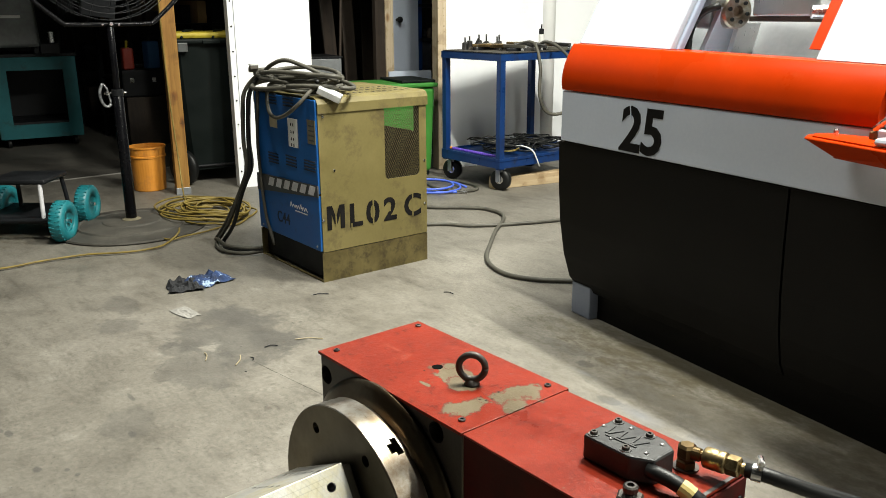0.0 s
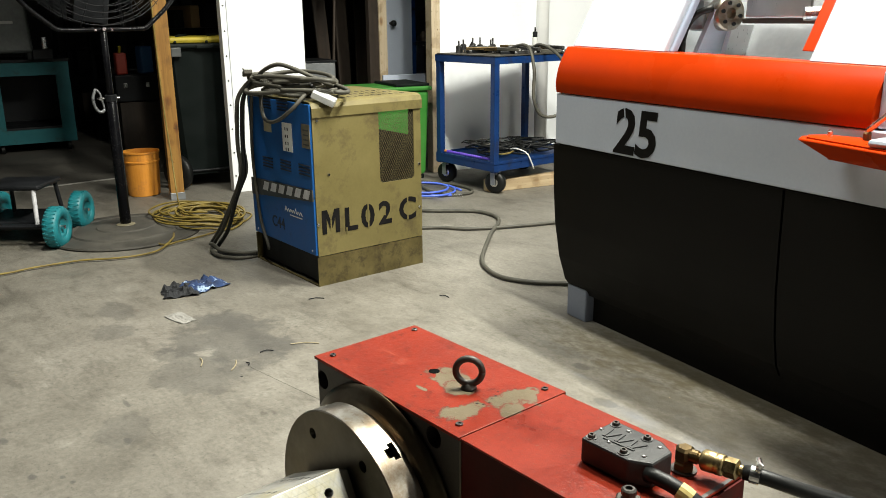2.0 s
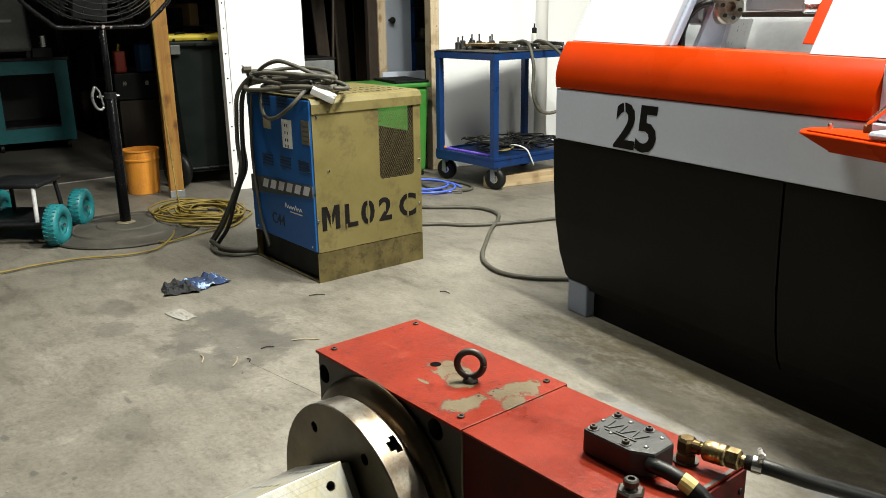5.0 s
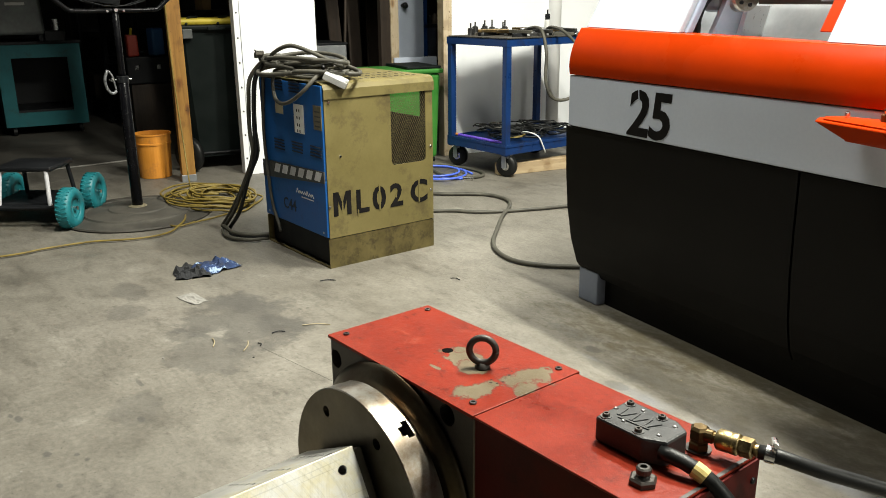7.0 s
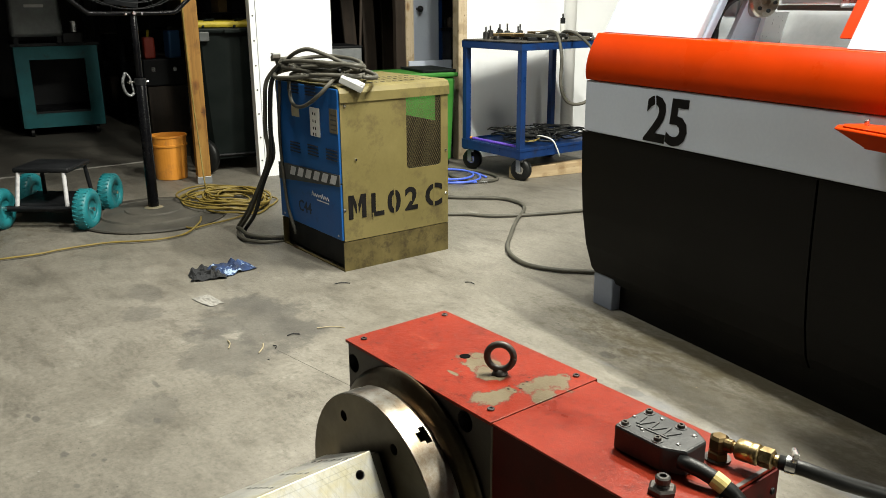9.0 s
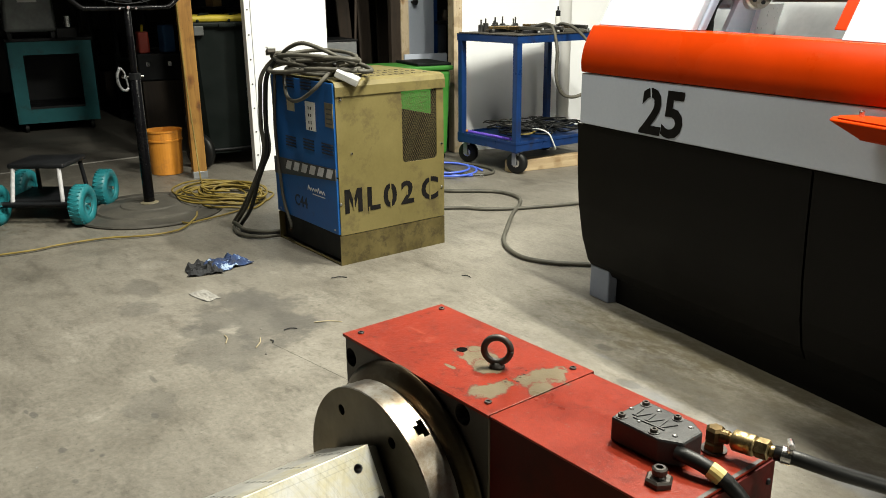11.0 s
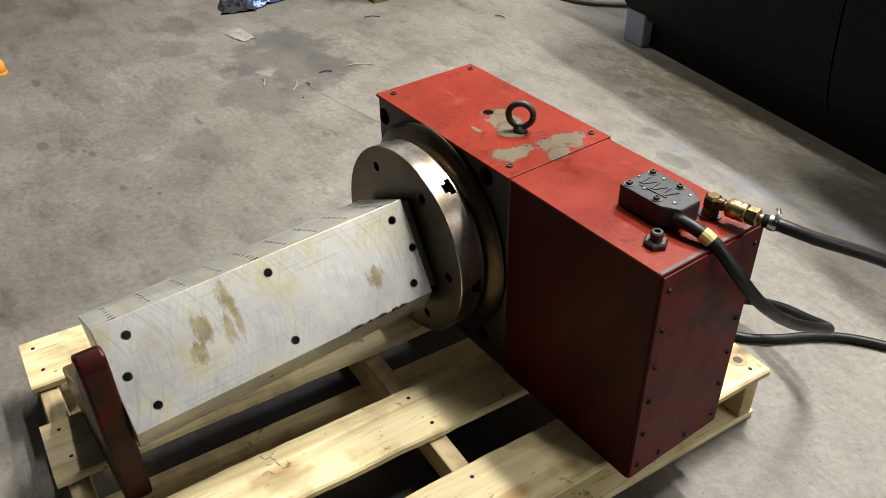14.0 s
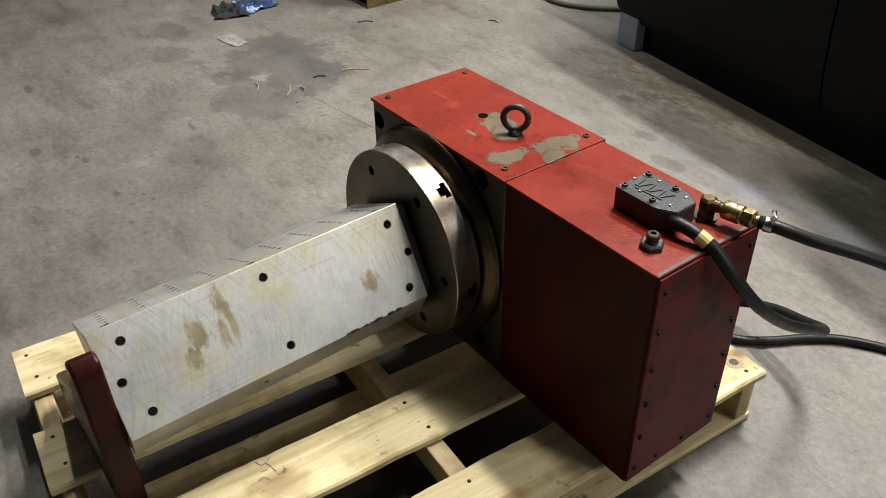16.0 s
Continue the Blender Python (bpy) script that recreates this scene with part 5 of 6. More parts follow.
    for x, z in ((0.165, 0.852), (0.335, 0.852), (0.15, 0.560), (0.335, 0.568), (0.515, 0.570)):
        for k in range(4):
            part("louvre", box(x, y - 0.004, z - 0.015 * k, x + 0.105, y + 0.001, z - 0.015 * k + 0.007, 0.002), MAT["dark_blue"], up)
    part("outlet_plate", box(0.378, y - 0.006, 0.620, 0.470, y + 0.0005, 0.756, 0.003), MAT["label_white"], up, "white outlet plate with dark sockets")
    for z in (0.728, 0.694, 0.660, 0.632):
        for dx in (-0.012, 0.010):
            part("outlet", box(0.424 + dx - 0.004, y - 0.0072, z - 0.008, 0.424 + dx + 0.004, y - 0.0055, z + 0.006, 0.001), MAT["hole"], up)
    part("data_plate", box(0.185, y - 0.002, 0.694, 0.262, y + 0.0005, 0.752), MAT["label_cream"], up)
    part("data_plate", box(0.560, y - 0.002, 0.655, 0.632, y + 0.0005, 0.765), MAT["worn_plate"], up, "faded brown data plate")
    for k in range(4):
        part("plate_line", box(0.572, y - 0.0026, 0.668 + 0.022 * k, 0.622, y - 0.0018, 0.675 + 0.022 * k), MAT["band"], up)
    for k in range(7):
        a0 = 0.352 + 0.024 * k
        part("script_stroke", tube([(a0, y - 0.001, 0.322), (a0 + 0.010, y - 0.001, 0.346 if k in (0, 4) else 0.338), (a0 + 0.018, y - 0.001, 0.330), (a0 + 0.026, y - 0.001, 0.322)], 0.0022, 5), MAT["silver"], low)
    part("script_bar", box(0.40, y - 0.0012, 0.306, 0.52, y, 0.311), MAT["silver"], low)
    part("marking", letters("C44", 0.080, pose(0.205, y - 0.001, 0.222, 90, 0, 0), 0.0005, 0.001), MAT["dark_blue"], low, "black stencilled marking")
    for x, z in ((0.60, 0.17), (0.04, 0.17)):
        part("screw", lathe([(0, 0), (0.006, 0), (0.004, 0.003), (0, 0.003)], 10, pose(x, y, z, 90, 0, 0)), MAT["grey_metal"], low)
    # stencilled marks on the side
    em = [(0, 0), (0.024, 0), (0.024, 0.076), (0.040, 0.026), (0.056, 0.026), (0.072, 0.076), (0.072, 0), (0.096, 0), (0.096, 0.115), (0.068, 0.115), (0.048, 0.056), (0.028, 0.115), (0, 0.115)]
    part("stencilled_letter", extrude_outline(em, 0.0012, pose(w + 0.0008, 0.032, 0.250, 90, 0, 90)), MAT["stencil"], panel)
    for ch, yy in (("L", 0.150), ("0", 0.248), ("2", 0.350), ("C", 0.470)):
        part("stencilled_letter", letters(ch, 0.155, pose(w + 0.0012, yy, 0.250, 90, 0, 90), 0.0006, 0.0045), MAT["stencil"], panel)
    for yy, zz, hh in ((0.080, 0.2875, 0.05), (0.165, 0.25, 0.03), (0.289, 0.306, 0.13), (0.386, 0.30, 0.02), (0.525, 0.31, 0.13)):
        part("stencil_bridge", box(0, -0.004, -hh / 2, 0.0006, 0.004, hh / 2, 0, pose(w + 0.002, yy, zz)), MAT["tan"], panel)
    for yy, zz in ((0.012, 0.30), (0.60, 0.52), (0.60, 0.30), (0.60, 0.83), (0.08, 0.53), (0.03, 0.78)):
        part("screw", lathe([(0, 0), (0.007, 0), (0.005, 0.004), (0, 0.004)], 10, pose(w + 0.001, yy, zz, 0, 90, 0)), MAT["chrome"], panel)
    return t


make_welder()

# cables heaped on the welder and hanging down its front corner
heap = thing("welding_cables", (-3.355, 1.095, 0), 0, "heap of dusty grey cables lying on the welder and hanging down", "cable")
rng = random.Random(4)
zt = 0.872
for k in range(11):
    a0 = rng.uniform(0, 6.28)
    cx, cy = 0.33 + rng.uniform(-0.09, 0.09), 0.14 + rng.uniform(-0.06, 0.06)
    rx, ry = rng.uniform(0.20, 0.34), rng.uniform(0.09, 0.20)
    pts = []
    for i in range(rng.choice([8, 10, 12])):
        a = a0 + i * 0.55
        pts.append((cx + rx * math.cos(a), cy + ry * math.sin(a), zt + 0.010 + 0.0078 * k + 0.010 * math.sin(2 * a + k)))
    part("coil", tube(pts, 0.0098, 8), MAT["grey_cable"], heap, smooth=True)
part("loop", tube([(0.16, 0.10, 0.93), (0.17, 0.00, 0.945), (0.24, -0.02, 0.985), (0.36, 0.00, 1.020), (0.48, 0.03, 1.000), (0.58, 0.08, 0.960), (0.60, 0.14, 0.93)], 0.0098, 8), MAT["grey_cable"], heap, smooth=True)
part("loop", tube([(0.52, 0.12, 0.93), (0.58, 0.02, 0.90), (0.56, -0.05, 0.83), (0.46, -0.07, 0.775), (0.34, -0.06, 0.76), (0.25, -0.04, 0.79), (0.22, -0.02, 0.88), (0.25, 0.05, 0.93)], 0.0092, 8), MAT["grey_cable"], heap, smooth=True)
for k, (ox, oy, sag) in enumerate(((0.0, 0.0, 0.0), (0.026, -0.016, 0.06), (-0.020, -0.020, -0.03))):
    part("hanging_cable", tube([(0.24, 0.06, 0.915 + 0.012 * k), (0.14, -0.01, 0.925 + 0.012 * k), (0.075 + ox, -0.045 + oy, 0.86), (0.045 + ox, -0.05 + oy, 0.74), (0.030 + ox, -0.05 + oy, 0.60), (0.035 + ox * 0.6, -0.05 + oy, 0.47), (-0.09 + sag * 0.4, -0.07, 0.31), (-0.21 + sag, -0.09, 0.14), (-0.30 + sag, -0.115, 0.035), (-0.25 + sag, -0.150 - oy, 0.016 + 0.012 * k), (-0.12, -0.165 - oy, 0.016 + 0.012 * k), (-0.02, -0.11 - oy, 0.016 + 0.012 * k), (0.04, -0.02, 0.024 + 0.01 * k)], 0.0105, 8), MAT["rubber" if k == 1 else "grey_cable"], heap, smooth=True)
part("thin_lead", tube([(0.10, -0.02, 0.86), (0.05, -0.012, 0.60), (0.07, -0.014, 0.38), (0.10, -0.014, 0.22), (0.16, -0.016, 0.12), (0.18, -0.02, 0.09)], 0.008, 8), MAT["grey_cable"], heap, smooth=True)
part("plug", box(-0.055, -0.030, -0.016, 0.055, 0.030, 0.016, 0.004, pose(0.640, 0.075, 0.880, 12, 26, 52)), MAT["plug_grey"], heap, "pale grey power connector")
part("plug_lead", tube([(0.575, 0.05, 0.93), (0.50, 0.09, 0.935), (0.40, 0.12, 0.93)], 0.010, 8), MAT["rubber"], heap, smooth=True)
part("clamp", box(-0.05, -0.02, -0.012, 0.05, 0.02, 0.012, 0.004, pose(0.105, -0.035, 0.972, 0, -12, -20)), MAT["cast_base"], heap, "dark ground clamp")
part("clamp_jaw", box(-0.05, -0.018, 0.014, 0.05, 0.018, 0.022, 0.002, pose(0.105, -0.035, 0.972, 0, -2, -20)), MAT["plug_grey"], heap)


def floor_cable(name, pts, r, mat, label, category="cable"):
    t = thing(name, (0, 0, 0), 0, label, category)
    part("cable", tube([(x, y, r + 0.001) if len(q) == 2 else q for q in pts for x, y in [q[:2]]], r, 8), MAT[mat], t, smooth=True)
    return t


floor_cable("floor_cable", [(-3.9, 2.2), (-3.70, 2.33), (-3.58, 2.42), (-3.38, 2.63), (-3.18, 2.64), (-3.04, 2.53), (-2.90, 2.35), (-2.70, 2.13), (-2.54, 1.965), (-2.40, 1.87), (-2.235, 1.83), (-2.09, 1.885), (-1.98, 1.985), (-1.80, 2.12)], 0.0115, "grey_cable", "thick dark cable snaking over the concrete floor")
floor_cable("floor_cable", [(-3.30, 2.02), (-3.26, 2.11), (-3.18, 2.22), (-3.08, 2.29), (-2.98, 2.44), (-2.90, 2.62), (-2.84, 2.79), (-2.7, 3.2)], 0.0105, "grey_cable", "dark cable running straight over the floor")

# yellow extension cord in a loose coil beside the fan
coil = thing("extension_cord", (0, 0, 0), 0, "dirty yellow extension cord in a loose coil", "cord")
pts = []
rng = random.Random(9)
for i in range(210):
    a = 0.45 * i
    k = 1 + 0.24 * math.sin(0.113 * i) + rng.uniform(-0.06, 0.06)
    pts.append((-4.36 + 0.257 * k * math.cos(a) + 0.085 * math.sin(0.173 * i), 1.22 + 0.20 * k * math.sin(a) + 0.058 * math.cos(0.127 * i), 0.008 + 0.0016 * (i % 14) + 0.00022 * i))
part("coil", tube(pts, 0.0062, 6, 0.03), MAT["hose_yellow"], coil, smooth=True)
part("loop", tube([(-4.25, 1.40, 0.02), (-4.05, 1.25, 0.012), (-3.95, 1.05, 0.012), (-3.90, 0.88, 0.016), (-3.90, 0.79, 0.012), (-4.08, 0.757, 0.012), (-4.25, 0.805, 0.012), (-4.30, 0.90, 0.013), (-4.16, 0.935, 0.014), (-4.05, 0.905, 0.020), (-3.92, 0.84, 0.025), (-3.80, 0.72, 0.014), (-3.78, 0.59, 0.012), (-3.82, 0.46, 0.012), (-3.885, 0.33, 0.012), (-3.905, 0.113, 0.012), (-3.896, -0.073, 0.012), (-4.0, -0.5, 0.012), (-4.3, -1.0, 0.012)], 0.0056, 8), MAT["hose_yellow"], coil, smooth=True)
part("riser", tube([(-4.25, 1.05, 0.03), (-4.42, 1.10, 0.035), (-4.62, 1.17, 0.045), (-4.76, 1.21, 0.09), (-4.90, 1.25, 0.30), (-5.00, 1.262, 0.75), (-5.03, 1.265, 1.3), (-5.035, 1.262, 2.4)], 0.005, 6), MAT["hose_yellow"], coil, smooth=True)

blue = thing("air_line", (0, 0, 0), 0, "blue air line coiled on the floor", "hose")
pts = [(-4.12 + (0.30 - 0.006 * i) * math.cos(0.6 * i + 1), 2.80 + (0.24 - 0.004 * i) * math.sin(0.6 * i + 1), 0.008 + 0.0012 * i) for i in range(26)]
part("line", tube(pts, 0.008, 6, 0.03), MAT["hose_blue"], blue, smooth=True)
part("line", tube([(-4.3, 2.5, 0.01), (-4.1, 2.62, 0.01), (-3.92, 2.76, 0.01), (-3.86, 2.84, 0.01)], 0.008, 6), MAT["hose_blue"], blue, smooth=True)
part("fitting", rod((-3.86, 2.84, 0.011), (-3.80, 2.88, 0.011), 0.011, 10), MAT["chrome"], blue)
floor_cable("floor_cable", [(-4.5, 2.9), (-4.2, 3.06), (-3.98, 3.08), (-3.84, 3.0), (-3.86, 2.86), (-4.05, 2.80), (-4.3, 2.88)], 0.011, "grey_cable", "grey cable looped on the floor")


# ---- blue tool cart ----
def make_cart():
    t = thing("tool_cart", (-4.35, 3.09, 0), 0, "cobalt blue steel shop cart with cluttered shelves", "cart")
    w, d, zt, zs = 0.65, 0.92, 0.955, 0.215
    L = 0.045
    for x in (0, w - L):
        for y in (0, d - L):
            part("leg", box(x, y, 0.155, x + L, y + L, zt - 0.012, 0.003), MAT["cart_blue"], t)
    for z, nm in ((zt, "top_shelf"), (zs, "lower_shelf")):
        bm = bmesh.new()
        add_box(bm, -0.004, -0.004, z - 0.004, w + 0.004, d + 0.004, z)
        for q in ((-0.004, -0.004, w + 0.004, 0.0), (-0.004, d, w + 0.004, d + 0.004), (-0.004, 0, 0.0, d), (w, 0, w + 0.004, d)):
            add_box(bm, q[0], q[1], z - 0.050, q[2], q[3], z + (0.018 if nm == "lower_shelf" else 0))
        part(nm, bm, MAT["cart_blue"], t)
    part("work_mat", box(0.004, 0.004, zt + 0.001, w - 0.004, d - 0.004, zt + 0.007), MAT["cast_base"], t, "dirty dark mat")
    for x in (0.05, w - 0.05):
        for y in (0.06, d - 0.06):
            c = part("caster", box(x - 0.03, y - 0.024, 0.135, x + 0.03, y + 0.024, 0.168, 0.004), MAT["grey_metal"], t)
            part("fork", box(x - 0.022, y - 0.034, 0.062, x + 0.022, y - 0.029, 0.15, 0.001), MAT["grey_metal"], c)
            part("wheel", lathe([(0, -0.02), (0.045, -0.024), (0.075, -0.020), (0.078, 0), (0.075, 0.020), (0.045, 0.024), (0, 0.02)], 28, pose(x, y, 0.078, 90, 0, 20)), MAT["rubber"], c, smooth=True)
            part("hub", lathe([(0, -0.026), (0.03, -0.026), (0.03, 0.026), (0, 0.026)], 16, pose(x, y, 0.078, 90, 0, 20)), MAT["chrome"], c)
    return t


make_cart()
CZ = 0.962


def standing(name, x, y, prof, mat, label, category, n=14):
    t = thing(name, (x, y, CZ), 0, label, category)
    part("body", lathe(prof, n), MAT[mat], t, smooth=False)
    return t


rng = random.Random(3)
for k in range(7):
    x, y = -4.30 + rng.uniform(0, 0.25), 3.22 + 0.045 * k
    t = thing("tool_holder", (x, y, CZ), 0, "dark steel tool holder with upright shanks", "tool holder", "tool holders on the cart")
    h = rng.uniform(0.03, 0.06)
    part("body", lathe([(0, 0), (0.022, 0), (0.022, h), (0.015, h + 0.006), (0, h + 0.006)], 16), MAT["tool_steel"], t)
    part("shank", rod((0, 0, h), (0, 0, h + rng.uniform(0.03, 0.06)), 0.006, 10, 0.001), MAT["tool_steel"], t)
for k in range(40):
    x, y = rng.uniform(-4.24, -3.80), rng.uniform(3.22, 3.9)
    a = rng.uniform(0, 180)
    t = thing("tool_bit", (x, y, CZ + (0.022 if k > 24 else 0)), a, "loose steel boring bar on the cart", "tool", "loose tools on the cart")
    l = rng.uniform(0.05, 0.13)
    part("bar", box(-l, -0.011, 0, l, 0.011, 0.022, 0.003), MAT[rng.choice(["tool_steel", "tool_steel", "old_brass", "dark_metal", "grey_cable", "chrome"])], t)
    part("tip", box(l, -0.008, 0.002, l + 0.02, 0.008, 0.016, 0.002), MAT["chrome"], t)
b = standing("spray_bottle", -4.22, 3.98, [(0, 0), (0.022, 0), (0.022, 0.09), (0.020, 0.095), (0, 0.095)], "label_white", "small white bottle with dark cap", "bottle")
part("cap", lathe([(0, 0.095), (0.019, 0.095), (0.019, 0.135), (0.006, 0.14), (0.006, 0.17), (0, 0.17)], 14), MAT["dark_metal"], b)
t = thing("coolant_hose", (0, 0, 0), 0, "grey hose draped over the cart edge", "hose")
part("hose", tube([(-4.05, 3.55, 0.985), (-3.92, 3.50, 1.01), (-3.80, 3.46, 1.02), (-3.72, 3.44, 0.99), (-3.665, 3.43, 0.85), (-3.655, 3.42, 0.66), (-3.64, 3.48, 0.54), (-3.60, 3.60, 0.53), (-3.58, 3.75, 0.62), (-3.57, 3.9, 0.8)], 0.012, 8), MAT["grey_cable"], t, smooth=True)
t = thing("hose", (0, 0, 0), 0, "grey hose hanging between cart and machine", "hose")
part("hose", tube([(-3.95, 3.70, 0.985), (-3.80, 3.60, 1.02), (-3.60, 3.52, 1.0), (-3.45, 3.50, 0.92), (-3.35, 3.55, 0.80)], 0.011, 8), MAT["grey_cable"], t, smooth=True)
for k in range(26):
    t = thing("coiled_lead", (0, 0, 0), 0, "tangled dark lead on the cart's lower shelf", "cable", "leads on the lower shelf")
    cx, cy, a0 = rng.uniform(-4.2, -3.85), rng.uniform(3.3, 3.85), rng.uniform(0, 6)
    R = rng.uniform(0.08, 0.17)
    pts = [(min(-3.72, max(-4.33, cx + R * rng.uniform(0.8, 1.2) * math.cos(a0 + 0.7 * i))), cy + R * rng.uniform(0.8, 1.2) * math.sin(a0 + 0.7 * i), 0.226 + 0.0026 * k + rng.uniform(0, 0.02)) for i in range(14)]
    part("lead", tube(pts, rng.uniform(0.004, 0.008), 6, 0.03), MAT[rng.choice(["rubber", "rubber", "rubber", "grey_cable", "rubber", "rubber", "rubber", "hose_yellow"])], t, smooth=True)
t = thing("coolant_line", (0, 0, 0), 0, "purple segmented coolant line with orange nozzle", "hose")
for k in range(24):
    part("segment", lathe([(0.006, 0), (0.0105, 0.003), (0.0105, 0.012), (0.006, 0.015)], 8, Matrix.Translation((-4.28 + 0.022 * k, 3.135 + 0.002 * math.sin(k), 0.240)) @ pose(0, 0, 0, 0, 90, 0)), MAT["hose_purple"], t)
part("nozzle", rod((-4.32, 3.135, 0.240), (-4.28, 3.135, 0.240), 0.010, 10), MAT["bucket"], t)
t = thing("white_lead", (0, 0, 0), 0, "white wire hanging over the lower shelf", "cable")
part("wire", tube([(-3.95, 3.45, 0.25), (-3.80, 3.38, 0.29), (-3.70, 3.40, 0.27), (-3.675, 3.43, 0.20), (-3.67, 3.45, 0.15)], 0.006, 6), MAT["white_wire"], t, smooth=True)
t = thing("timber_offcut", (-3.78, 3.38, 0), -12, "short sawn timber lying against the cart caster", "timber")
part("timber", box(-0.045, -0.25, 0, 0.045, 0.75, 0.085, 0.004), MAT["timber"], t)


# ---- pedestal fan ----
def make_fan():
    t = thing("pedestal_fan", (-4.362, 0.736, 0), 0, "black pedestal fan on a heavy dusty round base", "fan")
    part("base", lathe([(0, 0), (0.43, 0), (0.435, 0.008), (0.43, 0.016), (0.315, 0.024), (0.308, 0.034), (0.298, 0.034), (0.290, 0.028), (0.17, 0.040), (0.163, 0.047), (0.06, 0.050), (0, 0.050)], 64), MAT["fan_base"], t, "dusty cast round base", False)
    part("base_collar", lathe([(0, 0.050), (0.054, 0.050), (0.055, 0.053), (0.048, 0.055), (0.040, 0.057), (0.036, 0.060), (0, 0.060)], 32), MAT["worn_plate"], t, "pale worn collar at the foot of the pole", True)
    part("outer_pole", rod((0, 0, 0.055), (0, 0, 0.80), 0.031, 20, 0.003), MAT["pole_black"], t, "black steel pole", True)
    part("inner_pole", rod((0, 0, 0.80), (0, 0, 1.17), 0.019, 20, 0.003), MAT["pole_black"], t, "", True)
    part("collar", rod((0, 0, 0.775), (0, 0, 0.815), 0.034, 20, 0.004), MAT["dark_metal"], t)
    part("clamp_bolt", rod((0, -0.075, 0.795), (0, 0.05, 0.795), 0.005, 10), MAT["chrome"], t, "thin bright clamp bolt")
    lever = part("clamp_lever", tube([(0.012, -0.081, 0.852), (0.014, -0.098, 0.82), (0.014, -0.103, 0.79), (0.014, -0.097, 0.755), (0.014, -0.080, 0.727), (0.014, -0.060, 0.722), (0.014, -0.046, 0.736)], 0.0085, 10), MAT["knob_grey"], t, "worn silver clamp lever", True)
    part("lever_web", tube([(0.012, -0.080, 0.850), (0.014, -0.062, 0.825), (0.016, -0.056, 0.797), (0.016, -0.050, 0.760), (0.014, -0.047, 0.738)], 0.0055, 8), MAT["knob_grey"], lever, "", True)
    part("lever_boss", rod((0.0, -0.062, 0.797), (0.026, -0.062, 0.797), 0.011, 14, 0.002), MAT["chrome"], lever)
    part("yoke_bolt", rod((0.012, 0, 1.176), (0.030, 0, 1.176), 0.011, 12, 0.002), MAT["chrome"], t, "bright bolt")
    for s in (-0.045, 0.045):
        part("yoke_bolt", rod((0.010, s, 1.172), (0.022, s, 1.172), 0.007, 10, 0.001), MAT["chrome"], t)
    # yoke
    y = part("yoke", tube([(0.0, -0.50, 1.62), (0, -0.485, 1.45), (0, -0.39, 1.31), (0, -0.275, 1.205), (0, -0.245, 1.182), (0, -0.21, 1.175), (0, 0.0, 1.173), (0, 0.21, 1.175), (0, 0.245, 1.182), (0, 0.275, 1.205), (0, 0.39, 1.31), (0, 0.485, 1.45), (0.0, 0.50, 1.62)], 0.0125, 10), MAT["pole_black"], t, "black tubular yoke", True)
    # guard of wire rings and the blades behind it
    g = bmesh.new()
    C = Vector((0, 0, 1.63))
    for k in range(12):
        R = 0.06 + 0.034 * k
        xx = 0.10 * math.sqrt(max(0.0, 1 - (R / 0.46) ** 2)) + 0.01
        add_tube(g, [(xx, C.y + R * math.cos(2 * math.pi * i / 36), C.z + R * math.sin(2 * math.pi * i / 36)) for i in range(37)], 0.0022, 5, smooth=False)
        add_tube(g, [(-xx, C.y + R * math.cos(2 * math.pi * i / 36), C.z + R * math.sin(2 * math.pi * i / 36)) for i in range(37)], 0.0022, 5, smooth=False)
    for i in range(24):
        a = 2 * math.pi * i / 24
        add_tube(g, [(0.11, 0.06 * math.cos(a), C.z + 0.06 * math.sin(a)), (0.08, 0.28 * math.cos(a), C.z + 0.28 * math.sin(a)), (0.0, 0.455 * math.cos(a), C.z + 0.455 * math.sin(a))], 0.0022, 5, 0.06)
    part("guard", g, MAT["dark_metal"], t, "dark wire guard")
    part("hub", rod((-0.12, 0, 1.63), (0.06, 0, 1.63), 0.07, 20, 0.01), MAT["dark_metal"], t)
    for k in range(3):
        bm = box(-0.004, 0.05, -0.07, 0.004, 0.42, 0.09, 0.003)
        for v in bm.verts:
            v.co.x += v.co.z * 0.5
        bmesh.ops.transform(bm, matrix=Matrix.Translation((0, 0, 1.63)) @ Matrix.Rotation(radians(120 * k + 20), 4, "X"), verts=list(bm.verts))
        part("blade", bm, MAT["dark_metal"], t)
    return t


make_fan()


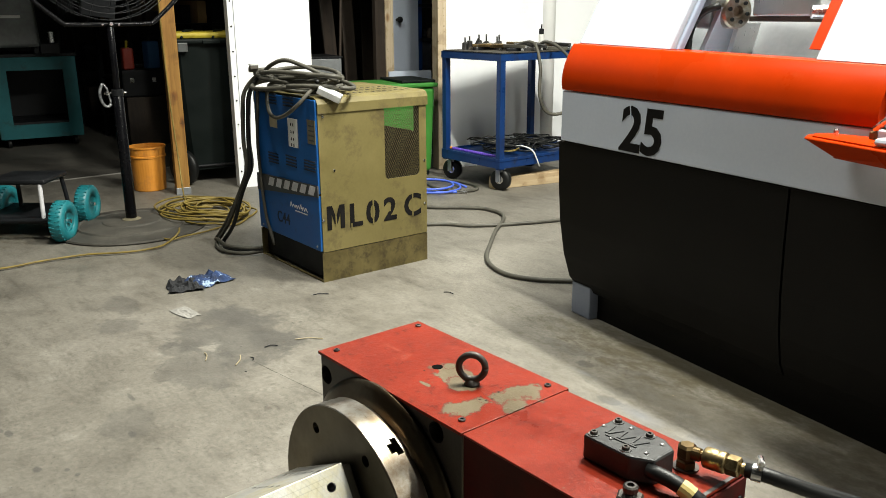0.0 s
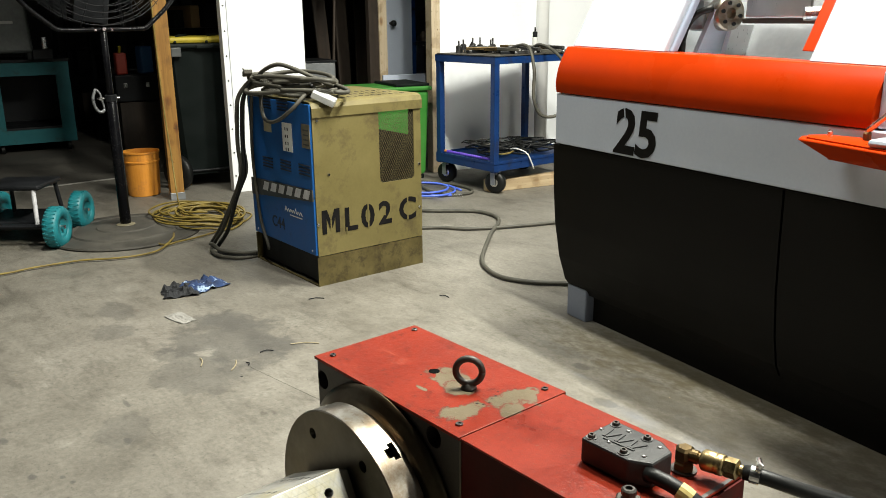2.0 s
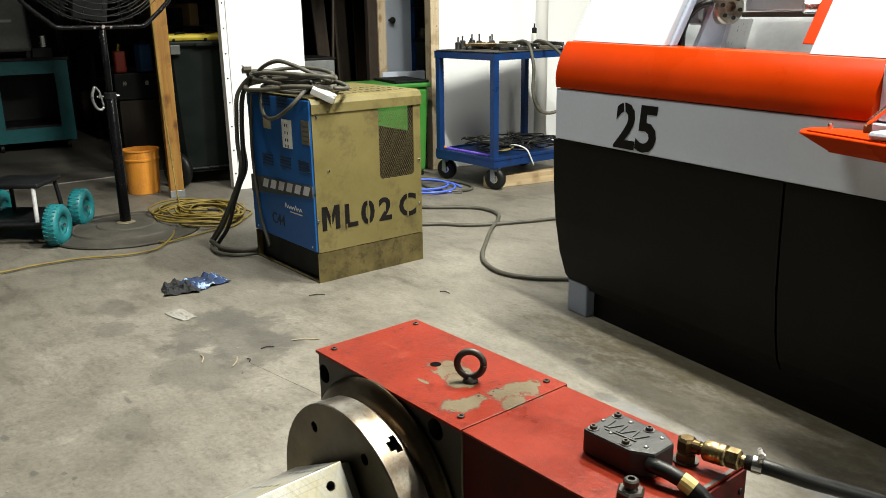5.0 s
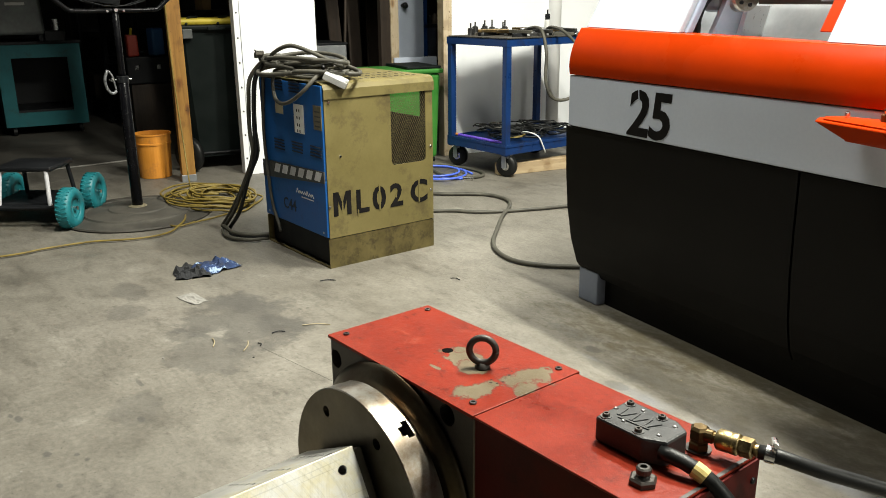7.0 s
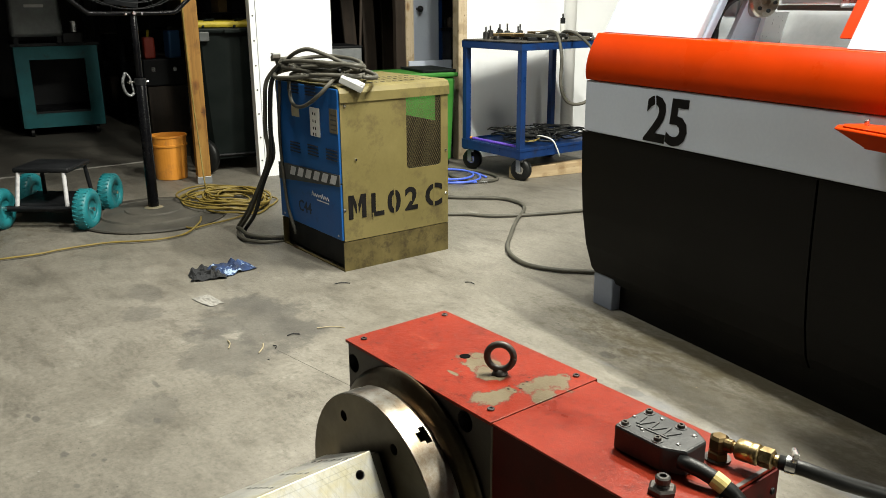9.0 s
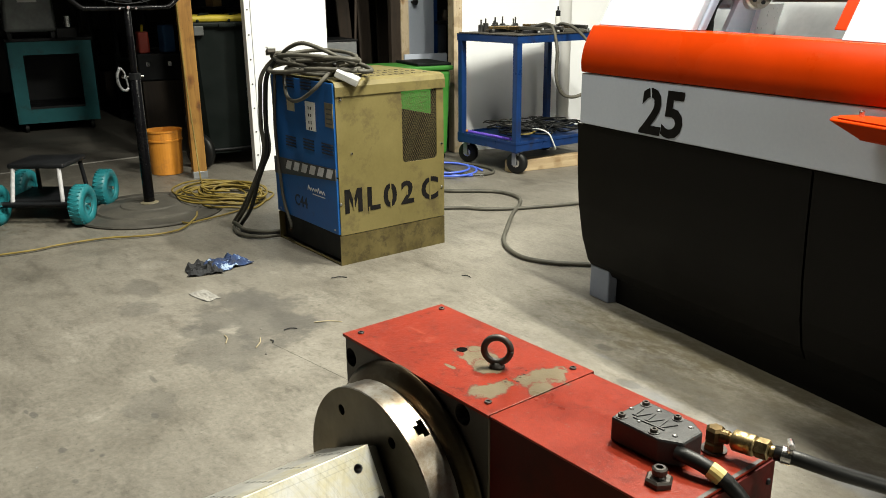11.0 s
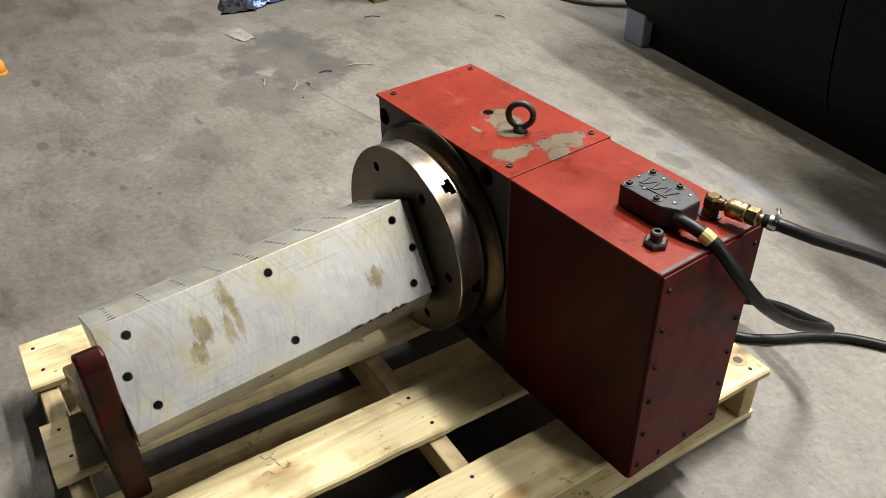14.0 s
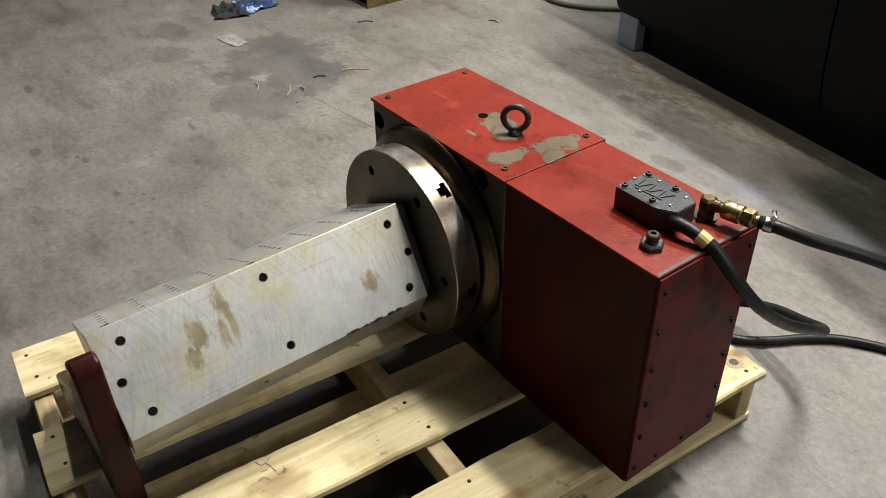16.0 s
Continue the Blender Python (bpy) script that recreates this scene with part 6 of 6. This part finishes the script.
# ---- rolling work seat with teal wheels ----
def make_seat():
    t = thing("rolling_work_seat", (-4.628, 0.255, 0), 0, "low rolling work seat with chunky teal wheels", "stool")
    w = [Vector(q) for q in ((0.34, 0.085, 0.115), (-0.02, 0.315, 0.115), (0.03, -0.305, 0.115), (-0.33, -0.075, 0.115))]
    axis = (w[0] - w[2]).normalized()
    for k, c in enumerate(w):
        m = Matrix.Translation(c) @ axis.to_track_quat("Z", "Y").to_matrix().to_4x4()
        bm = lathe([(0.055, -0.036), (0.085, -0.042), (0.108, -0.036), (0.115, -0.016), (0.115, 0.016), (0.108, 0.036), (0.085, 0.042), (0.055, 0.036), (0.055, -0.036)], 40, m)
        tyre = part("tyre", bm, MAT["teal"], t, "teal rubber tyre with tread lugs", True)
        for i in range(28):
            for s in (-1, 1):
                mm = m @ Matrix.Rotation(2 * math.pi * (i + 0.25 * s) / 28, 4, "Z")
                part("lug", box(0.109, -0.0045, 0.004 if s > 0 else -0.034, 0.1162, 0.0045, 0.032 if s > 0 else -0.004, 0.002, mm @ pose(0, 0, 0, 18 * s, 0, 0)), MAT["teal"], tyre)
        rim = part("rim", lathe([(0, -0.02), (0.05, -0.026), (0.056, -0.034), (0.056, 0.034), (0.05, 0.026), (0, 0.02)], 28, m), MAT["teal"], t, smooth=True)
        part("axle_nut", lathe([(0, -0.045), (0.012, -0.045), (0.012, 0.045), (0, 0.045)], 12, m), MAT["chrome"], rim)
    part("axle", rod(w[0], w[2], 0.009, 10), MAT["dark_metal"], t)
    part("axle", rod(w[1], w[3], 0.009, 10), MAT["dark_metal"], t)
    ang = math.degrees(math.atan2(axis.y, axis.x))
    fr = pose(0, 0, 0, 0, 0, ang)
    part("tray", box(-0.21, -0.14, 0.095, 0.21, 0.20, 0.125, 0.008, fr), MAT["dark_metal"], t, "black steel tray")
    part("front_rail", box(-0.22, -0.205, 0.095, 0.22, -0.175, 0.125, 0.006, fr), MAT["dark_metal"], t)
    for sx in (-0.135, 0.155):
        for sy in (-0.185, 0.14):
            # front legs in matte silver: the chrome's highlights put into the colour
            part("leg", rod(fr @ Vector((sx, sy, 0.12)), fr @ Vector((sx * 0.9, sy * 0.8, 0.32)), 0.012, 12), MAT["silver" if sy < 0 else "dark_metal"], t, "shiny steel leg" if sy < 0 else "")
    bm = box(-0.15, -0.165, 0.310, 0.175, 0.13, 0.340, 0.012, None, 3)
    bmesh.ops.transform(bm, matrix=fr, verts=list(bm.verts))
    part("seat", bm, MAT["dark_metal"], t, "dark moulded seat", True)
    return t


make_seat()

# ---- bucket, wheeled bin, green tub ----
t = thing("bucket", (-5.40, 1.21, 0), 0, "orange plastic bucket beside the post", "bucket")
part("body", lathe([(0, 0.0), (0.106, 0.0), (0.110, 0.004), (0.120, 0.24), (0.126, 0.24), (0.127, 0.252), (0.122, 0.254), (0.124, 0.305), (0.130, 0.307), (0.130, 0.318), (0.121, 0.318), (0.106, 0.008), (0, 0.008)], 40), MAT["bucket"], t, smooth=False)
part("handle", tube([(0.0, -0.127, 0.285), (-0.05, -0.135, 0.22), (-0.10, -0.10, 0.19), (-0.132, 0.0, 0.18), (-0.11, 0.08, 0.19), (-0.05, 0.13, 0.22), (0.0, 0.127, 0.285)], 0.0022, 6), MAT["grey_metal"], t, smooth=True)


def make_bin():
    t = thing("wheeled_bin", (-5.535, 1.755, 0), -12, "dark wheeled rubbish bin with a yellow lid", "bin")
    bm = bmesh.new()
    rows = []
    for k, (s, z) in enumerate(((0.19, 0.10), (0.21, 0.30), (0.235, 0.65), (0.255, 1.00), (0.262, 1.02))):
        ring = []
        for a, b in ((-1, -1), (-0.85, -1), (0.85, -1), (1, -0.85), (1, 0.85), (0.85, 1), (-0.85, 1), (-1, 0.85)):
            ring.append(bm.verts.new((a * s, b * s, z)))
        rows.append(ring[1:])
    for a, b in zip(rows, rows[1:]):
        n = len(a)
        for i in range(n):
            bm.faces.new((a[i], a[(i + 1) % n], b[(i + 1) % n], b[i]))
    bm.faces.new(rows[0])
    bm.faces.new(list(reversed(rows[-1])))
    part("body", bm, MAT["bin"], t)
    lid = part("lid", box(-0.28, -0.28, 1.02, 0.29, 0.28, 1.055, 0.012), MAT["bin"], t)
    part("lid_top", box(-0.27, -0.27, 1.055, 0.27, 0.27, 1.10, 0.02), MAT["bin_lid"], lid, "yellow lid")
    for yy in (-0.20, 0.02):
        part("lid_strap", tube([(0.275, yy, 1.060), (0.20, yy + 0.03, 1.104), (0.02, yy + 0.11, 1.106), (-0.20, yy + 0.16, 1.106)], 0.010, 8), MAT["bin"], lid, "black rubber strap", True)
    part("lid_clip", box(0.262, -0.235, 0.965, 0.300, -0.165, 1.03, 0.006), MAT["dim_plastic"], lid, "grey lid clip")
    part("lid_grip", box(0.27, -0.06, 1.02, 0.31, 0.06, 1.045, 0.005), MAT["bin"], lid)
    for y in (-0.25, 0.25):
        part("wheel", lathe([(0, -0.025), (0.08, -0.028), (0.13, -0.02), (0.13, 0.02), (0.08, 0.028), (0, 0.025)], 28, pose(0.20, y, 0.13, 90, 0, 35)), MAT["rubber"], t, smooth=True)
    part("axle", rod((0.20, -0.24, 0.13), (0.20, 0.24, 0.13), 0.01, 10), MAT["dark_metal"], t)
    return t


make_bin()


def make_tub():
    t = thing("green_bin", (-4.78, 2.90, 0), -12, "bright green plastic bin beside the opening", "bin")
    bm = box(-0.22, -0.30, 0.03, 0.22, 0.30, 0.68, 0.03, None, 3)
    for v in bm.verts:
        k = 0.9 + 0.1 * v.co.z / 0.68
        v.co.x *= k
        v.co.y *= k
    part("body", bm, MAT["green"], t)
    part("rim", box(-0.235, -0.315, 0.68, 0.235, 0.315, 0.715, 0.012), MAT["green"], t)
    part("lid", box(-0.22, 0.02, 0.715, 0.22, 0.30, 0.735, 0.006), MAT["bin"], t, "dark lid")
    for x in (-0.16, 0.16):
        for y in (-0.28, 0.28):
            part("foot", box(x - 0.03, y * 0.8 - 0.03, 0, x + 0.03, y * 0.8 + 0.03, 0.034, 0.004), MAT["bin"], t)
    return t


make_tub()


# ---- the unlit store behind the partition ----
def make_stand():
    t = thing("machine_stand", (-8.0, 1.10, 0.004), -8, "teal steel machine stand on casters in the dark store", "machine stand")
    w = 0.36
    m = pose(0.02, 0, 0, 0, 0, 90)
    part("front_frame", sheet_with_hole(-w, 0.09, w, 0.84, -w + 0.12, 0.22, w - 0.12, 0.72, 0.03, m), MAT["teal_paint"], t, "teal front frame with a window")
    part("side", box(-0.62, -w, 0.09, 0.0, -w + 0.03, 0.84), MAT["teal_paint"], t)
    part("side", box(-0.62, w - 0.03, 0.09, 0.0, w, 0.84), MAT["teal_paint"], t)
    part("back", box(-0.65, -w, 0.09, -0.62, w, 0.84), MAT["dark_metal"], t)
    part("shelf", box(-0.62, -w + 0.03, 0.22, 0.0, w - 0.03, 0.24), MAT["dark_metal"], t)
    part("top", box(-0.66, -w - 0.02, 0.84, 0.03, w + 0.02, 0.87, 0.006), MAT["dark_metal"], t)
    for x in (-0.56, -0.06):
        for y in (-w + 0.07, w - 0.07):
            part("caster", lathe([(0, -0.015), (0.045, -0.015), (0.045, 0.015), (0, 0.015)], 18, pose(x, y, 0.045, 90, 0, 0)), MAT["rubber"], t)
            part("caster_plate", box(x - 0.03, y - 0.03, 0.085, x + 0.03, y + 0.03, 0.092), MAT["grey_metal"], t)
    return t


make_stand()
t = thing("grinder", (-8.05, 0.98, 0.874), -8, "grey cast bench machine standing on the teal stand", "machine")
bm = box(-0.22, -0.24, 0.06, 0.16, 0.20, 0.55, 0.03, None, 3)
for v in bm.verts:
    v.co.y *= 1.0 - 0.18 * max(0, v.co.z - 0.06)
part("body", bm, MAT["grinder_grey"], t)
for x in (-0.18, 0.12):
    for y in (-0.20, 0.16):
        part("foot", box(x - 0.02, y - 0.02, 0.0, x + 0.02, y + 0.02, 0.06, 0.004), MAT["dark_metal"], t)
part("name_plate", box(0.16, -0.10, 0.32, 0.164, 0.06, 0.345), MAT["label_white"], t, "white plate with unreadable writing")
part("knob", rod((0.10, 0.30, 0.09), (0.10, 0.30, 0.20), 0.035, 16, 0.005), MAT["chrome"], t)
part("knob_base", box(0.04, 0.19, 0.0, 0.16, 0.36, 0.09, 0.006), MAT["dark_metal"], t)


def make_rack(x, y, turn, seed, label):
    r = random.Random(seed)
    t = thing("storage_rack", (x, y, 0.004), turn, label, "shelf")
    for px_ in (-0.25, 0.25):
        for py in (-0.75, 0.75):
            part("upright", box(px_ - 0.02, py - 0.02, 0, px_ + 0.02, py + 0.02, 2.0), MAT["dark_metal"], t)
    for z in (0.12, 0.62, 1.12, 1.62):
        part("shelf_board", box(-0.27, -0.77, z - 0.02, 0.27, 0.77, z), MAT["dark_metal"], t)
    m0 = pose(x, y, 0.004, 0, 0, turn)
    for z in (0.12, 0.62, 1.12):
        yy = -0.66
        while yy < 0.6:
            w_, h_ = r.uniform(0.08, 0.20), r.uniform(0.08, 0.34)
            p = m0 @ Vector((0, yy + w_ / 2, z))
            b = thing("storage_box", p, turn, "box of parts on a dark shelf", "box", "boxes on the racks")
            # mostly dark materials, so the boxes look unlit by colour
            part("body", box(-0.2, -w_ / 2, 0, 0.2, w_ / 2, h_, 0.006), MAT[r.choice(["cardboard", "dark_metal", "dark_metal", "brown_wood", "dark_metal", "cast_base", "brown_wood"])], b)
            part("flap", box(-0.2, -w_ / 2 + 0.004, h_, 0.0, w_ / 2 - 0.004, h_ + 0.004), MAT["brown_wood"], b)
            yy += w_ + r.uniform(0.02, 0.12)


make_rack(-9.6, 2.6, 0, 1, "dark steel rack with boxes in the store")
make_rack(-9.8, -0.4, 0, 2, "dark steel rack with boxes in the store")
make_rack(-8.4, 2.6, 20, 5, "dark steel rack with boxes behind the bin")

# carton with a tool case and two cans behind the pole
t = thing("carton", (-7.60, 1.95, 0.004), -8, "brown carton standing on the store floor, dimness in its colour", "carton")
# carton in the low brown, its dimness put into the colour
part("body", box(-0.17, -0.18, 0, 0.17, 0.18, 0.46, 0.005), MAT["brown_wood"], t)
part("flap", box(-0.17, -0.178, 0.460, 0.0, 0.178, 0.464), MAT["brown_wood"], t)
t = thing("tool_case", (-7.60, 1.95, 0.468), -8, "dark tool case with bright latches on the carton", "tool case")
part("body", box(-0.15, -0.20, 0, 0.15, 0.20, 0.25, 0.012), MAT["dark_metal"], t)
for yy in (-0.11, 0.09):
    part("latch", box(0.150, yy - 0.018, 0.13, 0.158, yy + 0.018, 0.175, 0.003), MAT["chrome"], t, "bright latch")
part("handle", tube([(0.0, -0.07, 0.25), (0.0, -0.06, 0.285), (0.0, 0.06, 0.285), (0.0, 0.07, 0.25)], 0.008, 8), MAT["dark_metal"], t, "", True)
t = thing("fluid_can", (-7.55, 2.05, 0.718), 10, "blue plastic fluid can with a cap", "can")
part("body", box(-0.06, -0.06, 0, 0.06, 0.06, 0.26, 0.018), MAT["blue_plastic"], t)
part("cap", lathe([(0, 0.26), (0.022, 0.26), (0.022, 0.29), (0, 0.29)], 16), MAT["dark_metal"], t)
t = thing("fuel_can", (-7.58, 1.83, 0.718), -6, "small red fuel can in the dark store", "can")
part("body", box(-0.06, -0.05, 0, 0.06, 0.05, 0.20, 0.016), MAT["can_red"], t)
part("spout", rod((0.0, 0.0, 0.20), (0.04, 0.0, 0.26), 0.012, 12, 0.002), MAT["bin_lid"], t)

# things beyond the second opening
t = thing("inner_door", (-5.62, 3.64, 0), 0, "grey-white door standing shut beyond the opening", "door")
part("leaf", box(-0.02, -0.115, 0.01, 0.02, 0.16, 2.05, 0.003), MAT["grey_paint"], t)
part("knob", lathe([(0, 0), (0.012, 0), (0.012, 0.03), (0.026, 0.04), (0.026, 0.06), (0.015, 0.07), (0, 0.07)], 18, pose(0.02, -0.075, 1.165, 0, 90, 0)), MAT["dark_metal"], t, "dark door knob", True)
part("frame", box(-0.04, -0.20, 0.0, 0.03, -0.118, 2.1, 0.003), MAT["stud"], t, "pale wooden frame")
part("inner_frame", box(-0.03, -0.30, 0.0, 0.02, -0.202, 2.1, 0.003), MAT["brown_wood"], t)
for k in range(3):
    t = thing("leaning_board", (-6.3 + 0.03 * k, 3.36 + 0.16 * k, 0.004), 0, "dark brown board leaning in the store", "board", "boards leaning in the store")
    part("board", box(-0.012, -0.065, 0, 0.012, 0.065, 1.75 + 0.1 * k, 0.003, pose(0, 0, 0.001, 2 - 2 * k, -4, 0)), MAT["brown_wood"], t)
t = thing("broom_handle", (-5.60, 2.90, 0), 0, "thin dark stick leaning in the store", "stick")
part("stick", rod((0, 0.02, 0.0), (-0.12, 0.20, 1.75), 0.012, 10), MAT["brown_wood"], t)
t = thing("shelf_unit", (-5.62, 3.96, 0), 0, "dark blue shelf with clutter beyond the opening", "shelf")
for y in (-0.14, 0.22):
    part("upright", box(-0.02, y - 0.022, 0, 0.02, y + 0.022, 1.9, 0.002), MAT["cart_blue"], t)
for z in (0.68, 1.00, 1.30):
    part("shelf_board", box(-0.32, -0.16, z - 0.03, 0.02, 0.24, z, 0.002), MAT["dark_metal"], t)
part("white_back", box(-0.34, -0.16, 0.1, -0.325, 0.24, 0.97), MAT["grey_paint"], t)
for k in range(5):
    b = thing("spare_part", (-5.72 + 0.02 * k, 3.87 + 0.06 * k, 1.00 if k < 4 else 0.68), 20 * k, "dark clutter on the shelf", "part", "clutter on the shelf")
    part("body", lathe([(0, 0), (0.03, 0), (0.035, 0.03), (0.02, 0.06 + 0.015 * k), (0, 0.06 + 0.015 * k)], 10), MAT["dark_metal" if k % 2 else "brown_wood"], b)
t = thing("grey_cabinet", (-5.85, 2.80, 0), -12, "low pale grey cabinet beyond the opening", "cabinet")
part("body", box(-0.25, -0.30, 0, 0.25, 0.22, 0.86, 0.008), MAT["grey_metal"], t)
part("top_sheet", box(-0.26, -0.31, 0.86, 0.26, 0.23, 0.875, 0.003), MAT["dark_metal"], t)
t = thing("blue_carton", (-5.75, 2.66, 0.875), -12, "small blue and white carton on the cabinet", "carton")
part("body", box(-0.06, -0.10, 0, 0.06, 0.07, 0.07, 0.003), MAT["blue_plastic"], t)
part("white_band", box(-0.061, -0.101, 0.07, 0.061, 0.071, 0.115, 0.003), MAT["label_white"], t)
t = thing("pale_board", (-5.35, 3.52, 0), -12, "pale panel leaning low beyond the opening", "panel")
part("panel", box(-0.012, -0.20, 0, 0.012, 0.20, 0.74, 0.003), MAT["grey_paint"], t)
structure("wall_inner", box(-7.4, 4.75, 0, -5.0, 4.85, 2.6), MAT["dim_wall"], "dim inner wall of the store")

# ---- small things on the floor ----
def crumple(name, at, sx, sy, h, mat, label, seed, category, turn=0):
    t = thing(name, at, turn, label, category)
    bm = bmesh.new()
    n = 18
    vs = {}
    for i in range(n + 1):
        for j in range(n + 1):
            u, v = i / n - 0.5, j / n - 0.5
            q = noise.noise(Vector((u * 5 + seed, v * 5, seed * 0.37))) * 0.5 + noise.noise(Vector((u * 11, v * 11 + seed, 1.7))) * 0.25
            edge = max(0.0, 1 - (max(abs(u), abs(v)) * 2) ** 6)
            k = 1 + 0.25 * noise.noise(Vector((u * 2.3, v * 2.1, seed + 0.5)))
            vs[i, j] = bm.verts.new((u * sx * k, v * sy * k, 0.003 + h * max(0.0, q + 0.28) * (0.35 + 0.65 * edge)))
    for i in range(n):
        for j in range(n):
            bm.faces.new((vs[i, j], vs[i + 1, j], vs[i + 1, j + 1], vs[i, j + 1]))
    ob = part("cloth", bm, mat, t, smooth=False)
    mod = ob.modifiers.new("thick", "SOLIDIFY")
    mod.thickness = 0.002
    return t


crumple("rag", (-3.07, 0.665, 0), 0.15, 0.19, 0.070, MAT["rag"], "crumpled dark blue work rag with pale patches", 3, "rag", 15)
crumple("work_glove", (-3.06, 0.560, 0), 0.15, 0.16, 0.070, MAT["glove"], "crumpled black and grey work glove", 8, "glove", -20)
crumple("paper_scrap", (-2.722, 0.423, 0), 0.150, 0.070, 0.010, MAT["paper"], "dirty torn scrap of paper", 5, "paper", 8)
t = thing("plastic_cap", (-2.935, -0.518, 0), 0, "small rounded orange plastic cap on the concrete", "cap")
part("dome", lathe([(0, 0), (0.026, 0), (0.030, 0.004), (0.031, 0.035), (0.026, 0.052), (0.014, 0.060), (0, 0.062)], 28), MAT["bucket"], t, smooth=True)
part("rim", lathe([(0.030, 0.0), (0.034, 0.001), (0.034, 0.007), (0.030, 0.009)], 28), MAT["bucket"], t)
rng = random.Random(12)
for x, y, a, l in ((-2.135, 0.690, 55, 0.11), (-2.120, 0.385, -35, 0.09), (-2.228, 0.302, -20, 0.08), (-2.57, 0.995, 60, 0.07), (-2.221, 1.457, 20, 0.05), (-2.10, 0.43, -10, 0.03), (-2.161, 0.540, 70, 0.05)):
    t = thing("straw", (x, y, 0), a, "dry stalk lying on the concrete", "straw", "stalks on the floor")
    part("stalk", tube([(-l / 2, 0, 0.003), (0, 0.008, 0.005), (l / 2, 0, 0.003)], 0.0022, 5), MAT["straw" if l > 0.075 else "glove"], t)
for k in range(20):
    x, y = rng.uniform(-3.4, -0.9), rng.uniform(-0.7, 1.4)
    t = thing("debris", (x, y, 0), rng.uniform(0, 360), "small chip lying on the concrete", "debris", "chips on the floor")
    s = rng.uniform(0.002, 0.005)
    part("chip", box(-s, -s * 0.6, 0, s, s * 0.6, s * 0.5, s * 0.15), MAT[rng.choice(["paper", "paper", "straw", "glove"])], t)

# ---- fixtures under the ceiling ----
for lx, ly, lw in LAMPS:
    t = thing("ceiling_light", (lx, ly, CEILING_Z - 0.5), -8.1, "long white ceiling lamp fixture", "ceiling lamp", "lamps under the ceiling")
    part("housing", box(-0.65, -0.10, 0.0, 0.65, 0.10, 0.07, 0.01), MAT["white_paint"], t)
    for x in (-0.5, 0.5):
        part("hanger", rod((x, 0, 0.07), (x, 0, 0.5), 0.006, 8), MAT["grey_metal"], t)
